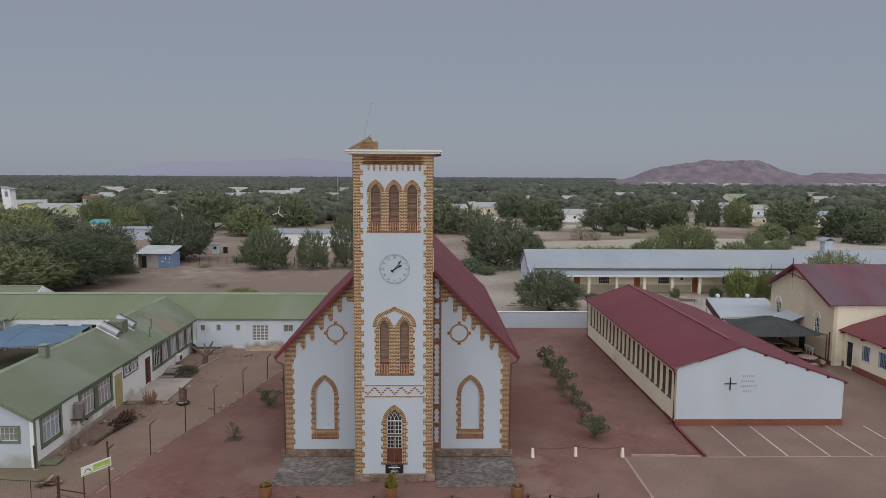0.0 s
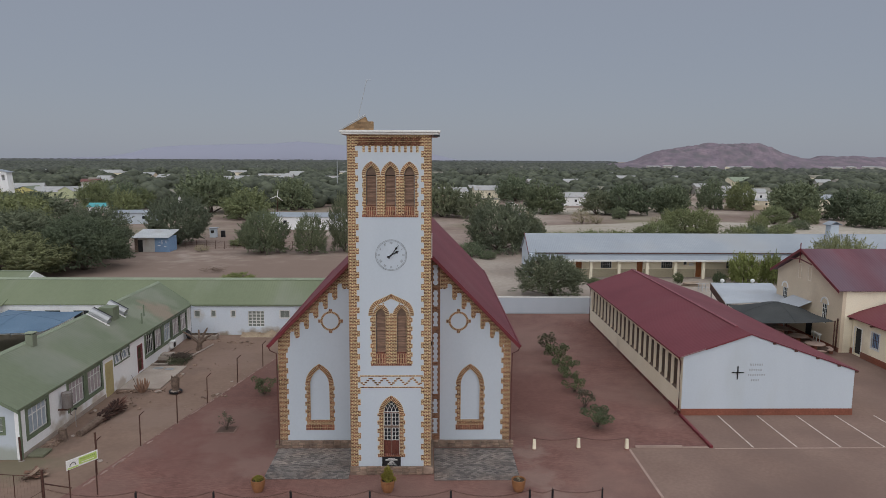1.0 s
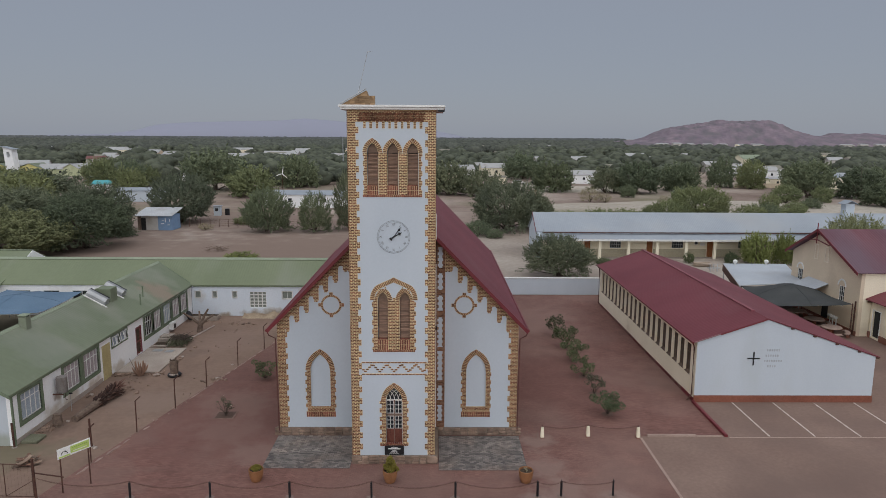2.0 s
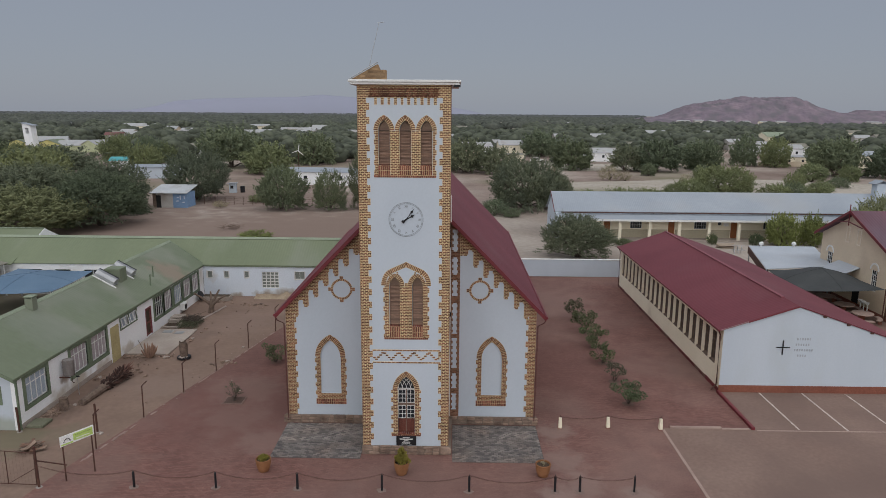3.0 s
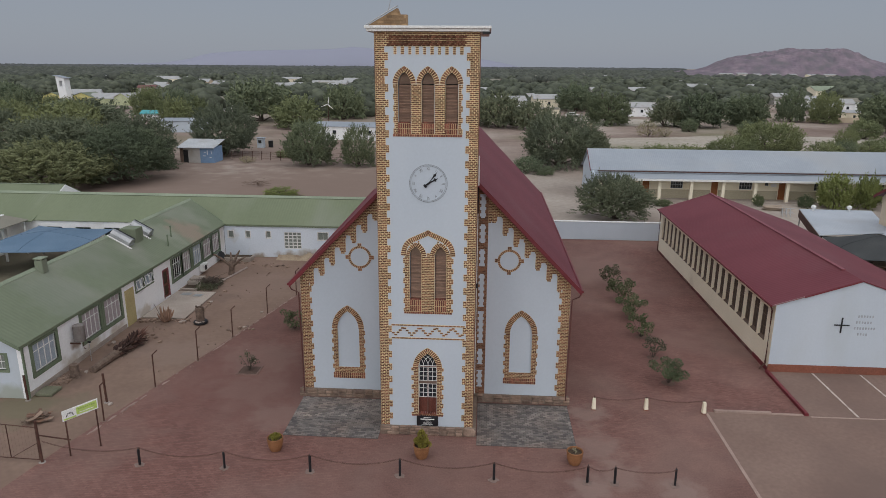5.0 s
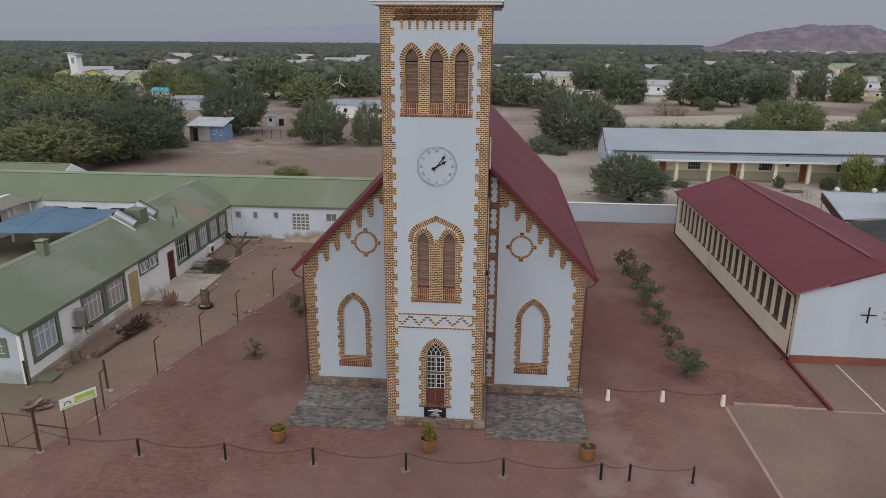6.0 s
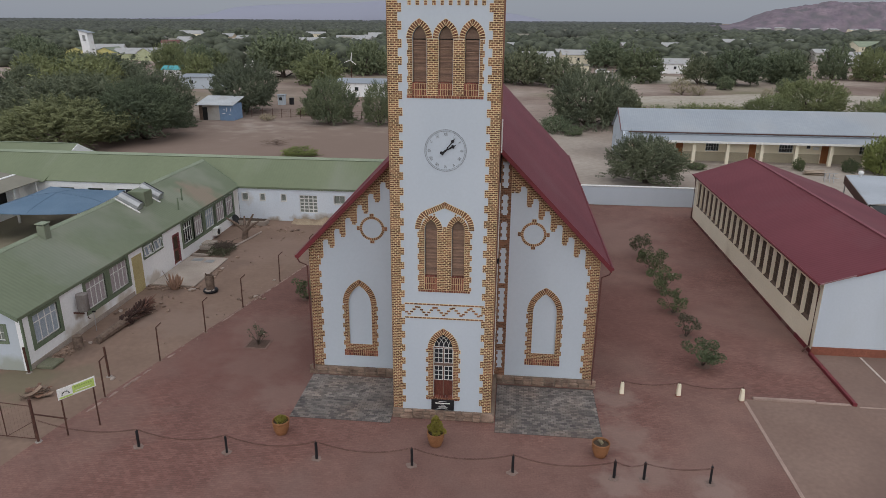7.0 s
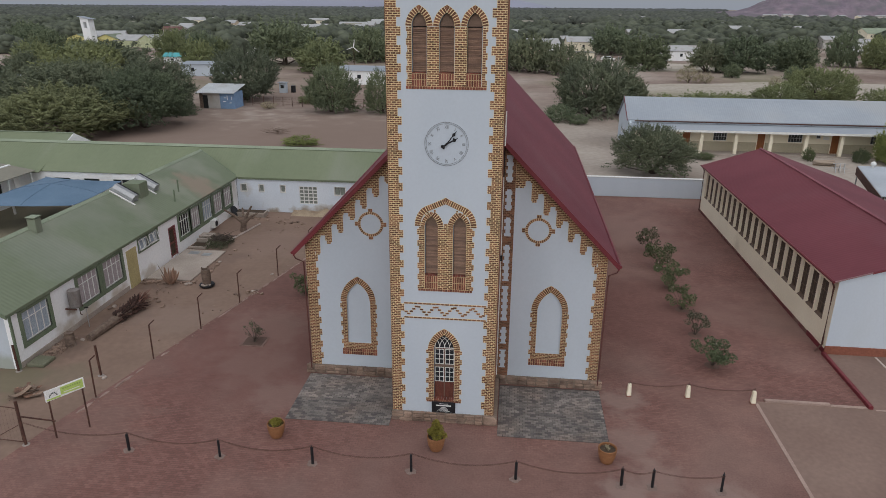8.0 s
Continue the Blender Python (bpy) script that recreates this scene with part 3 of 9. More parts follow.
sheet("pavement", [(-19.0, -20.0), (13.25, -20.0), (13.3, 3.1), (18.0, 3.1), (18.0, 8.2), (19.3, 8.2), (19.3, 36.6), (-7.2, 36.6), (-10.6, 20.5), (-12.9, 10.4), (-14.8, 2.2), (-15.8, -2.2)], 0.012, PAVERS,
      "dusty red block paving round the church", "paving")
sheet("yard_earth", [(-30.0, -20.0), (-19.0, -20.0), (-15.8, -2.2), (-14.8, 2.2), (-12.9, 10.4), (-10.6, 20.5), (-7.2, 36.6), (-7.2, 27.9), (-30.0, 27.9)][:7] + [(-30.0, 36.6)], 0.006, YARD,
      "bare brown earth of the fenced yard", "earth")
CLEARING = mat("pale_swept_sand", (0.36, 0.315, 0.265), (0.47, 0.425, 0.365), 0.06, 0.9, 0.95, 0.05, dirt=(0.20, 0.19, 0.12), dirt_scale=0.05, dirt_at=0.55, stretch=(0.4, 1, 1))
for name, cx, cy, rx, ry in (("clearing_east", 68, 122, 46, 20), ("clearing_north", 34, 182, 30, 16), ("road_east", 150, 235, 13, 70)):
    sheet(name, [(cx + rx * math.cos(a) * (1 + 0.13 * math.sin(5 * a) + 0.07 * math.sin(11 * a + 1)), cy + ry * math.sin(a) * (1 + 0.11 * math.sin(4 * a + 2))) for a in (2 * math.pi * i / 60 for i in range(60))], 0.03, CLEARING,
          "pale swept sand between the trees", "sand")
SWEPT = mat("swept_school_yard_sand", (0.305, 0.256, 0.218), (0.395, 0.345, 0.298), 0.10, 1.6, 0.95, 0.05, dirt=(0.24, 0.185, 0.15), dirt_scale=0.07, dirt_at=0.58, grainy=0.5)
sheet("school_yard", [(0, 37.6), (90, 37.6), (90, 74), (62, 80), (40, 82), (31, 79), (25, 81), (18, 78.5), (12, 81), (6, 79), (0, 80)], 0.02, SWEPT, "bare swept sand of the school yard", "sand")
sheet("parking_apron", [(13.25, -20.0), (60.0, -20.0), (60.0, 40.0), (18.0, 40.0), (18.0, 3.1), (13.3, 3.1)], 0.008, TARMAC, "dusty brown parking surface beside the hall", "parking area")

# ---- brickwork ----
class Brickwork:
    """Bricks laid in courses on a south face, standing a little proud of their mortar bed."""

    def __init__(self, y):
        self.y, self.bricks, self.bed, self.angled = y, [], [], []

    def courses(self, mask, u0, u1, v0, v1, course=0.075, length=0.175):
        rows = round((v1 - v0) / course)
        for i in range(rows):
            z = v0 + i * course
            us = np.arange(u0, u1 + 0.001, 0.02)
            on = [bool(mask(u, z + course / 2, i)) for u in us]
            start = None
            for k in range(len(us) + 1):
                now = k < len(us) and on[k]
                if now and start is None:
                    start = us[k]
                elif not now and start is not None:
                    self.run(start, us[k - 1] + 0.02 if k < len(us) else us[-1], z, course, length, i)
                    start = None

    def run(self, a, b, z, course, length, i):
        if b - a < 0.05:
            return
        self.bed.append((a, b, z, z + course))
        u, off = a, length / 2 * (i % 2)
        while u < b - 0.02:
            e = (math.floor((u + 0.04 - off) / length) + 1) * length + off
            if b - e < 0.05:
                e = b
            self.bricks.append((u + 0.011, e - 0.011, z + 0.0115, z + course - 0.0115))
            u = e

    def band(self, points, thick, pitch=0.08):
        """Bricks set radially along a curve, their inner ends on it, and a mortar bed behind."""
        pts = [Vector(p) for p in points]
        lens = [0.0]
        for p, q in zip(pts, pts[1:]):
            lens.append(lens[-1] + (q - p).length)
        n = max(2, round(lens[-1] / pitch))

        def at(s):
            s = min(max(s, 0), lens[-1] - 1e-6)
            k = max(j for j in range(len(lens) - 1) if lens[j] <= s)
            f = (s - lens[k]) / (lens[k + 1] - lens[k])
            d = (pts[k + 1] - pts[k]).normalized()
            return pts[k].lerp(pts[k + 1], f), Vector((d.y, -d.x))

        step = lens[-1] / n
        for i in range(n):
            (p, m), (q, o) = at(i * step), at((i + 1) * step)
            self.angled.append((p, q, q + o * thick, p + m * thick, False))
            g = 0.16
            p2, q2 = p.lerp(q, g), q.lerp(p, g)
            a2, b2 = (p + m * thick).lerp(q + o * thick, g), (q + o * thick).lerp(p + m * thick, g)
            s = (a2 - p2).normalized() * 0.008
            self.angled.append((p2 + s, q2 + s, b2 - s, a2 - s, True))

    def key(self, c, low, wide, high, top):
        """Two bricks that close the point of an arch."""
        a, b, t, d = Vector((c, low)), Vector((c + wide, high)), Vector((c, top)), Vector((c - wide, high))
        self.angled.append((a, b, t, d, False))
        m = (a + t) / 2
        for q in (b, d):
            pts = [p.lerp((a + q + t) / 3, 0.16) for p in (a, q, t)]
            self.angled.append((pts[0], pts[1], pts[2], pts[0].lerp(pts[2], 0.5), True) if q is b else (pts[0], pts[0].lerp(pts[2], 0.5), pts[2], pts[1], True))

    def build(self, parent, own, bed_proud=0.010, proud=0.017, bed_mat=None, brick_mat=None):
        """own(brick) says which bricks stand as objects of their own."""
        single = [b for b in self.bricks if own(b)][:300]
        chosen = set(single)
        verts, faces = [], []
        bverts, bfaces = [], []

        def block(vs, fs, corners, front):
            k = len(vs)
            vs.extend((c[0], front, c[1]) for c in corners)
            vs.extend((c[0], self.y + 0.004, c[1]) for c in corners)
            fs.extend([(k, k + 1, k + 2, k + 3), (k, k + 4, k + 5, k + 1), (k + 1, k + 5, k + 6, k + 2), (k + 2, k + 6, k + 7, k + 3), (k + 3, k + 7, k + 4, k)])

        for b in self.bricks:
            if b not in chosen:
                block(verts, faces, [(b[0], b[2]), (b[1], b[2]), (b[1], b[3]), (b[0], b[3])], self.y - proud - random.uniform(-0.003, 0.004))
        for a in self.angled:
            if a[4]:
                block(verts, faces, a[:4], self.y - proud - random.uniform(0.0, 0.006))
            else:
                block(bverts, bfaces, a[:4], self.y - bed_proud - 0.001)
        for r in self.bed:
            block(bverts, bfaces, [(r[0], r[2]), (r[1], r[2]), (r[1], r[3]), (r[0], r[3])], self.y - bed_proud)
        raw("mortar_bed", bverts, bfaces, bed_mat or MORTAR, parent, "lime mortar")["kind"] = "stuff"
        raw("brickwork", verts, faces, brick_mat or BRICK, parent, "brown fired bricks")["kind"] = "stuff"
        return single


UNIT = bpy.data.meshes.new("brick")
UNIT.from_pydata([(x, y, z) for z in (0, 1) for y in (0, 1) for x in (0, 1)], [], [(0, 2, 3, 1), (4, 5, 7, 6), (0, 1, 5, 4), (2, 6, 7, 3), (0, 4, 6, 2), (1, 3, 7, 5)])
UNIT.materials.append(BRICK_OWN)
LATE = []   # single pieces, laid at the end of the file


# ---- the church ----
TW, TE, FY = 2.1, 2.0, 3.3                       # half width of the tower, front face of the nave
RIDGE, PITCH = 13.2, 1.032              # height of the nave's ridge and slope of its roof


def rake(u):
    return RIDGE - PITCH * abs(u)


church = thing("church", 0, 14, 0, "white plastered church with brick quoins, clock tower and red roof", "church")


def tower():
    tops = [(-0.95, 0.26), (-0.012, 0.26), (0.925, 0.26)]
    mids = [(-0.53, 0.25), (0.53, 0.25)]
    holes = [lancet(c, h, 13.93, 15.46) for c, h in tops] + [lancet(c, h, 6.46, 8.40) for c, h in mids] + [lancet(-0.02, 0.41, 1.02, 3.27)]
    wall = plate("tower_wall", rect(-TW, TE, 0.0, 17.42), holes, south(0), 0.42, PLASTER, church, "white plastered tower front")
    bm = bmesh.new()
    add_box(bm, -TW, -TW + 0.4, 0.422, 4.2, 0, 17.42)
    add_box(bm, TE - 0.4, TE, 0.422, 4.2, 0, 17.42)
    add_box(bm, -TW + 0.402, TE - 0.402, 3.8, 4.2, 0, 17.42)
    part("tower_side", bm, BRICK, church, "brown brick tower sides")
    # brick returns on both corners
    for s in (-1, 1):
        bm = bmesh.new()
        add_box(bm, TE if s > 0 else -TW - 0.018, TE + 0.018 if s > 0 else -TW, -0.018, 0.46, 0.46, 17.42)
        part("corner_return", bm, BRICK, church, "brown brick corner")
    bw = Brickwork(0)
    spring, teeth = 15.46, lambda i, a, b: a if (i // 3) % 2 else b

    # upright bricks of the sills, in two rows within each opening's width
    stepped = [(c, h, 13.50, 13.93) for c, h in tops] + [(c, h, 5.93, 6.46) for c, h in mids]
    sills = Brickwork(0)
    for c, h, z0, z1 in stepped:
        sills.bed.append((c - h, c + h, z0, z1))
        for row in range(2):
            n = 6
            for k in range(n):
                lo, hi = z0 + row * (z1 - z0) / 2, z0 + (row + 1) * (z1 - z0) / 2
                sills.bricks.append((c - h + k * 2 * h / n + 0.010, c - h + (k + 1) * 2 * h / n - 0.010, lo + 0.010, hi - 0.010))

    def in_hole(u, v):
        for c, h in tops:
            if abs(u - c) < h and 13.93 < v < 15.6:
                return True
        for c, h in mids:
            if abs(u - c) < h and 6.46 < v < 8.6:
                return True
        return abs(u + 0.02) < 0.41 and 1.02 < v < 3.4

    def mask(u, v, i):
        if in_hole(u, v):
            return False
        for c, h, z0, z1 in stepped:
            if abs(u - c) < h and z0 < v < z1:
                return False
        step = 1.58 if (i // 4) % 2 else 1.72
        if v < 16.85 and (u <= -step or u >= step - 0.09):
            return True
        if v > 17.0:
            return True
        if v > 16.85:
            return True
        if 16.55 < v < 16.85:
            return abs(((u + 1.45) % 0.29) - 0.145) < 0.065 and abs(u) < 1.5
        if 13.52 < v < spring:
            return -1.36 - teeth(i, 0, 0.05) < u < 1.32 + teeth(i, 0, 0.05)
        if 5.93 < v < 8.42:
            return abs(u) < 1.0 + teeth(i, 0, 0.07)
        if 8.42 <= v < 9.28:
            # brick between the two arches and their hood, but for a white kite-shaped panel
            edge = 0.53 + 0.40 * math.sqrt(max(0.0, 1 - ((v - 8.42) / 0.62) ** 2)) if v < 8.977 else 0.705 * (9.30 - v) / 0.323
            c = 0.53 if u > 0 else -0.53
            reach = 0.66 if (u > c) == (c > 0) else 0.72
            arch = math.hypot(u - c + 0.25, v - 8.40) < reach and math.hypot(u - c - 0.25, v - 8.40) < reach
            return abs(u) < edge and not arch and (abs(u) > 0.37 or v < 8.56)
        if 1.0 < v < 3.27:
            return abs(u + 0.02) < 0.63 + teeth(i, 0, 0.09)
        if abs(v - 5.30) < 0.038 or abs(v - 4.70) < 0.038:
            return abs(u) < 1.6
        return False

    bw.courses(mask, -TW, TE, 0.45, 17.45)
    # sills of bricks on end, under the louvres, and projecting corbel courses
    for a, b, z0, z1 in ((-1.42, 1.37, 13.40, 13.50), (-1.03, 1.03, 5.83, 5.925), (-0.72, 0.68, 0.93, 1.02)):
        sills.bed.append((a, b, z0, z1))
        n = round((b - a) / 0.095)
        for k in range(n):
            sills.bricks.append((a + k * (b - a) / n + 0.007, a + (k + 1) * (b - a) / n - 0.007, z0 + 0.006, z1 - 0.006))
    sills.build(church, lambda b: False, bed_mat=NAVE_MORTAR, brick_mat=BRICK_RED)
    # pointed arches
    for c, h, s, t in [(c, h, 15.46, 0.205) for c, h in tops] + [(c, h, 8.40, 0.15) for c, h in mids] + [(-0.02, 0.41, 3.27, 0.24)]:
        arc = [(c - h + 2 * h * math.cos(a), s + 2 * h * math.sin(a)) for a in (radians(60) * i / 10 for i in range(11))]
        east_t, west_t = (t + 0.06 * (c < 0), t + 0.06 * (c > 0)) if s == 8.40 else (t, t)
        bw.band(arc, east_t)
        bw.band([(2 * c - u, v) for u, v in arc][::-1], west_t)
        bw.key(c, s + 1.732 * h, t / 2, s + 0.866 * (2 * h + t), s + 0.866 * (2 * h + t) + 0.3 * t)
    # the hood over the pair of middle openings
    hood = [(0.53 + 0.40 * math.cos(a), 8.42 + 0.62 * math.sin(a)) for a in (radians(64) * i / 8 for i in range(9))] + [(0.0, 9.30)]
    bw.band(hood, 0.22)
    bw.band([(-u, v) for u, v in hood][::-1], 0.22)
    bw.key(0, 9.30, 0.10, 9.50, 9.56)
    # zigzag of stepped headers between two string courses
    for k in range(31):
        u = -1.56 + k * 0.1
        ph = ((u + 0.05) / 0.71) % 1.0
        z = 4.79 + 0.38 * (1 - abs(2 * ph - 1))
        bw.bed.append((u - 0.025, u + 0.125, z - 0.004, z + 0.074))
        bw.bricks.append((u - 0.012, u + 0.112, z + 0.004, z + 0.066))
    LATE.append((church, bw.build(church, lambda b: b[3] < 5.0), 0.0))
    # sawtooth courses under the cornice
    for row, z in enumerate((16.93, 17.02, 17.11, 17.20)):
        bm = bmesh.new()
        for k in range(22):
            add_box(bm, -0.048, 0.048, -0.048, 0.048, z, z + 0.062, pose(-1.54 + k * 0.138 + (row % 2) * 0.069, -0.03, 0, 0, 0, 45))
        part("sawtooth_course", bm, BRICK, church, "bricks laid corner outwards")["kind"] = "stuff"
    # cornice slab, low roof and the remains of a brick pinnacle
    bm = bmesh.new()
    add_box(bm, -2.38, 2.36, -0.26, 4.46, 17.425, 17.53)
    add_box(bm, -2.45, 2.43, -0.33, 4.53, 17.532, 17.63)
    bmesh.ops.bevel(bm, geom=bm.edges[:], offset=0.012, segments=1, affect="EDGES")
    part("cornice", bm, WHITE_PAINT, church, "white painted cornice slab")
    box("cornice_bracket", 2.10, 2.40, -0.30, -0.12, 17.33, 17.42, BLACK, church, "dark bracket end")
    bm = bmesh.new()
    add_plate(bm, [(-2.42, 17.635), (-0.85, 17.635), (-0.85, 18.06), (-1.12, 18.06), (-1.22, 18.30)], [], south(0.15), 0.5)
    pin = part("pinnacle", bm, TAN_BRICK, church, "broken brick pinnacle")
    verts, faces = [], []
    for r in range(6):
        z = 17.64 + r * 0.1
        lo = -2.3 + (z - 17.635) * 1.75 + 0.15
        hi = -0.86 if z < 17.98 else -1.16
        u = lo
        while u < hi - 0.05:
            e = min(u + 0.22, hi)
            k = len(verts)
            verts += [(u, 0.13, z), (e - 0.015, 0.13, z), (e - 0.015, 0.13, z + 0.085), (u, 0.13, z + 0.085), (u, 0.16, z), (e - 0.015, 0.16, z), (e - 0.015, 0.16, z + 0.085), (u, 0.16, z + 0.085)]
            faces += [(k, k + 1, k + 2, k + 3), (k, k + 4, k + 5, k + 1), (k + 1, k + 5, k + 6, k + 2), (k + 2, k + 6, k + 7, k + 3), (k + 3, k + 7, k + 4, k)]
            u = e
    raw("brick_courses", verts, faces, TAN_BRICK, pin, "tan bricks")
    tube("sloping_board", [(-2.46, 0.1, 17.66), (-1.20, 0.1, 18.38)], 0.028, GREY_METAL, pin, "thin dark sloping edge", 4)
    rod = tube("lightning_rod", [(-1.62, 0.5, 18.2), (-1.19, 0.55, 19.98), (-1.17, 0.55, 20.06)], [0.016, 0.012, 0.010], GREY_METAL, church, "thin leaning metal rod", 6)
    tube("vane", [(-1.24, 0.55, 20.06), (-0.95, 0.55, 20.09)], 0.010, GREY_METAL, rod, "small metal vane", 6)
    # louvred shutters
    for (c, h), z0, zs in [(t, 13.93, 15.46) for t in tops] + [(m, 6.46, 8.40) for m in mids]:
        # dark-painted backing gives the shade between the slats
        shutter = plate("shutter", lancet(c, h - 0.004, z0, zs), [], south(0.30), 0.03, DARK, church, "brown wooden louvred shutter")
        bm = bmesh.new()
        z = z0 + 0.03
        while z < zs - 0.02:
            half = h - 0.02
            add_box(bm, -half, half, -0.042, 0.042, -0.006, 0.006, pose(c, 0.20, z, 52, random.uniform(-0.6, 0.6), 0))
            z += 0.062
        part("louvre_slats", bm, SHUTTER, shutter, "weathered brown slats")
        plate("head_board", [(u, v) for u, v in lancet(c, h - 0.02, zs, zs)], [], south(0.17), 0.03, HEAD_BOARD, shutter, "plain brown board in the pointed head")
    for c0, c1, z in [(c - h, c + h, 13.93) for c, h in tops] + [(c - h, c + h, 6.46) for c, h in mids] + [(-0.43, 0.39, 1.02)]:
        bm = bmesh.new()
        n = max(3, round((c1 - c0) / 0.1))
        for k in range(n):
            add_box(bm, c0 + k * (c1 - c0) / n + 0.005, c0 + (k + 1) * (c1 - c0) / n - 0.005, -0.02, 0.22, z + 0.003, z + 0.035)
        part("sill", bm, BRICK_RED, church, "red brick sill")["kind"] = "stuff"
    # door with tracery, glazed leaves and timber panels
    door = plate("door", lancet(-0.02, 0.405, 1.02, 3.27), [], south(0.27), 0.05, DOOR_WOOD, church, "red-brown door with white glazing bars")
    for s in (-1, 1):
        x0, x1 = (-0.395, -0.055) if s < 0 else (0.015, 0.355)
        bm = bmesh.new()
        add_box(bm, x0, x1, 0.255, 0.268, 1.78, 3.22)
        part("pane", bm, GLASS, door, "dark glass")
        for f in (0, 0.5, 1):
            x = x0 + (x1 - x0) * f
            box("glazing_bar", x - 0.011, x + 0.011, 0.235, 0.252, 1.76, 3.24, WHITE_PAINT, door, "white glazing bar")
        for z in (1.77, 1.985, 2.20, 2.41, 2.57, 2.785, 3.0, 3.22):
            box("glazing_bar", x0 - 0.016, x1 + 0.016, 0.233, 0.2505, z - 0.011, z + 0.011, WHITE_PAINT, door, "white glazing bar")
        box("mid_rail", x0 - 0.018, x1 + 0.018, 0.228, 0.250, 2.43, 2.55, RAIL_WOOD, door, "worn brown middle rail")
        for k in range(4):
            box("door_board", x0 + k * 0.087, x0 + k * 0.087 + 0.078, 0.245, 0.268, 1.06, 1.72, DOOR_WOOD, door, "dark red board")
    box("meeting_stile", -0.036, -0.004, 0.224, 0.252, 1.04, 3.24, RAIL_WOOD, door, "worn brown meeting stile")
    plate("fanlight", lancet(-0.02, 0.375, 3.30, 3.30), [], south(0.255), 0.012, GLASS, door, "dark pointed fanlight")
    bm = bmesh.new()
    for foot in (-0.22, -0.02, 0.18):
        for side in (-1, 1):
            arc = [(foot + side * 0.52 * (1 - math.cos(a)), 0.243, 3.30 + 0.52 * math.sin(a)) for a in (radians(84) * i / 9 for i in range(10))]
            arc = [p for p in arc if math.hypot(p[0] + 0.02 + 0.385, p[2] - 3.30) < 0.765 and math.hypot(p[0] + 0.02 - 0.385, p[2] - 3.30) < 0.765]
            if len(arc) > 1:
                add_tube(bm, arc, 0.012, 4)
    edge = [(u, 0.243, v) for u, v in lancet(-0.02, 0.385, 3.3, 3.3)[2:]]
    add_tube(bm, edge, 0.014, 4)
    add_tube(bm, [(-0.4, 0.243, 3.29), (0.36, 0.243, 3.29)], 0.02, 4)
    part("tracery", bm, WHITE_PAINT, door, "white interlaced tracery")
    # solid box painted near-black for the unlit depth behind the openings
    box("inner_void", -1.66, 1.57, 0.425, 3.78, 0.6, 17.3, DARK, church, "near-black fill for the unlit inside of the tower")
    # plaque
    plaque = box("plaque", -0.50, 0.46, -0.045, -0.003, 0.47, 0.965, BLACK, church, "black engraved stone plaque", 0.008)
    bm = bmesh.new()
    for z, w, h in ((0.88, 0.34, 0.02), (0.80, 0.62, 0.05), (0.72, 0.2, 0.02), (0.66, 0.3, 0.014), (0.62, 0.4, 0.012), (0.58, 0.36, 0.012), (0.54, 0.5, 0.012)):
        add_box(bm, -0.02 - w / 2, -0.02 + w / 2, -0.050, -0.046, z - h / 2, z + h / 2)
    part("engraved_lines", bm, WHITE_PAINT, plaque, "rows of pale lettering")


tower()


def clock():
    cx, cz, r = 0.01, 11.51, 0.78
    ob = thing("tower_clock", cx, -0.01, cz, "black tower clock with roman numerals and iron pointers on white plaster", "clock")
    bm = bmesh.new()
    for r0, r1 in ((r - 0.011, r), (r - 0.060, r - 0.053)):
        add_plate(bm, circle(cx, cz, r1, 64), [circle(cx, cz, r0, 64)[::-1]], south(-0.016), 0.015)
    part("dial_ring", bm, GREY_NUMERAL, ob, "thin dark grey double ring")
    for k, n in enumerate("I II III IIII V VI VII VIII IX X XI XII".split(), 1):
        a = math.pi / 2 - k * math.pi / 6
        turn = Matrix.Translation((cx + 0.60 * math.cos(a), -0.006, cz + 0.60 * math.sin(a))) @ Matrix.Rotation(radians(90), 4, "X") @ Matrix.Rotation(a - math.pi / 2, 4, "Z")
        lettering(n, 0.145, GREY_NUMERAL, ob, turn @ Matrix.Diagonal((0.85, 1.15, 1, 1)), name="numeral")
    for name, a, length, y, w in (("minute_hand", 37, 0.64, -0.05, 0.032), ("hour_hand", 61, 0.47, -0.035, 0.044)):
        bm = bmesh.new()
        add_plate(bm, [(-w * 0.5, -0.20), (w * 0.5, -0.20), (w * 0.6, length * 0.55), (w * 1.9, length * 0.68), (w * 0.5, length * 0.8), (0, length), (-w * 0.5, length * 0.8), (-w * 1.9, length * 0.68), (-w * 0.6, length * 0.55)], [], south(0), 0.008)
        add_plate(bm, circle(0, -0.17, w * 1.3, 10), [], south(-0.002), 0.012)
        bmesh.ops.transform(bm, matrix=Matrix.Translation((cx, y, cz)) @ Matrix.Rotation(radians(a), 4, "Y"), verts=bm.verts)
        part(name, bm, BLACK, ob, "black iron hand")
    bm = bmesh.new()
    add_plate(bm, circle(cx, cz, 0.04, 14), [], south(-0.058), 0.058)
    part("hub", bm, BLACK, ob)


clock()


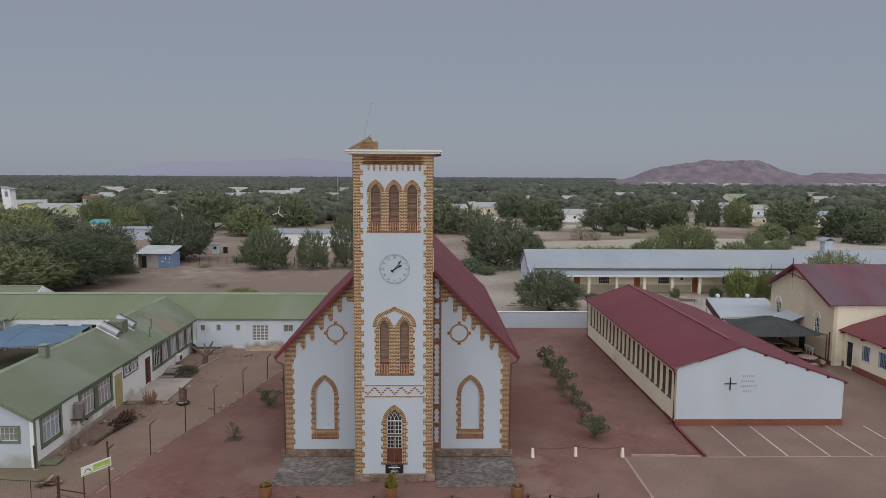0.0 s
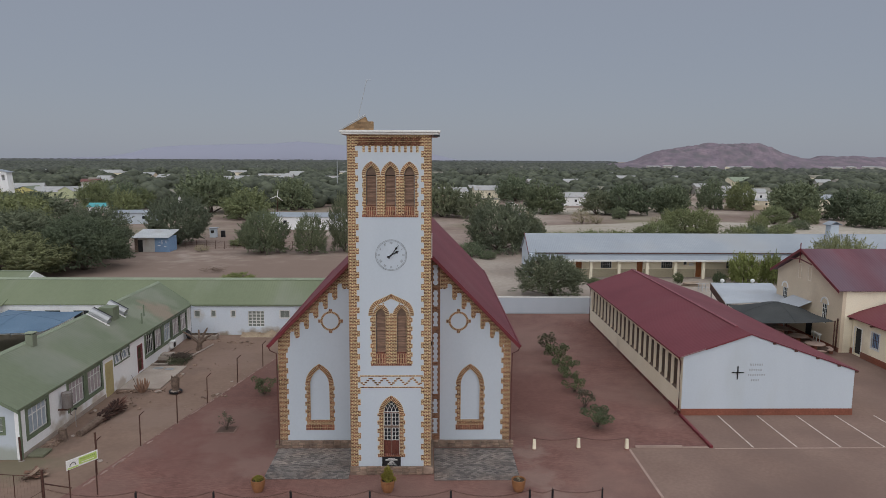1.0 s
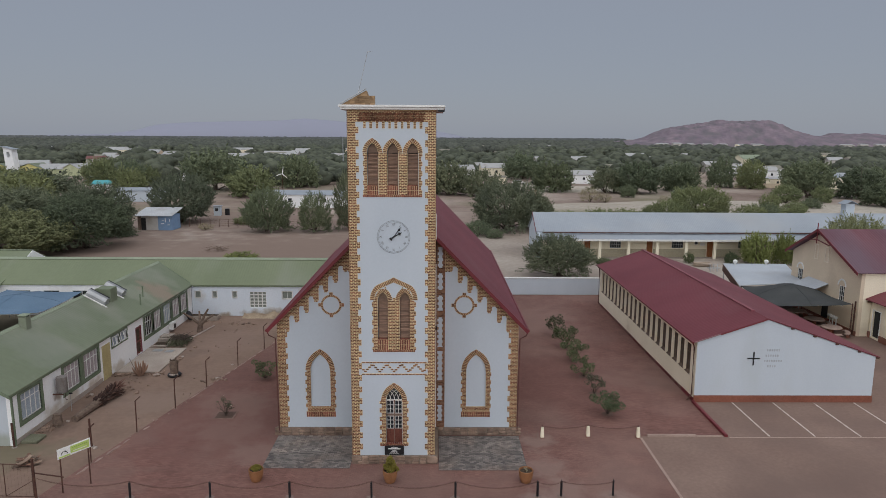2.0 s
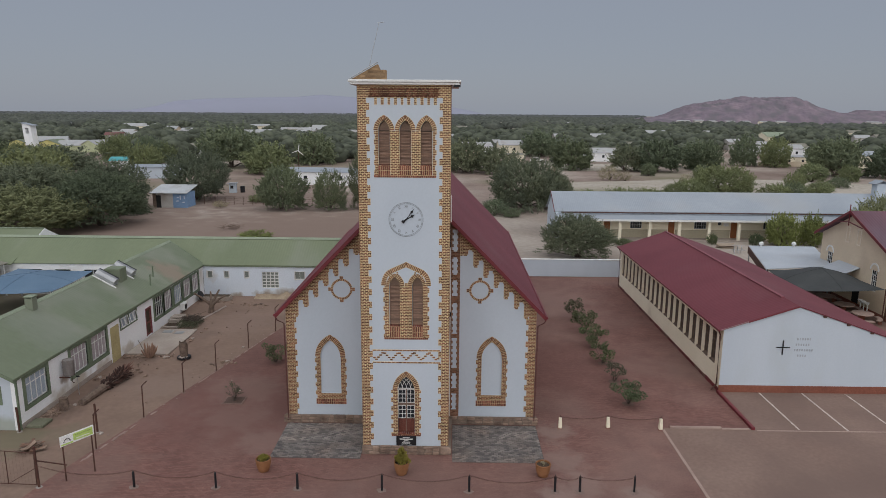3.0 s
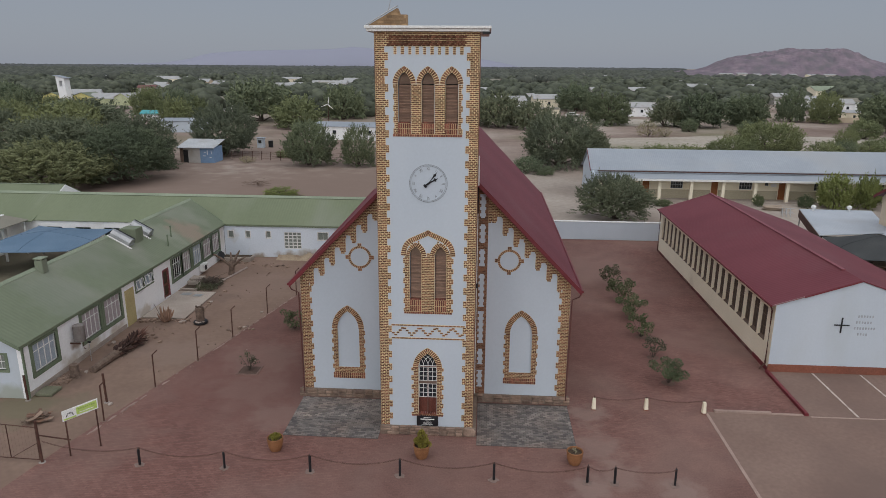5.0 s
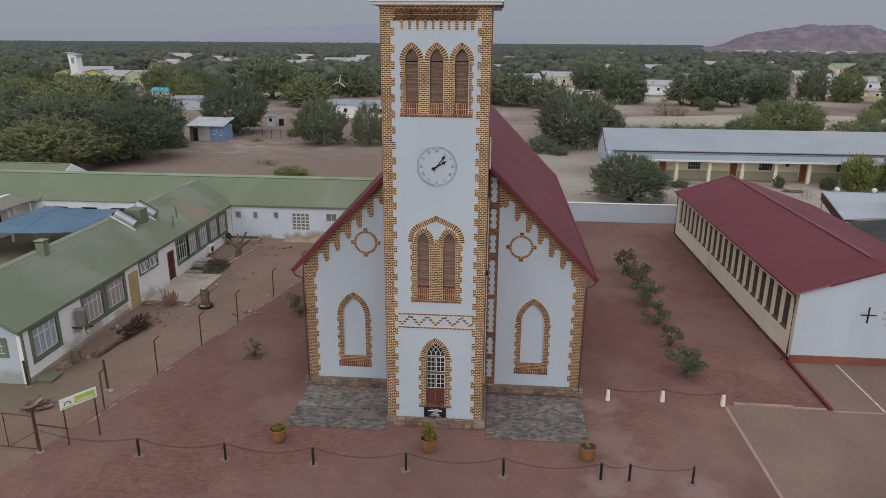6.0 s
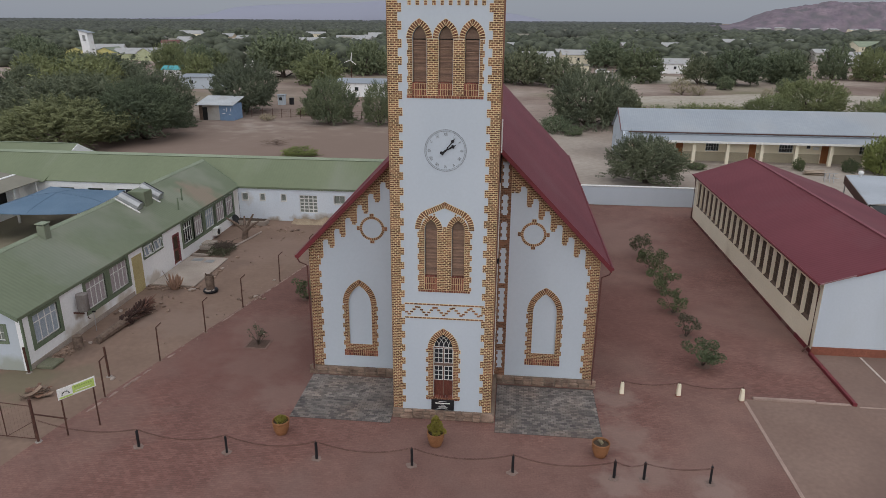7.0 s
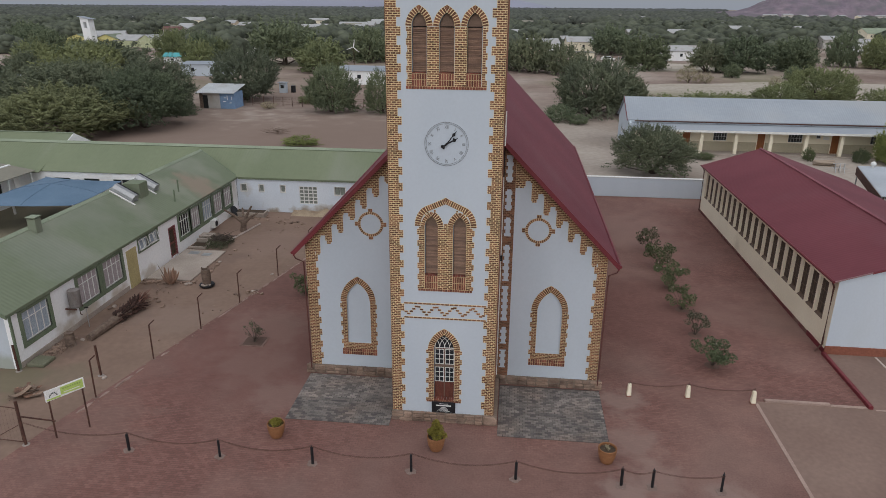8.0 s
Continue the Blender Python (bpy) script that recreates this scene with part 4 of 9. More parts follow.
def nave():
    outline = [(-6.48, 0.0), (6.48, 0.0), (6.48, rake(6.48) - 0.12), (0, RIDGE - 0.12), (-6.48, rake(6.48) - 0.12)]
    holes = []
    for s in (-1, 1):
        holes.append(lancet(s * 4.22, 0.525, 1.66, 3.68))
    plate("nave_front", outline, holes, south(FY), 0.35, PLASTER, church, "white plastered gable front")
    for s in (-1, 1):
        plate("blind_niche", lancet(s * 4.22, 0.524, 1.661, 3.681), [], south(FY + 0.06), 0.2, PLASTER, church, "recessed white blind niche")
    for s in (-1, 1):
        box("nave_side", min(s * 6.48, s * 6.08), max(s * 6.48, s * 6.08), FY + 0.352, 28.0, 0, rake(6.48) - 0.12, BRICK, church, "brown brick side wall")
    plate("nave_back", outline, [], south(27.6), 0.4, PLASTER, church)
    bw = Brickwork(FY)
    dashes = ((0.83, 1.72), (1.97, 2.85), (3.10, 4.78), (5.03, 6.70), (7.0, 7.85), (8.12, 9.05), (9.33, 10.5))
    # dashes: white toothed panels in the brick strip beside the tower

    def fringe(u):
        """Lower edge of the brick under the eaves: tall stepped notches, one every 0.53 m."""
        w = (u - 2.63) / 0.53
        k, f = (math.floor(w), w - math.floor(w)) if w > 0 else (0, 0.2)
        top = rake(2.63 + 0.53 * (k + 1)) - 0.48
        return top - (0.27 if f < 0.08 else 0.34 if f < 0.42 else 0.20 if f < 0.54 else 0.0 if f < 0.92 else 0.08)

    def mask(u, v, i, strip=False):
        a = abs(u)
        if a < 1.98 or v > rake(a) - 0.16:
            return False
        c = a - 4.22
        if abs(c) < 0.525 and v < 4.0 and v > 1.66:
            return False
        if a > (5.95 if (i // 4) % 2 else 6.06) and v < rake(a) - 0.16:
            return not strip
        if strip != (a < 2.50):
            return False
        if strip:
            half = 0.09 if (i // 2) % 2 else 0.14
            for z0, z1 in dashes:
                if z0 + 0.03 < v < z1 and abs(a - 2.25) < half:
                    return False
            return True
        if v > fringe(a):
            return True
        if 1.37 < v < 3.68 and abs(c) < 0.76 + (0.07 if (i // 3) % 2 else 0):
            return True
        return False

    bw.courses(mask, -6.48, 6.48, 0.45, 11.0)
    sills = Brickwork(FY)
    for s in (-1, 1):
        c = s * 4.22
        for z0, z1, w in ((1.04, 1.35, 0.80),):
            sills.bed.append((c - w, c + w, z0, z1))
            n = round(2 * w / 0.1)
            for k in range(n):
                for j in range(2 if z1 - z0 > 0.2 else 1):
                    hz = (z1 - z0) / (2 if z1 - z0 > 0.2 else 1)
                    sills.bricks.append((c - w + k * 2 * w / n + 0.008, c - w + (k + 1) * 2 * w / n - 0.008, z0 + j * hz + 0.008, z0 + (j + 1) * hz - 0.008))
        arc = [(c - 0.525 + 1.05 * math.cos(a), 3.68 + 1.05 * math.sin(a)) for a in (radians(60) * i / 12 for i in range(13))]
        bw.band(arc, 0.27)
        bw.band([(2 * c - u, v) for u, v in arc][::-1], 0.27)
        bw.key(c, 3.68 + 1.732 * 0.525, 0.135, 3.68 + 0.866 * 1.32, 3.68 + 0.866 * 1.32 + 0.08)
        # round brick ring with four keys
        rc, rz = s * 3.545, 7.345
        bw.band([(rc + 0.44 * math.cos(a), rz + 0.44 * math.sin(a)) for a in (2 * math.pi * i / 40 for i in range(41))], 0.115, 0.078)
        for dx, dz in ((1, 0), (-1, 0), (0, 1), (0, -1)):
            for o in (-0.045, 0.045):
                u, v = rc + dx * 0.615 + dz * o, rz + dz * 0.615 + dx * o
                bw.bricks.append((u - (0.06 if dx else 0.038), u + (0.06 if dx else 0.038), v - (0.06 if dz else 0.038), v + (0.06 if dz else 0.038)))
            u, v = rc + dx * 0.615, rz + dz * 0.615
            bw.bed.append((u - (0.07 if dx else 0.095), u + (0.07 if dx else 0.095), v - (0.07 if dz else 0.095), v + (0.07 if dz else 0.095)))
    bw.build(church, lambda b: False, bed_mat=NAVE_MORTAR)
    sills.build(church, lambda b: False, bed_mat=NAVE_MORTAR, brick_mat=BRICK_RED)
    # the strip beside the tower is bedded in darker, browner mortar
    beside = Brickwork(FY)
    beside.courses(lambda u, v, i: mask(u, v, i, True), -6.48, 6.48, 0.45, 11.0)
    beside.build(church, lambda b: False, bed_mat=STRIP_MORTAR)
    # roof: two slopes of sheet metal, capping and red barge boards
    y0, y1 = 2.95, 28.5
    for s in (-1, 1):
        bm = bmesh.new()
        out, low = 6.9 * s, rake(6.9)
        vs = [bm.verts.new(p) for p in ((out, y0, low), (0, y0, RIDGE), (0, y1, RIDGE), (out, y1, low), (out, y0, low - 0.06), (0, y0, RIDGE - 0.06), (0, y1, RIDGE - 0.06), (out, y1, low - 0.06))]
        for f in ((0, 1, 2, 3), (4, 7, 6, 5), (0, 4, 5, 1), (2, 6, 7, 3), (0, 3, 7, 4)):
            bm.faces.new([vs[i] for i in f])
        roof = part("roof_slope", bm, RED_ROOF, church, "dark red sheet metal roof")
        bm = bmesh.new()
        a = [(out * 1.004, low - 0.22), (out * 1.004, low + 0.03), (0.0, RIDGE + 0.03), (0.0, RIDGE - 0.22)]
        add_plate(bm, a, [], south(y0 - 0.05), 0.04)
        part("barge_board", bm, RED_TRIM, roof, "dark red barge board")
        tube("gutter", [(out * 1.01, y0, low - 0.06), (out * 1.01, y1, low - 0.06)], 0.07, RED_TRIM, roof, "red half-round gutter")
        tube("downpipe", [(out * 1.01, y0 + 0.08, low - 0.1), (s * 6.86, y0 + 0.1, low - 0.35), (s * 6.56, 3.2, low - 0.55), (s * 6.52, 3.22, 0.15)], 0.032, PIPE_BROWN, church, "dull red-brown downpipe")
    tube("ridge_cap", [(0, y0 - 0.02, RIDGE + 0.01), (0, y1, RIDGE + 0.01)], 0.09, RED_TRIM, church, "red ridge capping")
    # white flashing beside the tower
    box("flashing", TE + 0.02, TE + 0.07, 2.6, 2.9, 11.0, 12.3, WHITE_PAINT, church, "white flashing strip between tower and roof")
    tube("conduit", [(TE + 0.03, 3.2, 0.5), (TE + 0.03, 3.2, 9.6)], 0.022, WHITE_PAINT, church, "thin pale conduit on the tower's side", 6)
    tube("conduit", [(TE + 0.03, 3.2, 9.602), (TE + 0.03, 3.2, 10.9)], 0.022, BLACK, church, "dark upper length of conduit", 6)
    box("junction_box", TE + 0.01, TE + 0.09, 3.12, 3.28, 6.0, 6.22, BLACK, church, "small dark junction box")


nave()


def plinths():
    """Courses of rough stone under tower and nave, each stone a little proud or set back."""
    bm = bmesh.new()
    add_box(bm, -2.16, 2.16, -0.06, 3.0, 0, 0.44)
    add_box(bm, -6.66, 6.66, 3.24, 3.4, 0, 0.445)
    part("plinth", bm, RUBBLE_BED, church, "rough stone plinth bedded in earthy mortar")
    rnd = random.Random(4)

    def split(a, b, z0, z1, y):
        wide, high = b - a, z1 - z0
        if high > 0.2 and (high > wide * 0.75 or rnd.random() < 0.62):
            m = z0 + high * rnd.uniform(0.36, 0.64)
            split(a, b, z0, m, y), split(a, b, m, z1, y)
        elif wide > 0.62:
            m = a + wide * rnd.uniform(0.34, 0.66)
            split(a, m, z0, z1, y), split(m, b, z0, z1, y)
        else:
            STONES.append((a + 0.008, b - 0.008, y - rnd.uniform(0.02, 0.085), z0 + 0.006, z1 - 0.006))

    for y, u0, u1 in ((-0.06, -2.18, 2.18), (3.24, -6.78, -2.17), (3.24, 2.17, 6.74)):
        u = u0
        while u < u1 - 0.02:
            e = min(u + rnd.uniform(0.7, 1.5), u1)
            if u1 - e < 0.4:
                e = u1
            split(u, e, 0.0, 0.442 + rnd.uniform(-0.02, 0.02), y)
            u = e


STONES = []
plinths()
# ---- windows and roofs shared by the lower buildings ----
def add_gable_roof(bm, pts_low, pts_high, thick=0.06):
    """One roof slope between an eave line and a ridge line."""
    (a, b), (c, d) = pts_low, pts_high
    top = [bm.verts.new(p) for p in (a, b, d, c)]
    bot = [bm.verts.new((p[0], p[1], p[2] - thick)) for p in (a, b, d, c)]
    bm.faces.new(top)
    bm.faces.new(bot[::-1])
    for i in range(4):
        j = (i + 1) % 4
        bm.faces.new((top[i], bot[i], bot[j], top[j]))


def slope(name, low, high, material, parent, label=""):
    bm = bmesh.new()
    add_gable_roof(bm, low, high)
    return part(name, bm, material, parent, label)


def window(parent, place, u0, u1, v0, v1, bars_u, bars_v, frame_mat, bar_mat, back_mat=None, label="", surround=0.0, bar=0.025, trim=None):
    """A window in an opening: surround, frame, glazing bars, and a pane, curtain or toned backing. place(u, v, d): d
    into the wall.
    """
    def block(bm, a0, a1, b0, b1, d0, d1):
        vs = [bm.verts.new(place(u, v, d)) for d in (d0, d1) for v in (b0, b1) for u in (a0, a1)]
        for f in ((0, 2, 3, 1), (4, 5, 7, 6), (0, 1, 5, 4), (2, 6, 7, 3), (0, 4, 6, 2), (1, 3, 7, 5)):
            bm.faces.new([vs[i] for i in f])

    bm = bmesh.new()
    w = 0.045
    for a in ((u0, u1, v0, v0 + w), (u0, u1, v1 - w, v1), (u0, u0 + w, v0 + w, v1 - w), (u1 - w, u1, v0 + w, v1 - w)):
        block(bm, *a, 0.05, 0.11)
    win = part("window", bm, frame_mat, parent, label)
    bm = bmesh.new()
    block(bm, u0 + w, u1 - w, v0 + w, v1 - w, 0.085, 0.095)
    # with back_mat an opaque panel takes the place of the glass
    part("pane", bm, GLASS, win) if not back_mat else part("curtain", bm, back_mat, win)
    if bars_u or bars_v:
        for f in bars_u:
            u = u0 + f * (u1 - u0)
            bm = bmesh.new()
            block(bm, u - bar / 2, u + bar / 2, v0 + w, v1 - w, 0.045, 0.075)
            part("glazing_bar", bm, bar_mat, win)
        for f in bars_v:
            v = v0 + f * (v1 - v0)
            bm = bmesh.new()
            block(bm, u0 + w, u1 - w, v - bar / 2, v + bar / 2, 0.047, 0.073)
            part("glazing_bar", bm, bar_mat, win)
    if surround:
        bm = bmesh.new()
        s = surround
        for a in ((u0 - s, u1 + s, v0 - s, v0), (u0 - s, u1 + s, v1, v1 + s * 0.6), (u0 - s, u0, v0, v1), (u1, u1 + s, v0, v1)):
            block(bm, *a, -0.03, 0.05)
        part("surround", bm, trim or GREEN_TRIM, win, "white painted surround" if trim else "dull green painted surround")
    return win


# ---- parish hall with the red roof ----
def hall():
    x0, x1, y0, y1, ax, az = 18.1, 29.2, 8.0, 32.8, 22.3, 5.3
    k = 0.34
    zl, zr = az - k * (ax - x0), az - k * (x1 - ax)
    ob = thing("parish_hall", 23.6, 20, 0, "long low hall with white gable and dark red sheet roof", "hall")
    plate("gable_wall", [(x0, 0.0), (x1, 0.0), (x1, zr), (ax, az), (x0, zl)], [], south(y0), 0.3, PLASTER, ob, "white plastered gable wall")
    plate("back_wall", [(x0, 0.0), (x1, 0.0), (x1, zr), (ax, az), (x0, zl)], [], south(y1 - 0.3), 0.3, CREAM, ob)
    box("east_wall", x1 - 0.3, x1, y0 + 0.302, y1 - 0.302, 0, zr - 0.02, CREAM, ob)
    n = 20
    pitch = (y1 - 0.7 - (y0 + 0.75)) / n
    holes = [rect(y0 + 0.84 + i * pitch + 0.10, y0 + 0.84 + (i + 1) * pitch - 0.10, 1.42, 3.42) for i in range(n)]
    plate("west_wall", rect(y0 + 0.302, y1 - 0.302, 0, zl), holes, west(x0), 0.28, CREAM, ob, "cream window wall")
    # solid block, painted near-black as the hall's unlit inside
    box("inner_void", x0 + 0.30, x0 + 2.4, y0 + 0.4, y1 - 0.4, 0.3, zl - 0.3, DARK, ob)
    for i in range(n):
        h = holes[i]
        # brown panels added instead of glass to tone the hall's windows
        window(ob, west(x0 + 0.09), h[0][0], h[1][0], 1.52, 3.42, (0.36, 0.68), (0.3, 0.66), BROWN_FRAME, BROWN_FRAME, BROWN_BACKING, "brown steel window between cream fins", bar=0.035)
        bm = bmesh.new()
        add_gable_roof(bm, ((x0 + 0.01, h[0][0] + 0.003, 1.44), (x0 + 0.01, h[1][0] - 0.003, 1.44)), ((x0 + 0.16, h[0][0] + 0.003, 1.53), (x0 + 0.16, h[1][0] - 0.003, 1.53)), 0.018)
        part("window_sill", bm, BROWN_FRAME, ob, "brown sloping sill")
    box("corner_return", x0 - 0.006, x0 - 0.001, y0 + 0.004, y0 + 0.30, 0, zl - 0.02, CREAM, ob, "cream corner")
    box("gable_plinth", x0 - 0.03, x1 + 0.03, y0 - 0.05, y0 - 0.002, 0, 0.44, OXIDE, ob, "red oxide painted plinth")
    box("west_plinth", x0 - 0.05, x0 - 0.007, y0 + 0.0, y0 + 2.1, 0, 0.25, RED_TRIM, ob, "dark red painted plinth")
    box("west_plinth", x0 - 0.045, x0 - 0.002, y0 + 2.102, y1, 0, 0.20, SPLASHED_RED, ob, "earth-splashed worn red plinth")
    ov = 0.24
    lo_l, lo_r = az - k * (ax - x0 + ov), az - k * (x1 + 0.25 - ax)
    ya, yb = y0 - 0.06, y1 + 0.3
    up = 0.09
    slope("roof_slope", ((x0 - ov, ya, lo_l + up), (x0 - ov, yb, lo_l + up)), ((ax, ya, az + up), (ax, yb, az + up)), RED_ROOF, ob, "dark red sheet roof")
    slope("roof_slope", ((x1 + 0.25, ya, lo_r + up), (x1 + 0.25, yb, lo_r + up)), ((ax, ya, az + up), (ax, yb, az + up)), RED_ROOF, ob, "dark red sheet roof")
    bm = bmesh.new()
    add_box(bm, ax - 0.15, ax + 0.05, ya + 1.9, yb, az + up - 0.05, az + up + 0.045)
    part("ridge_cap", bm, FADED_TRIM, ob, "raised faded red ridge capping")
    xs = x0 + 1.35
    for name, xa, xb, drop, mtl in (("verge_edge", x0 - ov, xs, 0.0, PINK_TRIM), ("verge_strip", xs, ax, -0.035, RED_TRIM)):
        slope(name, ((xa, ya - 0.05, az - k * (ax - xa) + up + 0.012 + drop), (xa, ya - 0.002, az - k * (ax - xa) + up + 0.012 + drop)), ((xb, ya - 0.05, az - k * (ax - xb) + up + 0.012 + drop), (xb, ya - 0.002, az - k * (ax - xb) + up + 0.012 + drop)), mtl, ob)
    for f in (0.22, 0.42, 0.62, 0.82, 0.985):
        x = ax + f * (x1 + 0.2 - ax)
        z = az - k * (x - ax) + 0.0
        box("purlin_end", x - 0.09, x + 0.09, ya - 0.03, ya + 0.1, z - 0.07, z + 0.03, RUST, ob, "dark purlin end")
    tube("gutter", [(x0 - ov - 0.05, ya, lo_l + 0.05), (x0 - ov - 0.05, yb, lo_l + 0.05)], 0.07, RED_TRIM, ob, "red gutter")
    tube("downpipe", [(x0 - ov, y0 + 0.15, lo_l), (x0 - 0.1, y0 + 0.22, lo_l - 0.3), (x0 - 0.08, y0 + 0.22, 0.4), (x0 - 0.4, y0 + 0.1, 0.08)], 0.045, RUST, ob, "rust-red downpipe")
    tube("far_downpipe", [(x0 - ov, y1 + 0.1, lo_l), (x0 - 0.08, y1 - 0.05, lo_l - 0.3), (x0 - 0.08, y1 - 0.05, 0.1)], 0.045, RUST, ob, "rust-red downpipe")
    # cross and four rows of raised letters
    cross = thing("wall_cross", 21.62, y0 - 0.02, 2.85, "black cross fixed on the white gable", "cross")
    box("upright", 21.585, 21.655, y0 - 0.045, y0 - 0.004, 2.40, 3.27, BLACK, cross, "", 0.005)
    box("arm", 21.22, 22.02, y0 - 0.05, y0 - 0.046, 2.815, 2.885, BLACK, cross)
    sign = thing("wall_lettering", 22.85, y0 - 0.01, 2.85, "four short rows of grey raised bars on the white gable", "lettering")
    for z, a, n in ((3.36, 22.42, 6), (3.02, 22.36, 6), (2.68, 22.30, 8), (2.34, 22.52, 4)):
        for i in range(n):
            box("letter_bar", a + i * 0.145, a + i * 0.145 + 0.065, y0 - 0.02, y0 - 0.003, z - 0.065, z + 0.065, LETTER_GREY, sign)


hall()


# ---- kerbs, bay lines and the white garden wall ----
def kerb(name, x0, x1, y0, y1, h, material, label):
    bm = bmesh.new()
    add_box(bm, x0, x1, y0, y1, 0, h)
    bmesh.ops.bevel(bm, geom=[e for e in bm.edges if e.verts[0].co.z > 0.01 and e.verts[1].co.z > 0.01], offset=0.02, segments=2, affect="EDGES")
    return tagged(part(name, bm, material), label, "kerb", kind="structure")


kerb("kerb_red", 17.93, 18.11, 3.02, 7.9, 0.16, RED_TRIM, "dark red painted kerb beside the parking bays")
kerb("kerb_pale", 13.7, 16.4, 3.06, 3.24, 0.10, KERB_PINK, "pale concrete kerb")
kerb("kerb_sunk", 16.42, 17.9, 3.04, 3.2, 0.04, KERB_PINK, "sunken concrete kerb")
kerb("kerb_edge", 13.20, 13.38, -20.0, 2.95, 0.02, KERB_PINK, "flush concrete edging of the paving")
for i in range(5):
    x = 20.47 + i * 2.535
    sheet("bay_line", [(x - 0.05, 3.1), (x + 0.05, 3.1), (x + 0.05, 7.9), (x - 0.05, 7.9)], 0.014, LINE_PAINT, "worn white parking bay line", "bay line")
sheet("bay_edge_line", [(18.2, 2.92), (34.0, 2.98), (34.0, 3.06), (18.2, 3.02)], 0.0135, KERB_PINK, "worn pale line along the bays", "bay line")


def garden_wall():
    ob = tagged(box("wall_north", 3.0, 24.0, 36.7, 36.95, 0, 1.72, PLASTER, bevel=0.02), "low white plastered boundary wall", "wall", kind="structure")
    box("coping", 3.0, 24.0, 36.66, 36.99, 1.722, 1.80, WHITE_PAINT, ob, "", 0.015)


garden_wall()


# ---- green-roofed house: front wing along the yard and a wing across its end ----
def green_house():
    ob = thing("green_roofed_house", -23.4, 15, 0, "long white house with faded green sheet roof and green window surrounds", "house")
    xw, y0, y1, eave, rx, rz = -20.1, 1.85, 28.0, 2.89, -23.4, 4.80
    k = (rz - eave) / (xw + 0.12 - rx)
    xl = 2 * rx - xw
    big = [(2.62, 4.45, 1.05, 2.52), (6.85, 8.60, 0.98, 2.52), (9.10, 10.90, 0.98, 2.52),
           (18.05, 19.45, 1.0, 2.5), (19.75, 21.1, 1.0, 2.5), (21.6, 23.1, 1.0, 2.5), (23.5, 25.0, 1.0, 2.5), (25.35, 26.75, 1.0, 2.5)]
    small = [(12.85, 13.9, 1.85, 2.6), (14.05, 15.15, 1.85, 2.6)]
    door = (16.5, 17.4, 0.1, 2.15)
    holes = [rect(*w) for w in big + small] + [rect(*door)]
    plate("east_wall", rect(y0, y1, 0, eave + 0.02), holes, east(xw), 0.25, PLASTER_OLD, ob, "stained white plastered wall")
    plate("south_gable", [(xl, 0), (xw - 0.252, 0), (xw - 0.252, eave + 0.04), (rx, rz - 0.02), (xl, eave - 0.01)], [rect(-22.0, -21.0, 1.55, 2.35)], south(y0), 0.25, PLASTER, ob, "white gable wall")
    box("west_wall", xl, xl + 0.25, y0 + 0.252, y1, 0, eave - 0.01, PLASTER_OLD, ob)
    # the dim rooms behind the windows are this block's dark colour
    box("inner_void", xl + 0.5, xw - 0.42, y0 + 0.5, y1, 0.05, eave - 0.1, DARK, ob)
    curtains = [BLUE_CLOTH, PINK_CLOTH, PINK_CLOTH, DARK, PINK_CLOTH, BLUE_CLOTH, PINK_CLOTH, PINK_CLOTH]
    for (a, b, c, d), cur in zip(big, curtains):
        window(ob, east(xw), a, b, c, d, (0.28, 0.52, 0.76), (0.72,), WHITE_PAINT, WHITE_PAINT, cur, "white steel window with drawn curtains", surround=0.24, bar=0.04)
    for a, b, c, d in small:
        window(ob, east(xw), a, b, c, d, (), (), WHITE_PAINT, WHITE_PAINT, BLUE_CLOTH, "small steel window", surround=0.1)
        n = 2
        for leaf in range(n):
            p, q = a + (b - a) * leaf / n + 0.04, a + (b - a) * (leaf + 1) / n - 0.04
            sash = bmesh.new()
            for u0, u1, v0, v1 in ((p, q, -0.62, -0.585), (p, q, -0.035, 0.0), (p, p + 0.04, -0.585, -0.035), (q - 0.04, q, -0.585, -0.035)):
                add_box(sash, -0.016, 0.016, u0, u1, v0, v1)
            bmesh.ops.transform(sash, matrix=Matrix.Translation((xw + 0.02, 0, d - 0.06)) @ Matrix.Rotation(radians(-11), 4, "Y"), verts=sash.verts)
            part("open_casement", sash, WHITE_PAINT, ob, "white steel casement propped open")
    window(ob, south(y0), -22.0, -21.0, 1.55, 2.35, (0.25, 0.5, 0.75), (0.5,), WHITE_PAINT, WHITE_PAINT, GREY_BACKING, "small barred window", surround=0.15, bar=0.02)
    d = box("door", xw - 0.12, xw - 0.06, door[0] + 0.05, door[1] - 0.05, 0.1, 2.1, DOOR_WOOD, ob, "dark red panelled door")
    for z0, z1 in ((0.25, 0.95), (1.10, 1.95)):
        box("door_panel", xw - 0.058, xw - 0.05, door[0] + 0.2, door[1] - 0.2, z0, z1, SOIL, d, "dark inset panel")
    for u0, u1, z0, z1 in ((door[0] - 0.02, door[0] + 0.06, 0.1, 2.15), (door[1] - 0.06, door[1] + 0.02, 0.1, 2.15), (door[0] + 0.062, door[1] - 0.062, 2.09, 2.17)):
        box("door_frame", xw - 0.05, xw + 0.02, u0, u1, z0, z1, FADED_TRIM, ob, "faded red door frame")
    box("tan_panel", xw + 0.003, xw + 0.05, 11.45, 12.5, 0.0, 2.35, TAN_PANEL, ob, "tan board fixed over a doorway")
    box("east_plinth", xw + 0.002, xw + 0.03, y0, 11.3, 0, 0.28, CONCRETE, ob, "grey stained plinth")
    # front wing roof
    ya, yn = y0 - 0.25, 29.15
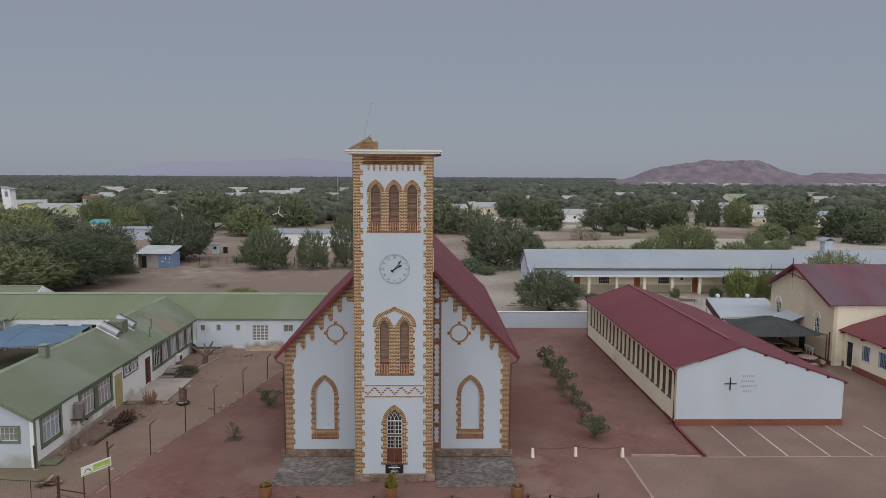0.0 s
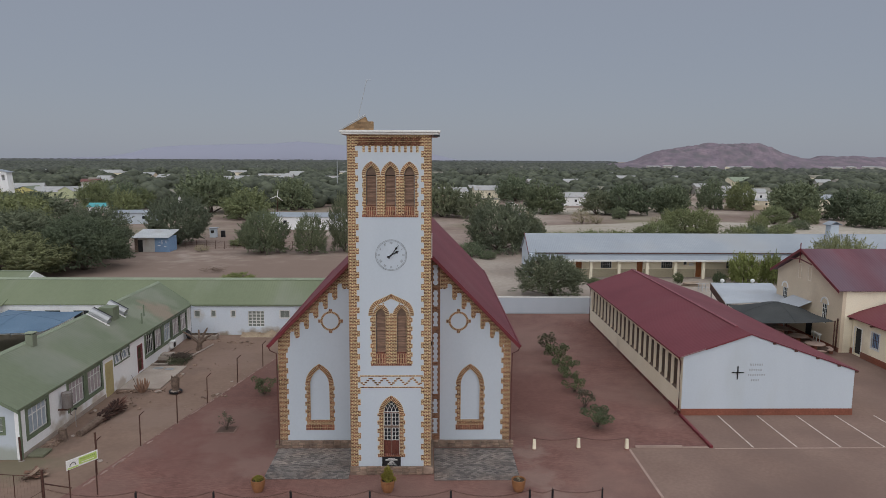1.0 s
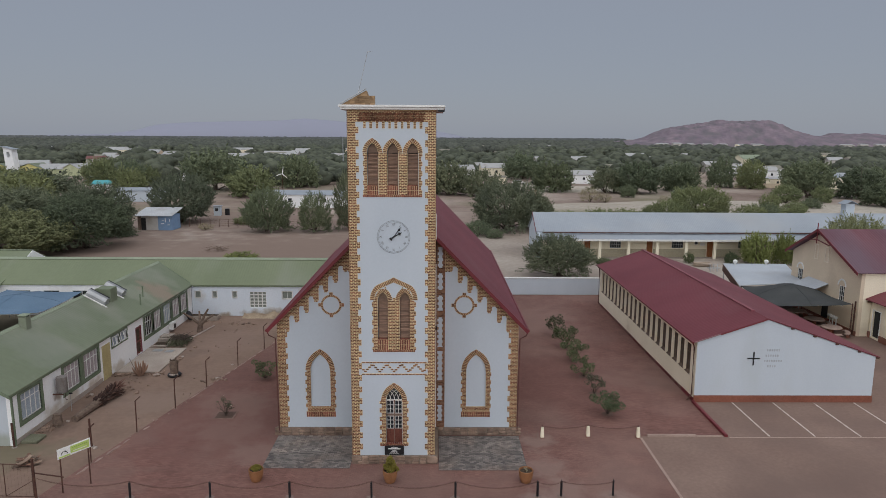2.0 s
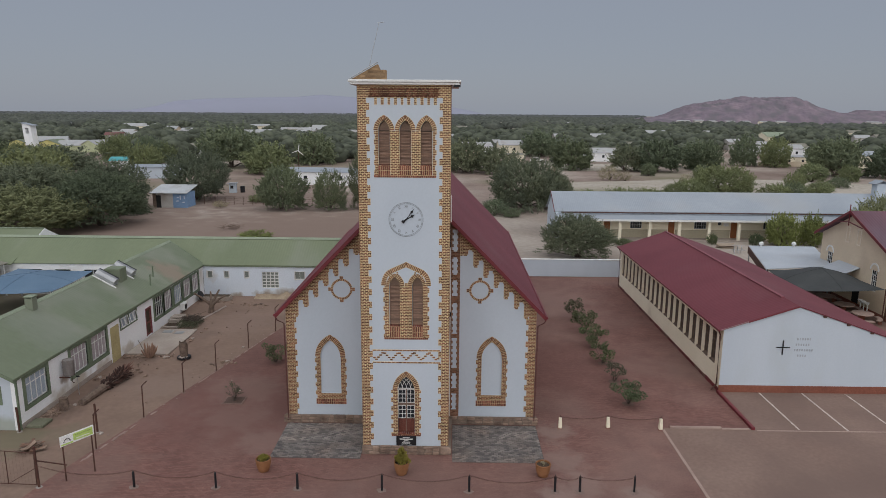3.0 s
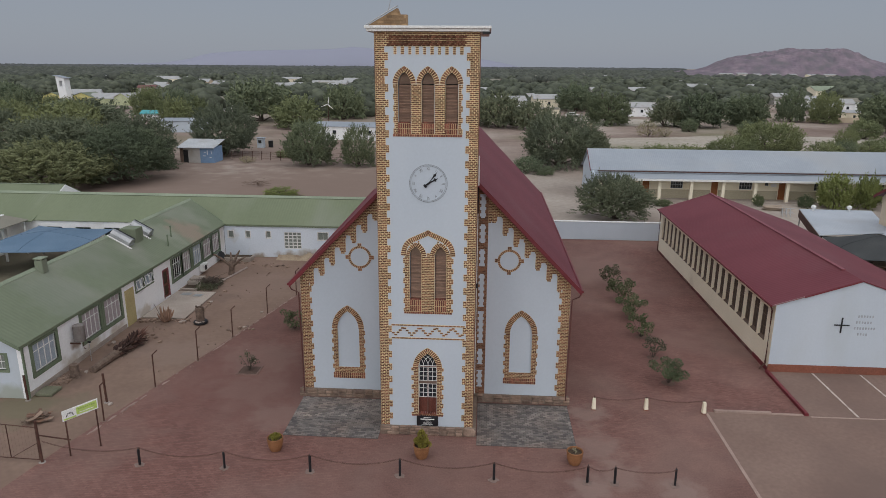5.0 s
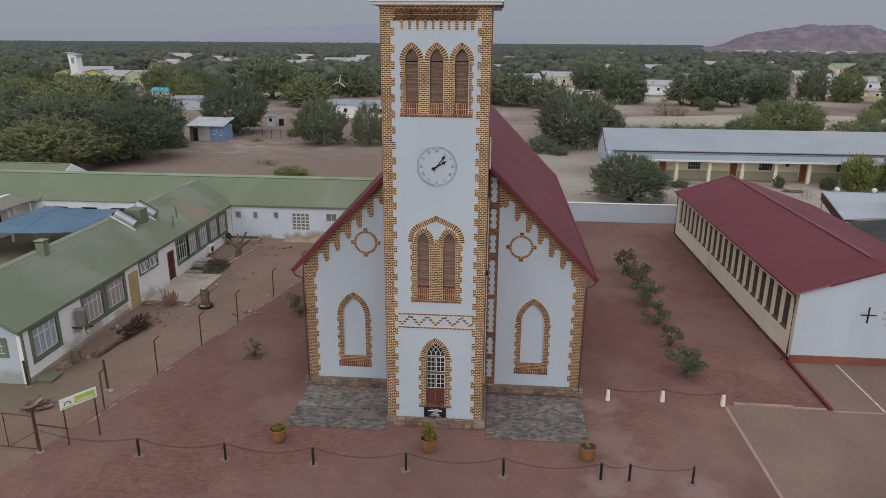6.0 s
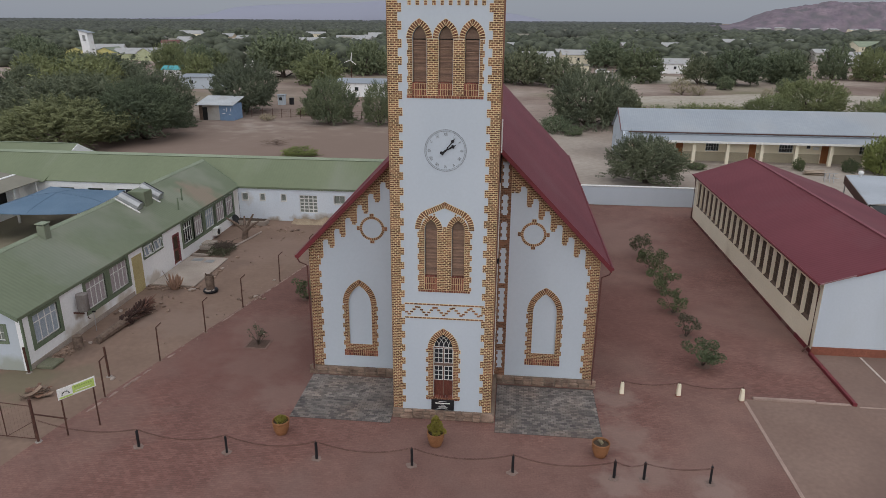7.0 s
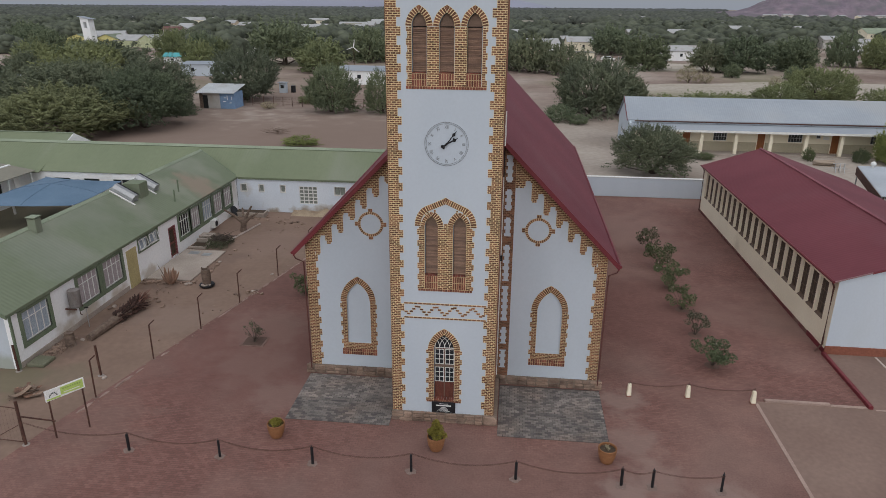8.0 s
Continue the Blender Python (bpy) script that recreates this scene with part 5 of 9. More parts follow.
    slope("roof_slope", ((xw + 0.12, ya, eave), (xw + 0.12, y1 + 0.1, eave)), ((rx, ya, rz), (rx, yn, rz)), GREEN_ROOF, ob, "faded green sheet roof")
    slope("roof_slope", ((xl - 0.12, ya, eave), (xl - 0.12, y1 + 0.1, eave)), ((rx, ya, rz), (rx, yn, rz)), GREEN_ROOF, ob, "faded green sheet roof")
    bm = bmesh.new()
    add_gable_roof(bm, ((rx - 0.20, ya, rz - 0.09), (rx - 0.20, yn, rz - 0.09)), ((rx, ya, rz + 0.035), (rx, yn, rz + 0.035)), 0.02)
    add_gable_roof(bm, ((rx + 0.20, ya, rz - 0.09), (rx + 0.20, yn, rz - 0.09)), ((rx, ya, rz + 0.035), (rx, yn, rz + 0.035)), 0.02)
    part("ridge_cap", bm, PALE_TRIM, ob, "pale green ridge capping")
    box("fascia", xw + 0.08, xw + 0.116, ya, y1, eave - 0.16, eave - 0.062, GREEN_TRIM, ob)
    plate("barge_board", [(xw + 0.14, eave - 0.2), (xw + 0.14, eave + 0.02), (rx, rz + 0.03), (rx, rz - 0.19)], [], south(ya - 0.04), 0.035, GREEN_TRIM, ob)
    plate("barge_board", [(xl - 0.14, eave - 0.2), (xl - 0.14, eave + 0.02), (rx, rz + 0.03), (rx, rz - 0.19)], [], south(ya - 0.04), 0.035, GREEN_TRIM, ob)
    box("corner_post", xw - 0.02, xw + 0.06, y0 - 0.03, y0 + 0.08, 0, eave - 0.07, GREEN_TRIM, ob, "dull green corner pipe")
    # cross wing
    cr, cz, ce = 31.4, 4.75, 2.89
    holes = [rect(-20.0 + 0.25, -19.25, 1.68, 2.3), rect(-18.2, -17.8, 1.7, 2.3), rect(-16.4, -16.0, 1.7, 2.3), rect(-14.85, -13.35, 0.78, 2.25), rect(-11.9, -11.0, 1.6, 2.3)]
    plate("cross_wall", rect(-20.08, -6.9, 0, ce), holes, south(y1), 0.25, BLUISH_PLASTER, ob, "pale blue-white wall with peeling plaster")
    for h in holes:
        u0, u1, v0, v1 = h[0][0], h[1][0], h[0][1], h[2][1]
        if u1 - u0 > 1.2:
            window(ob, south(y1), u0, u1, v0, v1, (0.25, 0.5, 0.75), (0.2, 0.4, 0.6, 0.8), WHITE_PAINT, WHITE_PAINT, GREY_BACKING, "white barred window", bar=0.075)
        else:
            window(ob, south(y1), u0, u1, v0, v1, (0.5,) if u1 - u0 > 0.6 else (), (), WHITE_PAINT, WHITE_PAINT, GREY_BACKING, "small window", surround=0.05, trim=WHITE_PAINT)
    plate("cross_wall_west", rect(-52.0, xl - 0.02, 0, ce), [rect(-36.0 + i * 2.6, -34.6 + i * 2.6, 1.5, 2.3) for i in range(3)], south(y1), 0.25, PLASTER_OLD, ob)
    for i in range(3):
        window(ob, south(y1), -36.0 + i * 2.6, -34.6 + i * 2.6, 1.5, 2.3, (0.5,), (), GREEN_TRIM, GREEN_TRIM)
    # block in the same dark paint for the shade within the cross wing
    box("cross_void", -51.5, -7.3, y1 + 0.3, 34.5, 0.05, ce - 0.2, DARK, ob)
    box("cross_wall_back", -52.0, -6.9, 34.8, 35.05, 0, ce + 0.1, PLASTER_OLD, ob)
    plate("east_gable", [(y1 + 0.252, 0), (34.798, 0), (34.798, ce + 0.1), (cr, cz - 0.03), (y1 + 0.252, ce + 0.1)], [], east(-6.9), 0.25, PLASTER, ob)
    slope("cross_roof", ((-52.0, y1 - 0.13, ce), (-6.6, y1 - 0.13, ce)), ((-52.0, cr, cz), (-6.6, cr, cz)), GREEN_ROOF_X, ob, "faded green sheet roof")
    slope("cross_roof", ((-52.0, 35.2, ce), (-6.6, 35.2, ce)), ((-52.0, cr, cz), (-6.6, cr, cz)), GREEN_ROOF_X, ob, "faded green sheet roof")
    bm = bmesh.new()
    add_gable_roof(bm, ((-52.0, cr - 0.34, cz - 0.12), (-6.55, cr - 0.34, cz - 0.12)), ((-52.0, cr, cz + 0.03), (-6.55, cr, cz + 0.03)), 0.02)
    part("cross_ridge_cap", bm, PALE_TRIM, ob, "pale green ridge capping")
    box("cross_fascia", -19.9, -6.6, y1 - 0.126, y1 - 0.09, ce - 0.16, ce - 0.062, GREEN_TRIM, ob)
    # higher roof running on to the west, with its white gable end
    slope("rear_roof", ((-62.0, 27.55, 2.83), (-37.0, 27.55, 2.83)), ((-62.0, 32.9, 5.15), (-37.0, 32.9, 5.15)), GREEN_ROOF_X, ob, "faded green sheet roof")
    plate("rear_gable", [(30.9, 4.2), (36.6, 3.3), (32.9, 5.14)], [], east(-36.93), 0.2, PLASTER_OLD, ob, "white gable end")
    slope("rear_roof", ((-62.0, 38.2, 2.8), (-37.0, 38.2, 2.8)), ((-62.0, 32.9, 5.15), (-37.0, 32.9, 5.15)), GREEN_ROOF_X, ob)
    box("rear_ridge_cap", -62.0, -36.95, 32.8, 33.0, 5.14, 5.19, PALE_TRIM, ob)
    # west side of the courtyard
    slope("west_veranda_roof", ((-37.2, 8.0, 3.0), (-37.2, 27.5, 3.0)), ((-42.5, 8.0, 3.85), (-42.5, 27.5, 3.85)), TAN_ROOF, ob, "faded tan sheet roof")
    box("west_veranda_wall", -39.6, -39.35, 8.0, 27.5, 0, 3.4, PLASTER_OLD, ob, "white veranda wall")
    for i in range(8):
        box("veranda_post", -37.62, -37.48, 9.0 + i * 2.6, 9.14 + i * 2.6, 0, 2.86, WHITE_PAINT, ob, "white veranda post")
    for i in range(6):
        box("veranda_window", -39.34, -39.3, 10.0 + i * 2.9, 11.4 + i * 2.9, 1.0, 2.3, DARK, ob, "dark veranda window")
    # valley flashing where the wings meet
    raw("roof_end", [(xw + 0.1, y1 + 0.06, eave - 0.06), (xl - 0.1, y1 + 0.06, eave - 0.06), (rx, yn - 0.03, eave - 0.06), (rx, yn - 0.03, rz - 0.08)], [(0, 2, 3), (2, 1, 3), (0, 1, 2), (0, 3, 1)], GREEN_ROOF_X, ob, "green sheet closing the end of the roof")
    tube("valley", [(xw + 0.12, y1 + 0.08, eave + 0.02), (rx, yn, rz)], 0.045, GREEN_TRIM, ob, "dark valley gutter", 5)
    # roof vents
    box("flue_box", rx + 0.10, rx + 0.58, 8.15, 8.63, 4.2, 5.25, GREEN_ROOF, ob, "green sheet flue box", 0.02)
    box("flue_cap", rx + 0.06, rx + 0.62, 8.11, 8.67, 5.33, 5.38, PALE_TRIM, ob, "", 0.01)
    for dx in (0.14, 0.49):
        for dy in (8.19, 8.54):
            box("flue_leg", rx + dx, rx + dx + 0.05, dy, dy + 0.05, 5.25, 5.33, PALE_TRIM, ob)
    box("tank_housing", rx + 0.3, rx + 1.45, 17.0, 18.0, 3.9, 5.0, GREEN_ROOF, ob, "green sheet tank housing", 0.02)
    for x, y in ((-21.2, 20.6), (-20.7, 19.0)):
        z = rz - (x - rx) * k
        tube("vent_pipe", [(x, y, z - 0.05), (x, y, z + 0.85)], 0.055, GREEN_TRIM, ob, "thin green vent pipe")


green_house()


def solar_geyser(x, y):
    ob = thing("solar_water_heater", 0, 0, 0, "grey boxed solar water heater lying down the green roof", "water heater", "roof heaters")
    bm = bmesh.new()
    add_plate(bm, [(-0.36, 0.06), (0.36, 0.06), (0.36, 0.26), (0.2, 0.46), (-0.2, 0.46), (-0.36, 0.26)], [], lambda u, v, d: (d - 0.74, u, v), 1.48)
    part("casing", bm, GREY_METAL, ob, "silver-grey six-sided casing")
    bm = bmesh.new()
    add_box(bm, -0.76, 0.76, 0.10, 0.22, 0.462, 0.475)
    part("dark_edge", bm, BLACK, ob, "dark top strip")
    bm = bmesh.new()
    add_box(bm, -0.8, 1.05, -0.52, -0.40, 0.0, 0.05)
    part("base_rail", bm, WHITE_PAINT, ob, "white base rail")
    bm = bmesh.new()
    add_box(bm, -0.78, 0.78, -0.36, 0.36, 0.0, 0.058)
    part("tray", bm, GREY_METAL, ob)
    ob.matrix_basis = pose(x, y, 4.8 - (x + 23.4) * 0.558 + 0.02, 0, 29.2, 0)


solar_geyser(-22.65, 16.3)
solar_geyser(-22.65, 19.0)


def shade_sail(name, corners, peak, sag, material, post_mat, label, pole_feet=True):
    """A cloth roof stretched between corner poles, higher in the middle."""
    ob = thing(name, sum(c[0] for c in corners) / 4, sum(c[1] for c in corners) / 4, 0, label, "shade roof")
    n = 10
    verts = []
    for j in range(n + 1):
        for i in range(n + 1):
            f, g = i / n, j / n
            p = (Vector(corners[0]).lerp(Vector(corners[1]), f)).lerp(Vector(corners[3]).lerp(Vector(corners[2]), f), g)
            lift = (1 - abs(2 * f - 1)) * (1 - abs(2 * g - 1))
            p.z += peak * lift ** 0.7 - sag * (4 * f * (1 - f) * (1 - 4 * g * (1 - g)) + 4 * g * (1 - g) * (1 - 4 * f * (1 - f)))
            verts.append(p)
    faces = [(j * (n + 1) + i, j * (n + 1) + i + 1, (j + 1) * (n + 1) + i + 1, (j + 1) * (n + 1) + i) for j in range(n) for i in range(n)]
    k = len(verts)
    verts = verts + [v - Vector((0, 0, 0.02)) for v in verts]
    faces += [tuple(k + q for q in f[::-1]) for f in faces]
    raw("cloth", verts, faces, material, ob, "", True)
    for row in ([verts[(n // 2) * (n + 1) + i] for i in range(n + 1)], [verts[j * (n + 1) + n // 2] for j in range(n + 1)]):
        tube("seam", [p + Vector((0, 0, 0.012)) for p in row], 0.014, material, ob, "sewn seam", 4)
    for c in corners:
        tube("pole", [(c[0], c[1], 0), (c[0], c[1], c[2] + 0.05)], 0.05, post_mat, ob)
    return ob


shade_sail("blue_shade_sail", [(-37.2, 19.8, 2.25), (-29.2, 20.2, 2.35), (-29.4, 27.0, 2.45), (-36.2, 27.3, 2.5)], 0.62, 0.10, SHADE_BLUE, GREY_METAL, "faded blue shade net over the courtyard")
shade_sail("grey_shade_sail", [(29.8, 22.2, 2.6), (36.45, 22.1, 2.75), (36.3, 29.4, 2.8), (30.1, 28.6, 2.8)], 0.95, 0.1, SHADE_GREY, RUST, "charcoal shade net over picnic tables")


# ---- long classroom block with the veranda ----
def long_block():
    x0, x1, yv, yw, yr, ye = 16.0, 74.0, 57.0, 58.55, 62.4, 66.4
    ob = thing("classroom_block", 45, 61, 0, "long single-storey classroom block with white sheet roof and veranda", "school building")
    doors = [22.6, 31.1, 39.35, 48.0]
    wins = [(25.65, 27.2), (34.1, 35.7), (43.2, 44.8)]
    holes = [rect(d - 0.42, d + 0.42, 0.16, 2.3) for d in doors] + [rect(a, b, 1.35, 2.35) for a, b in wins] + [rect(37.2, 37.7, 1.85, 2.3)]
    plate("front_wall", rect(x0, x1, 0, 3.1), holes, south(yw), 0.25, CREAM, ob, "cream wall")
    solid = [(x0 + 0.01, doors[0] - 0.5)] + [(a + 0.5, b - 0.5) for a, b in zip(doors, doors[1:])] + [(doors[-1] + 0.5, x1)]
    for a, b in solid:
        box("dado", a, b, yw - 0.012, yw - 0.002, 0.16, 1.25, OLIVE, ob, "olive painted dado")
    for d in doors:
        box("door", d - 0.42, d + 0.42, yw + 0.08, yw + 0.13, 0.16, 2.3, ORANGE_DOOR, ob, "orange-brown wooden door")
    for a, b in wins:
        window(ob, south(yw), a, b, 1.35, 2.35, (0.2, 0.4, 0.6, 0.8), (0.5,), WHITE_PAINT, GREY_METAL, None, "wide steel window", bar=0.03)
    window(ob, south(yw), 37.2, 37.7, 1.85, 2.3, (), (), WHITE_PAINT, WHITE_PAINT)
    box("notice_board", 37.95, 38.65, yw - 0.04, yw - 0.013, 1.75, 2.15, WHITE_PAINT, ob, "small pale notice board")
    # flat panel added on the wall; its dark colour stands for an open, shaded recess
    box("dark_screen", 48.65, 53.2, yw - 0.06, yw - 0.013, 0.162, 2.55, SHADE_GREY, ob, "dark green-grey panel painted for the shaded recess under the veranda")
    # classroom darkness painted on one long block behind the wall
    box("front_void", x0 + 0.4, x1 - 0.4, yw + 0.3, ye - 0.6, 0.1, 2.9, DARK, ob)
    plate("west_gable", [(yv + 0.0, 0), (ye, 0), (ye, 3.15), (yr, 5.70), (58.35, 3.5), (yv, 2.75)], [rect(60.4, 61.2, 1.2, 2.3), rect(63.2, 64.0, 1.2, 2.3)], lambda u, v, d: (x0 - 0.25 + d, u, v), 0.24, PLASTER, ob, "white gable wall")
    for a in (60.4, 63.2):
        window(ob, lambda u, v, d: (x0 - 0.25 + d, u, v), a, a + 0.8, 1.2, 2.3, (0.5,), (0.5,), WHITE_PAINT, WHITE_PAINT)
    box("back_wall", x0, x1, ye - 0.25, ye, 0, 3.1, PLASTER, ob)
    box("veranda_floor", x0 - 0.25, x1, yv - 0.3, yw - 0.002, 0, 0.16, CONCRETE, ob, "concrete veranda step", 0.02)
    for i in range(15):
        x = 16.2 + i * 3.86
        p = box("veranda_post", x - 0.19, x + 0.19, yv - 0.16, yv + 0.2, 0.162, 2.62, CREAM, ob, "square cream post", 0.015)
        box("post_cap", x - 0.23, x + 0.23, yv - 0.2, yv + 0.24, 2.5, 2.60, CREAM, p, "", 0.01)
    box("veranda_beam", x0 - 0.2, x1, yv - 0.12, yv + 0.16, 2.622, 2.78, WHITE_PAINT, ob)
    slope("main_roof", ((x0 - 0.45, 58.35, 3.62), (x1, 58.35, 3.62)), ((x0 - 0.45, yr, 5.82), (x1, yr, 5.82)), WHITE_ROOF, ob, "white painted sheet roof")
    slope("main_roof", ((x0 - 0.45, ye + 0.4, 3.1), (x1, ye + 0.4, 3.1)), ((x0 - 0.45, yr, 5.82), (x1, yr, 5.82)), WHITE_ROOF, ob)
    slope("veranda_roof", ((x0 - 0.3, yv - 0.55, 2.80), (x1, yv - 0.55, 2.80)), ((x0 - 0.3, 58.5, 3.30), (x1, 58.5, 3.30)), WHITE_ROOF, ob, "white sheet veranda roof")
    box("veranda_fascia", x0 + 0.9, x1, yv - 0.6, yv - 0.552, 2.62, 2.86, WHITE_PAINT, ob)
    box("eave_board", x0 - 0.2, x1, 58.36, 58.42, 3.30, 3.58, PLASTER, ob, "pale eave board")
    box("main_gutter", x0 + 0.4, x1, 58.2, 58.33, 3.44, 3.55, RUST, ob, "rusty brown gutter")
    plate("barge_board", [(58.2, 3.45), (58.2, 3.68), (yr, 5.9), (yr, 5.67)], [], lambda u, v, d: (x0 - 0.52 + d, u, v), 0.05, RED_TRIM, ob, "dark red barge board")
    for i in range(19):
        box("gutter_bracket", 18.0 + i * 2.6, 18.12 + i * 2.6, 58.15, 58.19, 3.42, 3.52, RUST, ob)


long_block()


def timber_pile(x, y):
    ob = thing("timber_pile", x, y, 0, "pile of pale sawn boards on sandy ground", "timber")
    rnd = random.Random(4)
    for i in range(9):
        bm = bmesh.new()
        add_box(bm, -1.1, 1.1, -0.15, 0.15, 0, 0.05, pose(x + rnd.uniform(-0.1, 0.1), y - 0.35 + (i % 3) * 0.33, 0.02 + (i // 3) * 0.16 + 0.05 * (i % 3), 8, rnd.uniform(-3, 5), rnd.uniform(-14, 10)))
        part("board", bm, TAN_BOARD, ob)


def trestle(x, y):
    ob = thing("trestle", x, y, 0, "grey steel trestle frames beside the low roof", "trestle")
    for k in range(3):
        a = x + 0.45 * k
        tube("frame", [(a, y - 0.5, 0), (a + 0.1, y, 0.95), (a + 0.25, y + 0.5, 0)], 0.03, GREY_METAL, ob, "", 6)
    for z, s in ((0.93, 0.0), (0.45, -0.27), (0.45, 0.27)):
        tube("rail", [(x - 0.2, y + s, z), (x + 1.4, y + s, z)], 0.025, GREY_METAL, ob, "", 6)


TAN_BOARD = mat("sawn_pine", (0.30, 0.235, 0.18), (0.40, 0.32, 0.25), 2.0, 30, 0.8, 0.1, stretch=(1, 8, 8))
timber_pile(36.0, 52.6)
trestle(35.6, 49.3)


def roof_turret():
    ob = thing("roof_ventilator", 59.8, 62, 5.7, "small white ventilator house on the long roof", "ventilator")
    box("shaft", 59.2, 60.4, 61.4, 62.6, 5.3, 7.25, PLASTER, ob)
    bm = bmesh.new()
    for s in (-1, 1):
        add_gable_roof(bm, ((59.8 + s * 0.95, 61.1, 7.23), (59.8 + s * 0.95, 62.9, 7.23)), ((59.8, 61.1, 7.72), (59.8, 62.9, 7.72)), 0.05)
    part("cap_roof", bm, WHITE_ROOF, ob)


roof_turret()


# ---- peach hall with the red roof, and the low wing in front ----
def peach_hall():
    xw, ya, yb, yr, rz = 36.95, 22.1, 32.9, 28.0, 8.2
    ob = thing("peach_hall", 45, 28, 0, "tall peach plastered hall with red sheet roof and open gable truss", "hall")
    ez = 5.45
    k = (rz - ez) / (yr - ya + 0.3)
    win = [rect(24.2, 25.0, 2.0, 3.75), rect(30.9, 31.8, 2.4, 3.95)]
    plate("west_gable", [(ya, 0), (yb, 0), (yb, ez + 0.1), (yr, rz - 0.25), (ya, ez + 0.1)], win, west(xw), 0.3, PEACH, ob, "peach plastered gable wall")
    for w in win:
        u0, u1, v0, v1 = w[0][0], w[1][0], w[0][1], w[2][1]
        o = window(ob, west(xw), u0, u1, v0, v1, (0.33, 0.66), (0.25, 0.5, 0.75), WHITE_PAINT, WHITE_PAINT, None, "white barred window")
        bm = bmesh.new()
        c = (u0 + u1) / 2
        for i in range(10):
            a0, a1 = math.pi * i / 10, math.pi * (i + 1) / 10
            add_plate(bm, [(c + r * math.cos(a), v1 + r * math.sin(a)) for r, a in ((0.47, a0), (0.62, a0), (0.62, a1), (0.47, a1))], [], west(xw - 0.04), 0.038)
        part("hood_mould", bm, WHITE_PAINT, o, "white arched hood")
    for y in (27.2, 28.85):
        n = plate("blind_slot", rect(y - 0.28, y + 0.28, 5.3, 6.7), [rect(y - 0.2, y + 0.2, 5.38, 6.62)], west(xw - 0.05), 0.048, PALE_PEACH, ob, "pale framed blind slot")
    box("south_wall", xw + 0.302, 58.0, ya, ya + 0.3, 0, ez + 0.1, CREAM, ob, "cream side wall")
    box("north_wall", xw + 0.302, 58.0, yb - 0.3, yb, 0, ez + 0.1, CREAM, ob)
    slope("roof_slope", ((xw - 0.6, ya - 0.35, ez), (58.0, ya - 0.35, ez)), ((xw - 0.6, yr, rz), (58.0, yr, rz)), FADED_ROOF, ob, "weathered red sheet roof")
    slope("roof_slope", ((xw - 0.6, yb + 0.35, ez), (58.0, yb + 0.35, ez)), ((xw - 0.6, yr, rz), (58.0, yr, rz)), FADED_ROOF, ob, "weathered red sheet roof")
    for s, e in ((-1, ya - 0.38), (1, yb + 0.38)):
        plate("barge_board", [(e, ez - 0.22), (e, ez + 0.03), (yr, rz + 0.04), (yr, rz - 0.21)], [], west(xw - 0.64), 0.04, RED_TRIM, ob, "dark red barge board")
    tube("king_post", [(xw - 0.62, yr, 6.9), (xw - 0.62, yr, rz + 0.55)], 0.05, RED_TRIM, ob, "red king post and finial", 6)
    tube("collar_beam", [(xw - 0.62, yr - 2.0, 7.0), (xw - 0.62, yr, 7.25), (xw - 0.62, yr + 2.0, 7.0)], 0.05, RED_TRIM, ob, "red collar beam", 6)
    slope("door_canopy", ((xw - 1.6, 26.6, 2.85), (xw - 1.6, 29.8, 2.85)), ((xw - 0.01, 26.6, 3.5), (xw - 0.01, 29.8, 3.5)), LEAN_SHEET, ob, "white sheet door canopy")
    box("canopy_door", xw - 0.04, xw - 0.003, 26.3, 27.2, 0, 2.1, DARK, ob, "dark doorway")
    box("plinth", xw - 0.05, xw - 0.003, ya, yb, 0, 0.4, OXIDE, ob, "red oxide plinth")


peach_hall()


def wash_basin(y):
    ob = thing("wash_basin", 36.75, y, 0.8, "small white basin on a pipe against the peach wall", "basin", "basins under the shade net")
    lathe("bowl", [(0.05, 0.78), (0.16, 0.84), (0.20, 0.98), (0.19, 1.0), (0.15, 0.9)], WHITE_PAINT, ob, "", 12, (36.68, y, 0))
    tube("waste_pipe", [(36.75, y, 0.1), (36.75, y, 0.80)], 0.05, WHITE_PAINT, ob, "", 8)


for y in (24.6, 25.1, 25.55):
    wash_basin(y)


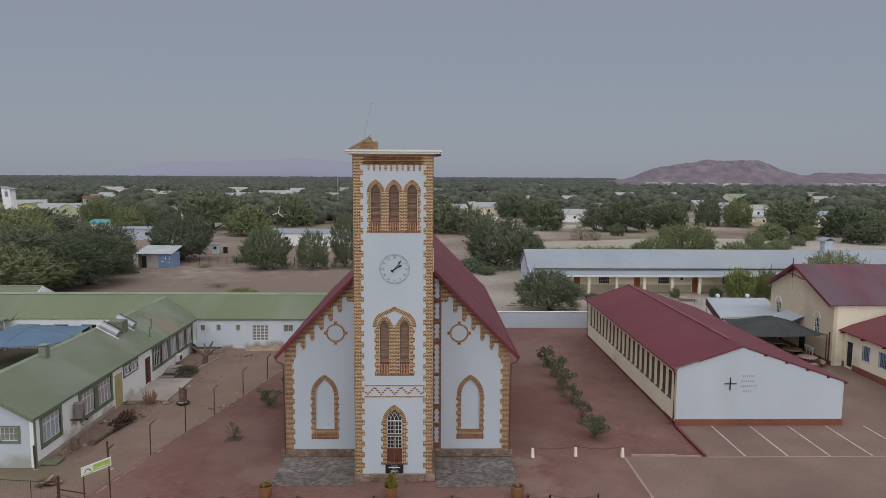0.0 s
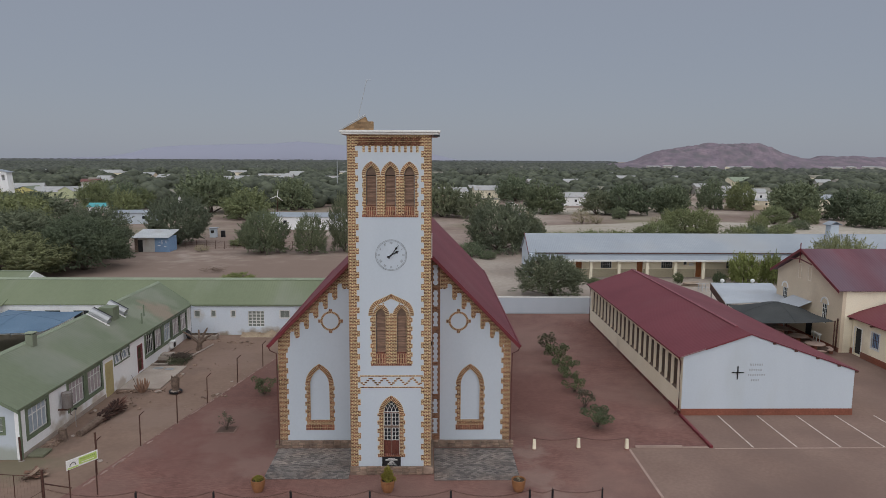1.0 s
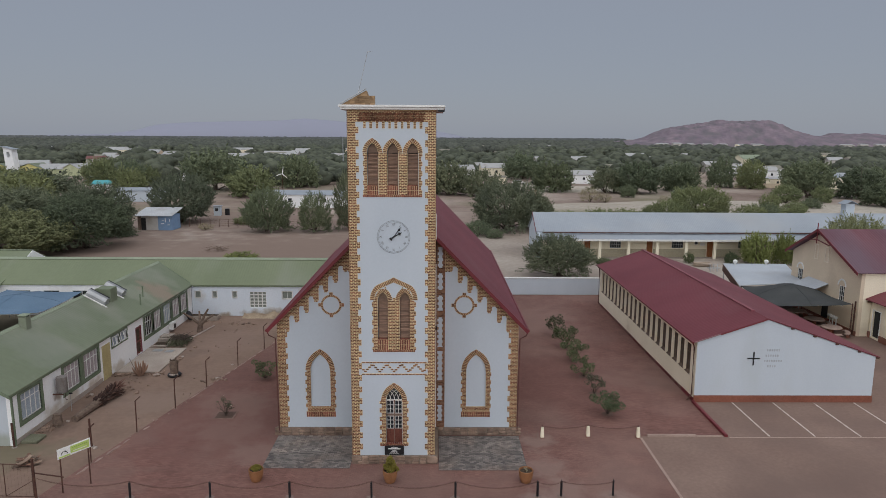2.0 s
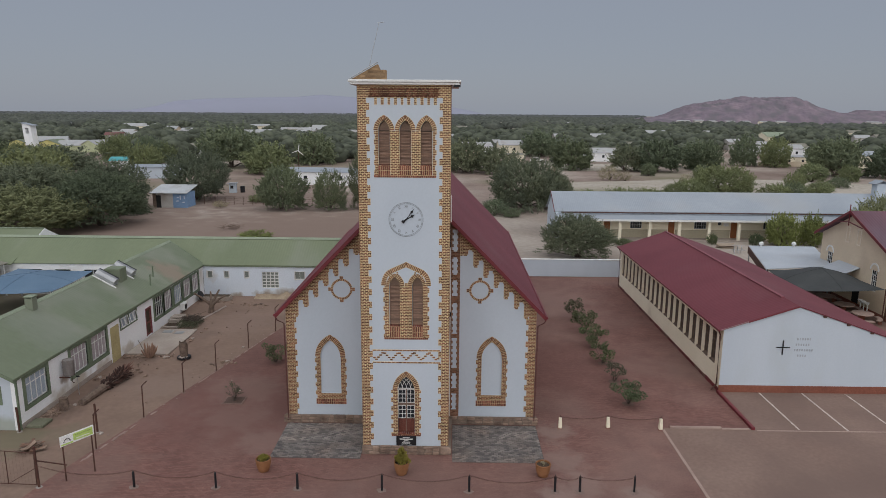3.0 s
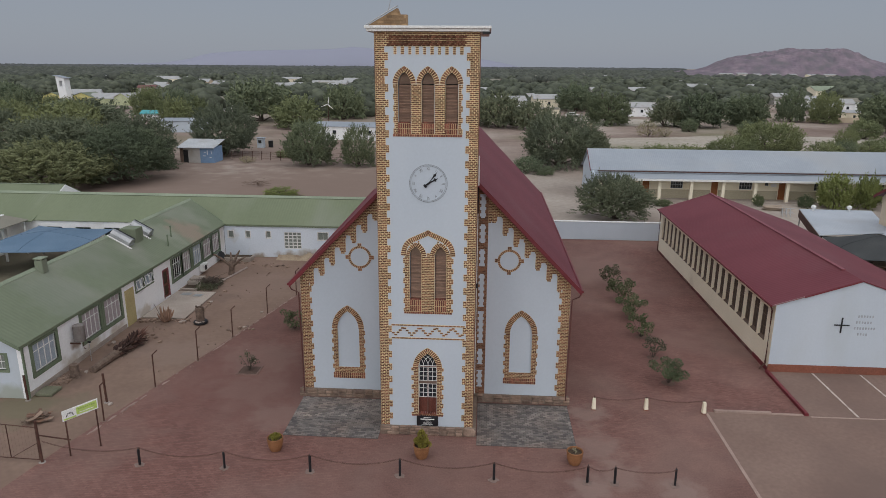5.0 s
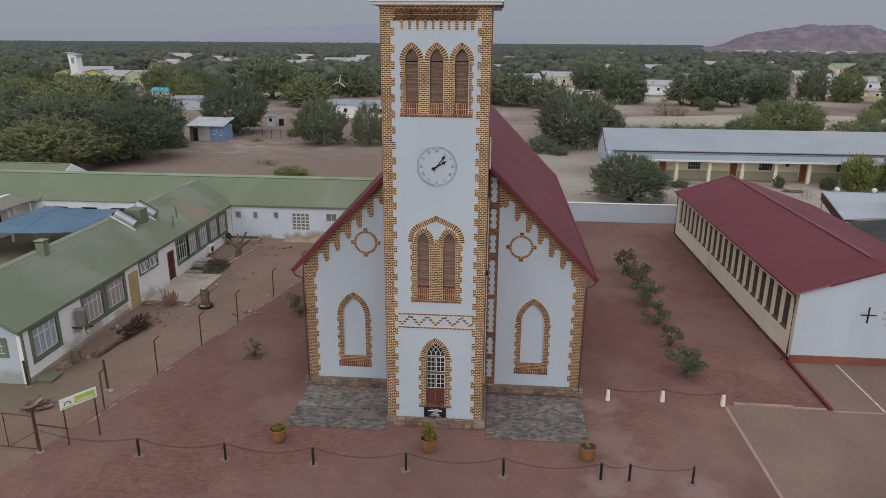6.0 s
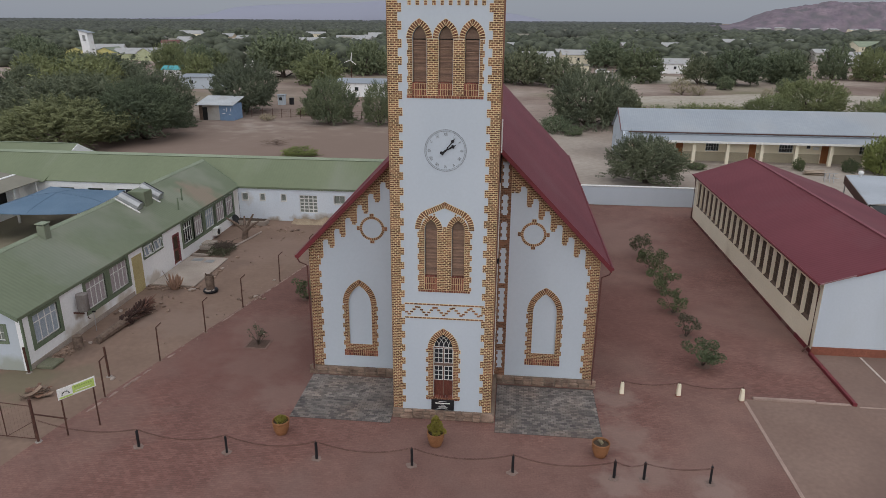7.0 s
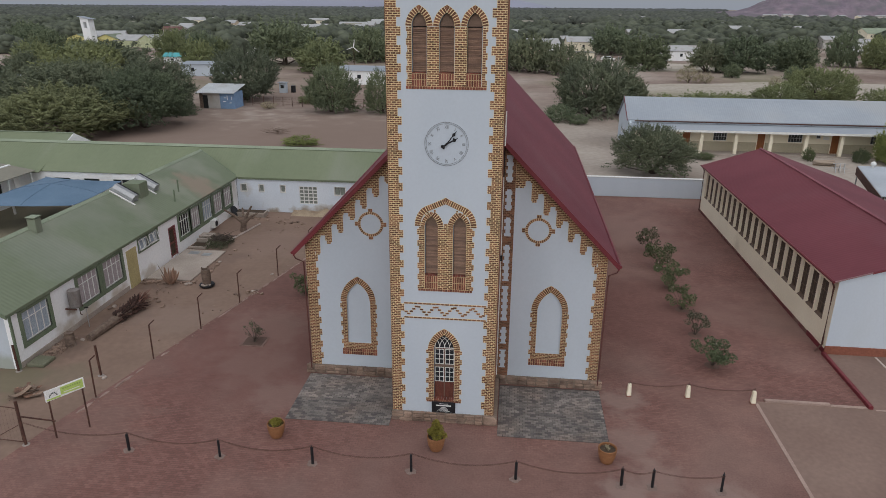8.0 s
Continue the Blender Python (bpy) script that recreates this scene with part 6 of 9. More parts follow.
def low_wing():
    xw, ya, yb = 37.95, 6.0, 22.0
    ob = thing("low_annex", 41, 15, 0, "low cream annex with red sheet roof and blue curtained windows", "annex")
    wins = [rect(18.55, 19.5, 1.2, 2.5), rect(16.5, 17.45, 1.2, 2.5), rect(13.5, 14.5, 1.2, 2.5)]
    plate("west_wall", rect(ya, yb, 0, 3.2), wins + [rect(20.75, 21.65, 0.15, 2.35)], west(xw), 0.3, CREAM, ob, "cream wall")
    for w in wins:
        window(ob, west(xw), w[0][0], w[1][0], 1.2, 2.5, (0.2, 0.4, 0.6, 0.8), (0.5,), WHITE_PAINT, RUST, BLUE_PAINT, "barred window with blue curtain", surround=0.11, trim=WHITE_PAINT)
    box("door", xw + 0.12, xw + 0.17, 20.75, 21.65, 0.15, 2.35, DARK, ob, "dark open doorway")
    for y in (20.66, 21.652):
        box("door_jamb", xw - 0.03, xw - 0.002, y, y + 0.09, 0.15, 2.35, WHITE_PAINT, ob, "white painted door jamb")
    box("door_head", xw - 0.03, xw - 0.002, 20.66, 21.742, 2.352, 2.44, WHITE_PAINT, ob, "white painted door head")
    box("north_wall", xw + 0.302, 48, yb - 0.3, yb - 0.002, 0, 3.2, CREAM, ob)
    box("south_wall", xw + 0.302, 48, ya, ya + 0.3, 0, 3.2, CREAM, ob)
    box("plinth", xw - 0.12, xw - 0.003, ya, 20.6, 0, 0.5, OXIDE, ob, "red oxide plinth", 0.02)
    box("plinth", xw - 0.12, xw - 0.003, 21.8, yb, 0, 0.5, OXIDE, ob, "red oxide plinth", 0.02)
    slope("roof_slope", ((xw - 0.5, ya - 0.3, 3.22), (xw - 0.5, yb + 0.4, 3.22)), ((42.2, ya - 0.3, 5.15), (42.2, yb - 0.9, 5.15)), RED_ROOF, ob, "red sheet roof")
    slope("roof_slope", ((46.4, ya - 0.3, 3.22), (46.4, yb + 0.4, 3.22)), ((42.2, ya - 0.3, 5.15), (42.2, yb - 0.9, 5.15)), RED_ROOF, ob)
    bm = bmesh.new()
    tip = ((xw - 0.5, yb + 0.4, 3.22), (46.4, yb + 0.4, 3.22), (42.2, yb - 0.9, 5.15))
    top, low = [bm.verts.new(p) for p in tip], [bm.verts.new((p[0], p[1], p[2] - 0.06)) for p in tip]
    bm.faces.new(top)
    bm.faces.new(low[::-1])
    for i in range(3):
        bm.faces.new((top[i], low[i], low[(i + 1) % 3], top[(i + 1) % 3]))
    part("hip_end", bm, RED_ROOF, ob)
    for i in range(6):
        y = 21.8 - i * 2.7
        box("rafter_end", xw - 0.48, xw - 0.002, y - 0.05, y + 0.05, 2.98, 3.10, RUST, ob)
    box("dark_gate", xw - 1.1, xw - 0.9, 22.42, 22.5, 0.1, 2.9, RUST, ob, "tall rusty gate leaf")


low_wing()


def carport():
    ob = thing("white_lean_to", 34.5, 35, 0, "white sheet lean-to roof on steel posts", "carport")
    slope("sheet_roof", ((29.8, 28.3, 2.95), (36.3, 29.6, 2.95)), ((32.6, 38.5, 3.05), (39.2, 38.3, 3.05)), LEAN_SHEET, ob, "white sheet roof")
    plate("end_board", [(28.4, 2.2), (38.4, 2.3), (38.4, 3.0), (28.4, 2.9)], [], lambda u, v, d: (29.75 + (u - 28.3) * 0.275 + d - 0.02, u, v), 0.04, RUST, ob, "brown end boards")
    for x, y in ((30.0, 28.6), (36.2, 29.7), (32.6, 38.2), (38.4, 38.0)):
        tube("post", [(x, y, 0), (x, y, 2.8)], 0.06, GREY_METAL, ob)
    for x in (33.6, 36.9):
        lathe("turbine_vent", [(0.1, 0), (0.1, 0.15), (0.22, 0.25), (0.22, 0.42), (0.1, 0.52), (0.02, 0.54)], WHITE_PAINT, ob, "white roof turbine", 12, (x, 37.9, 3.05))


carport()


def picnic_table(x, y, turn):
    ob = thing("picnic_table", 0, 0, 0, "round concrete picnic table with curved benches", "table", "tables under the shade net")
    lathe("tabletop", [(0.78, 0.70), (0.8, 0.72), (0.8, 0.77), (0.78, 0.79)], KERB_PINK, ob, "pale concrete top")
    lathe("pedestal", [(0.28, 0), (0.2, 0.1), (0.18, 0.6), (0.3, 0.70)], OXIDE, ob, "red pedestal", 12)
    for q in range(4):
        bm = bmesh.new()
        a0, a1 = q * math.pi / 2 + 0.2, (q + 1) * math.pi / 2 - 0.2
        add_plate(bm, [(r * math.cos(a), r * math.sin(a)) for r, a in [(1.05, a0 + (a1 - a0) * i / 6) for i in range(7)] + [(1.4, a1 - (a1 - a0) * i / 6) for i in range(7)]], [], lambda u, v, d: (u, v, 0.46 - d), 0.07)
        part("bench", bm, KERB_PINK, ob)
        bm = bmesh.new()
        am = (a0 + a1) / 2
        add_box(bm, 1.1, 1.35, -0.15, 0.15, 0, 0.39, pose(0, 0, 0, 0, 0, math.degrees(am)))
        part("bench_leg", bm, OXIDE, ob)
    ob.matrix_basis = pose(x, y, 0, 0, 0, turn)
    return ob


first = picnic_table(35.0, 22.3, 20)
for x, y, a in ((35.0, 24.9, 40), (33.4, 26.2, 10), (34.9, 27.6, 70)):
    copy_thing(first, pose(x, y, 0, 0, 0, a))
# ---- plants ----
def leaf_cloud(rnd, centres, radii, count, size, floor=0.04, squash=0.85):
    """Small leaf sprays scattered through lobes, thicker towards their outsides."""
    which = rnd.choice(len(centres), count, p=radii ** 2 / (radii ** 2).sum())
    d = rnd.normal(size=(count, 3))
    d /= np.linalg.norm(d, axis=1)[:, None]
    rad = radii[which] * np.minimum(1.12, rnd.uniform(0.25, 1.0, count) ** 0.33 + rnd.normal(0, 0.05, count))
    p = centres[which] + d * rad[:, None] * np.array([1, 1, squash])
    p = p[p[:, 2] > floor]
    n = len(p)
    a = rnd.normal(size=(n, 3))
    a /= np.linalg.norm(a, axis=1)[:, None]
    b = np.cross(a, rnd.normal(size=(n, 3)))
    b /= np.linalg.norm(b, axis=1)[:, None]
    s = size * rnd.uniform(0.6, 1.35, n)[:, None]
    a, b = a * s, b * s * 0.55
    return np.stack([p - a * 0.7 - b * 1.2, p - a * 0.7 + b * 1.2, p + a], axis=1).reshape(-1, 3)


def leaf_mesh(name, verts, material):
    """One three-cornered leaf spray for every three vertices."""
    n = len(verts) // 3
    me = bpy.data.meshes.new(name)
    me.vertices.add(n * 3)
    me.vertices.foreach_set("co", verts.astype(np.float32).ravel())
    me.loops.add(n * 3)
    me.loops.foreach_set("vertex_index", np.arange(n * 3, dtype=np.int32))
    me.polygons.add(n)
    me.polygons.foreach_set("loop_start", np.arange(0, n * 3, 3, dtype=np.int32))
    me.update(calc_edges=True)
    me.materials.append(material)
    return me


CROWNS, TRUNKS = {}, {}


def feather_crown(seed, count, size, upright=False, lifted=False):
    """Fine feathery tufts thick on the outside of a lumpy dome, leaves splaying from each, with dark hollows between."""
    rnd = np.random.RandomState(seed)
    tall = 0.62 if not upright else 0.95
    tufts = 1500 if count > 20000 else 520
    az = rnd.uniform(0, 2 * np.pi, tufts)
    up = rnd.uniform(-0.72, 0.99, tufts)
    flat = np.sqrt(1 - np.maximum(up, -0.25) ** 2)
    d = np.stack([flat * np.cos(az), flat * np.sin(az), up], axis=1)
    lumps = rnd.normal(size=(16, 3))
    lumps /= np.linalg.norm(lumps, axis=1)[:, None]
    swell = np.max(np.exp(9.0 * (d @ lumps.T - 1)), axis=1)
    bulge = 0.78 + 0.18 * swell + 0.07 * np.sin(3 * az + seed) + 0.05 * np.sin(5 * up + 2 * az) + np.abs(rnd.normal(0, 0.07, tufts))
    depth = np.where(rnd.uniform(0, 1, tufts) < 0.80, rnd.uniform(0.88, 1.03, tufts), rnd.uniform(0.45, 0.88, tufts))
    bulge *= np.where(up < 0.15, 1 - 0.42 * np.clip(0.15 - up, 0, 0.8), 1.0)
    reach = np.array([0.46, 0.46, 0.58 * tall])
    c = d * reach * (bulge * depth)[:, None] + np.array([0, 0, 0.38 * tall])
    c[:, 2] = np.maximum(c[:, 2], 0.03 + 0.04 * rnd.uniform(0, 1, tufts))
    spray = rnd.uniform(0, 1, tufts) < 0.30
    c += d * reach * (spray * rnd.uniform(0.0, 0.14, tufts))[:, None]
    axis = d + np.array([0, 0, 0.45 if not upright else 1.1]) + rnd.normal(size=(tufts, 3)) * 0.48
    axis /= np.linalg.norm(axis, axis=1)[:, None]
    side = np.cross(axis, rnd.normal(size=(tufts, 3)))
    side /= np.linalg.norm(side, axis=1)[:, None]
    other = np.cross(axis, side)
    k = (1500 / tufts) ** 0.5
    length, wide = rnd.uniform(0.028, 0.066, tufts) * k, rnd.uniform(0.010, 0.018, tufts) * k
    length, wide = length * np.where(spray, 1.5, 1.0), wide * np.where(spray, 0.75, 1.0)
    which = rnd.randint(0, tufts, count)
    t = rnd.uniform(-1, 1, count)
    a = rnd.uniform(0, 2 * np.pi, count)
    radial = side[which] * np.cos(a)[:, None] + other[which] * np.sin(a)[:, None]
    r = wide[which] * np.sqrt(1 - np.abs(t) ** 2.4) * rnd.uniform(0.5, 1.15, count)
    p = c[which] + axis[which] * (t * length[which])[:, None] + radial * r[:, None]
    normal = radial + axis[which] * (0.55 * t)[:, None] + d[which] * 0.45 + rnd.normal(size=(count, 3)) * 0.36
    normal /= np.linalg.norm(normal, axis=1)[:, None]
    go = axis[which] + radial * 0.6 + rnd.normal(size=(count, 3)) * 0.30
    go -= normal * (go * normal).sum(axis=1)[:, None]
    go /= np.linalg.norm(go, axis=1)[:, None]
    across = np.cross(normal, go)
    s = size * rnd.uniform(0.6, 1.5, count)[:, None]
    go, across = go * s, across * s * 0.42
    keep = p[:, 2] > 0.008
    p, go, across = p[keep], go[keep], across[keep]
    verts = np.stack([p - go * 0.8 - across, p - go * 0.8 + across, p + go], axis=1).reshape(-1, 3)
    grow = np.array([1, 1, 1 / tall])
    verts, c = verts * grow, c * grow
    if lifted:
        verts[:, 2] = 0.10 + 0.92 * verts[:, 2]
    return verts, c, rnd


def tree_meshes(seed, kind, count, size, leaf, key):
    if key in CROWNS:
        return CROWNS[key], TRUNKS[key]
    verts, c, rnd = feather_crown(seed, count, size, kind == "upright", kind == "lifted")
    CROWNS[key] = leaf_mesh("crown", verts, leaf)
    bm = bmesh.new()
    stems = [c[i] for i in rnd.choice(len(c), 9, replace=False)]
    for i, s in enumerate(stems):
        base = Vector((rnd.uniform(-0.02, 0.02), rnd.uniform(-0.02, 0.02), -0.01))
        mid = Vector((s[0] * 0.4 + rnd.uniform(-0.02, 0.02), s[1] * 0.4, s[2] * 0.5))
        add_tube(bm, [base, base.lerp(mid, 0.5) + Vector((0.01, 0, 0.02)), mid, Vector(s)], [0.024 if i == 0 else 0.015, 0.016, 0.010, 0.004], 5)
    me = bpy.data.meshes.new("trunk")
    bm.to_mesh(me)
    bm.free()
    me.materials.append(BARK)
    TRUNKS[key] = me
    return CROWNS[key], me


def tree(x, y, width, height, label="grey-green thorn tree with a broad bushy crown", name="tree", category="tree", leaf=LEAF, kind="dome", near=True, seed=0, turn=0.0, group="trees beyond the yard", leaves=0):
    key = (seed % 5, kind, near, leaf.name, leaves)
    crown, trunk = tree_meshes(seed % 5 + (10 if kind != "dome" else 0), kind, leaves or (82000 if near else 12000), 0.0082 if near else 0.021, leaf, key)
    ob = new(name)
    ob.empty_display_size = 0.3
    ob.matrix_basis = Matrix.LocRotScale((x, y, 0), Euler((0, 0, turn)), (width, width, height))
    tagged(ob, label, category, group)
    for nm, me in (("trunk", trunk), ("crown", crown)):
        p = new(nm, me)
        p.parent = ob
    return ob


# trees: x, y, width, height, leaf tone, near
GROVE = (
    # the clump behind the cross wing
    (-55.6, 57.9, 19.0, 6.2, LEAF_OLIVE, True), (-48.4, 65.0, 13.6, 7.6, LEAF_DARK, True), (-63.0, 72.0, 21.0, 8.3, LEAF_GREY, True), (-52.6, 76.0, 12.5, 8.5, LEAF_GREY, True),
    (-68.5, 60.0, 9.0, 5.2, LEAF_GREY, True), (-73.0, 88.0, 14.0, 7.4, LEAF_OLIVE, True), (-84.4, 106.7, 15.0, 8.3, LEAF_LIGHT, False), 
    (-94.0, 128.0, 11.0, 7.6, LEAF_LIGHT, False), (-100.6, 112.5, 9.0, 6.4, LEAF_GREY, False), (-90.0, 88.0, 12.0, 6.5, LEAF_GREY, False),
    # along the sandy yard
    (-45.6, 94.3, 12.6, 9.2, LEAF_GREY, True), (-26.9, 82.8, 8.9, 7.4, LEAF, True), (-18.7, 82.4, 6.3, 7.0, LEAF, True), (-13.0, 84.9, 6.0, 10.0, LEAF_GREY, True),
    (14.4, 85.9, 14.4, 8.8, LEAF_GREY, True), (19.8, 89.0, 7.6, 6.2, LEAF_GREY, True), (16.6, 46.2, 8.6, 4.9, LEAF_GREY, True), (54.2, 101.0, 13.0, 7.0, LEAF_LIGHT, True), (46.0, 96.0, 9.0, 4.4, LEAF_LIGHT, True),
    # between the houses further off
    (-63.2, 168.7, 20.0, 11.6, LEAF, False), (-47.3, 149.2, 14.0, 7.8, LEAF_LIGHT, False), (-41.8, 182.4, 14.0, 10.0, LEAF, False), (-103.0, 180.0, 10.5, 8.8, LEAF_LIGHT, False), (-92.3, 178.0, 9.4, 8.4, LEAF, False), (-90.0, 184.0, 9.0, 6.4, LEAF_LIGHT, False), (-97.0, 138.0, 20.0, 7.2, LEAF_GREY, False),
    (5.3, 158.2, 12.4, 9.4, LEAF_GREY, False), (14.0, 153.3, 11.0, 7.4, LEAF_GREY, False), (-4.0, 165.0, 13.0, 8.6, LEAF_GREY, False), (34.9, 230.2, 16.0, 9.8, LEAF, False), (37.2, 170.7, 14.0, 8.5, LEAF_DARK, False),
    (52.0, 167.0, 10.5, 7.2, LEAF_GREY, False), (60.5, 165.0, 14.6, 9.4, LEAF_DARK, False), (54.5, 152.0, 4.4, 3.2, LEAF, False), (76.5, 171.7, 11.0, 8.2, LEAF_DARK, False), (96.1, 190.7, 9.6, 9.3, LEAF, False),
    (104.0, 186.1, 10.0, 9.4, LEAF_LIGHT, False), (105.1, 154.1, 14.6, 10.0, LEAF, False), (91.1, 138.9, 7.6, 4.6, LEAF_LIGHT, False), (101.2, 140.3, 5.6, 4.0, LEAF_LIGHT, False), (117.7, 150.8, 13.6, 8.0, LEAF_DARK, False),
    (110.4, 130.1, 10.6, 5.8, LEAF_DARK, False), (122.0, 137.0, 11.0, 7.0, LEAF, False), (77.0, 178.5, 13.0, 8.0, LEAF, False), (113.6, 173.5, 13.0, 8.6, LEAF, False), (-80.0, 150.0, 10.0, 7.0, LEAF_LIGHT, False),
    (-112.0, 205.0, 13.0, 8.4, LEAF, False), (-104.0, 146.0, 14.0, 7.0, LEAF_GREY, False), (-125.0, 170.0, 15.0, 5.0, LEAF, False), (128.0, 160.0, 12.0, 8.0, LEAF, False), (-106.0, 96.0, 12.0, 6.0, LEAF_GREY, False),
    (-150.0, 190.0, 13.0, 8.0, LEAF, False), (-172.0, 214.0, 14.0, 8.5, LEAF, False), (-126.0, 150.0, 12.0, 6.4, LEAF_LIGHT, False), (-192.0, 238.0, 15.0, 9.0, LEAF, False), (-138.0, 188.0, 10.0, 5.6, LEAF_LIGHT, False))
TONES = {LEAF_LIGHT: "yellowish green thorn tree with a spreading crown", LEAF_OLIVE: "olive-green feathery thorn tree behind the green roof", LEAF_DARK: "dark green thorn tree with a dense low crown",
         LEAF_GREY: "dull grey-green camel thorn with feathery sprays"}
for i, (x, y, w, h, leaf, near) in enumerate(GROVE):
    tree(x, y, w, h, leaf=leaf, near=near, seed=i, turn=i * 1.7, kind="upright" if -19 < x < -12 and 80 < y < 87 else "lifted" if (w == 8.6 or i % 6 == 1) else "dome",
         label=TONES.get(leaf, "grey-green thorn tree with a broad bushy crown"))
for i, (x, y, w, h, leaf) in enumerate(((43.6, 54.0, 4.3, 4.2, LEAF_BRIGHT), (47.6, 54.6, 3.2, 3.9, LEAF_BRIGHT))):
    tree(x, y, w, h, "bright green young tree beside the veranda", leaf=leaf, near=False, seed=i + 2, turn=i, group="trees beside the veranda")
tree(54.4, 51.0, 8.8, 6.7, "pale green tree between the hall and the long roof", leaf=LEAF_PALE, near=True, seed=3)
for i, (x, y, w, h, leaf) in enumerate(((78.6, 122.0, 5.2, 3.6, LEAF_LIGHT), (78.0, 111.0, 6.4, 2.4, LEAF_LIGHT), (-23.6, 56.0, 4.8, 1.05, LEAF_BRIGHT), (40.6, 54.6, 1.9, 1.5, LEAF_ROSE), (35.2, 54.9, 1.5, 1.4, LEAF_ROSE),
                                        (83.0, 118.0, 5.0, 2.0, LEAF_LIGHT), (26.0, 92.0, 7.0, 2.8, LEAF_LIGHT), (33.0, 94.0, 8.0, 3.0, LEAF_LIGHT), (39.0, 97.0, 7.0, 2.6, LEAF_LIGHT), (66.0, 104.0, 7.0, 3.0, LEAF_LIGHT),
                                        (72.0, 109.0, 5.0, 2.6, LEAF), (9.0, 78.5, 5.0, 2.6, LEAF), (11.5, 76.0, 3.0, 1.5, LEAF), (41.0, 138.3, 6.0, 3.7, LEAF_DRY), (44.5, 137.0, 3.6, 2.6, LEAF_DRY), (58.0, 133.0, 3.0, 2.2, LEAF_DRY),
                                        (28.0, 150.0, 4.0, 2.6, LEAF_DRY), (-38.0, 84.5, 3.0, 1.2, LEAF_DRY), (-33.5, 92.0, 4.0, 1.4, LEAF_LIGHT), (90.0, 125.0, 5.0, 2.6, LEAF), (68.0, 150.0, 5.0, 3.0, LEAF), (23.6, 54.0, 2.4, 0.8, LEAF_ROSE), (28.0, 54.2, 2.2, 0.6, LEAF_ROSE))):
    tree(x, y, w, h, "low rounded shrub on sandy ground" if leaf is not LEAF_DRY else "dry brown leafless shrub on sandy ground", "shrub", "shrub", leaf, "dome", False, i, i * 0.9, "shrubs on the sand", 2200 if leaf is LEAF_DRY else 7000)


rnd_town = random.Random(11)
TOWN = []
for i in range(50):
    dist, ang = rnd_town.uniform(215, 480) if i % 2 else rnd_town.uniform(400, 1200), rnd_town.uniform(-0.62, 0.62)
    TOWN.append((dist * math.sin(ang), dist * math.cos(ang), rnd_town.uniform(6, 13)))


SEEN = [(53.6, 209, 13), (58.8, 333, 8), (132, 414, 14), (197, 387, 18), (130, 260, 9), (147, 331, 7), (171, 252, 14), (221, 291, 10), (177, 232, 9), (8, 235, 17),
        (28, 246, 16), (87, 372, 18), (-163, 247, 13), (-148, 238, 12), (-235, 482, 20), (-96, 469, 10), (-202, 454, 16), (-107, 449, 20), (-58, 371, 11), (-20, 230, 14)]


def before_house(x, y):
    """Whether a tree here would stand close before a house of the town."""
    d = math.hypot(x, y)
    for hx, hy, w in TOWN + SEEN:
        away = math.hypot(hx, hy)
        if -10 < away - d < away * 0.30 and abs(math.atan2(x, y) - math.atan2(hx, hy)) * away < w * 0.42:
            return True
    return False


def lump_crown(seed, rings, sides):
    """A small uneven dome for crowns far off: rows of vertices and faces."""
    rnd = np.random.RandomState(seed)
    ph = rnd.uniform(0, 6.28, 4)
    verts = []
    for r in range(rings):
        f = r / rings
        for k in range(sides):
            a = 2 * math.pi * (k + 0.5 * (r % 2)) / sides
            wide = (0.40 + 0.13 * math.sin(3.0 * f)) * (1 - f ** 2.6) ** 0.5 * (1 + 0.16 * math.sin(2 * a + ph[0]) + 0.13 * math.sin(3 * a + ph[1] + 3 * f)) * rnd.uniform(0.88, 1.12)
            verts.append((wide * math.cos(a), wide * math.sin(a), 0.04 + 0.96 * f * (1 + 0.10 * math.sin(a + ph[2])) * rnd.uniform(0.9, 1.08)))
    verts.append((rnd.uniform(-0.08, 0.08), rnd.uniform(-0.08, 0.08), 1.0))
    faces = []
    for r in range(rings - 1):
        for k in range(sides):
            a, b = r * sides + k, r * sides + (k + 1) % sides
            c, d = a + sides, b + sides
            faces += [(a, b, c), (b, d, c)] if r % 2 == 0 else [(a, b, d), (a, d, c)]
    top = (rings - 1) * sides
    faces += [(top + k, top + (k + 1) % sides, rings * sides) for k in range(sides)]
    return np.array(verts), np.array(faces)


def clump_crown(seed):
    """A far crown of many small rounded clumps piled into a dome."""
    rnd = np.random.RandomState(seed)
    verts, faces, n = [], [], 0
    for k in range(11):
        v, f = lump_crown(seed * 20 + k, 3, 6)
        az, r = 2.4 * k, 0.36 * (k / 11) ** 0.5
        size = rnd.uniform(0.26, 0.44)
        at = np.array([r * math.cos(az), r * math.sin(az), max(0.0, 0.62 * (1 - (r / 0.40) ** 2) ** 0.5 - 0.1 + rnd.uniform(-0.08, 0.08))])
        verts.append(v * np.array([size, size, size * 0.95]) + at)
        faces.append(f + n)
        n += len(v)
    v, f = lump_crown(seed, 4, 8)
    verts.append(v * np.array([0.86, 0.86, 0.72]))
    faces.append(f + n)
    return np.concatenate(verts), np.concatenate(faces)


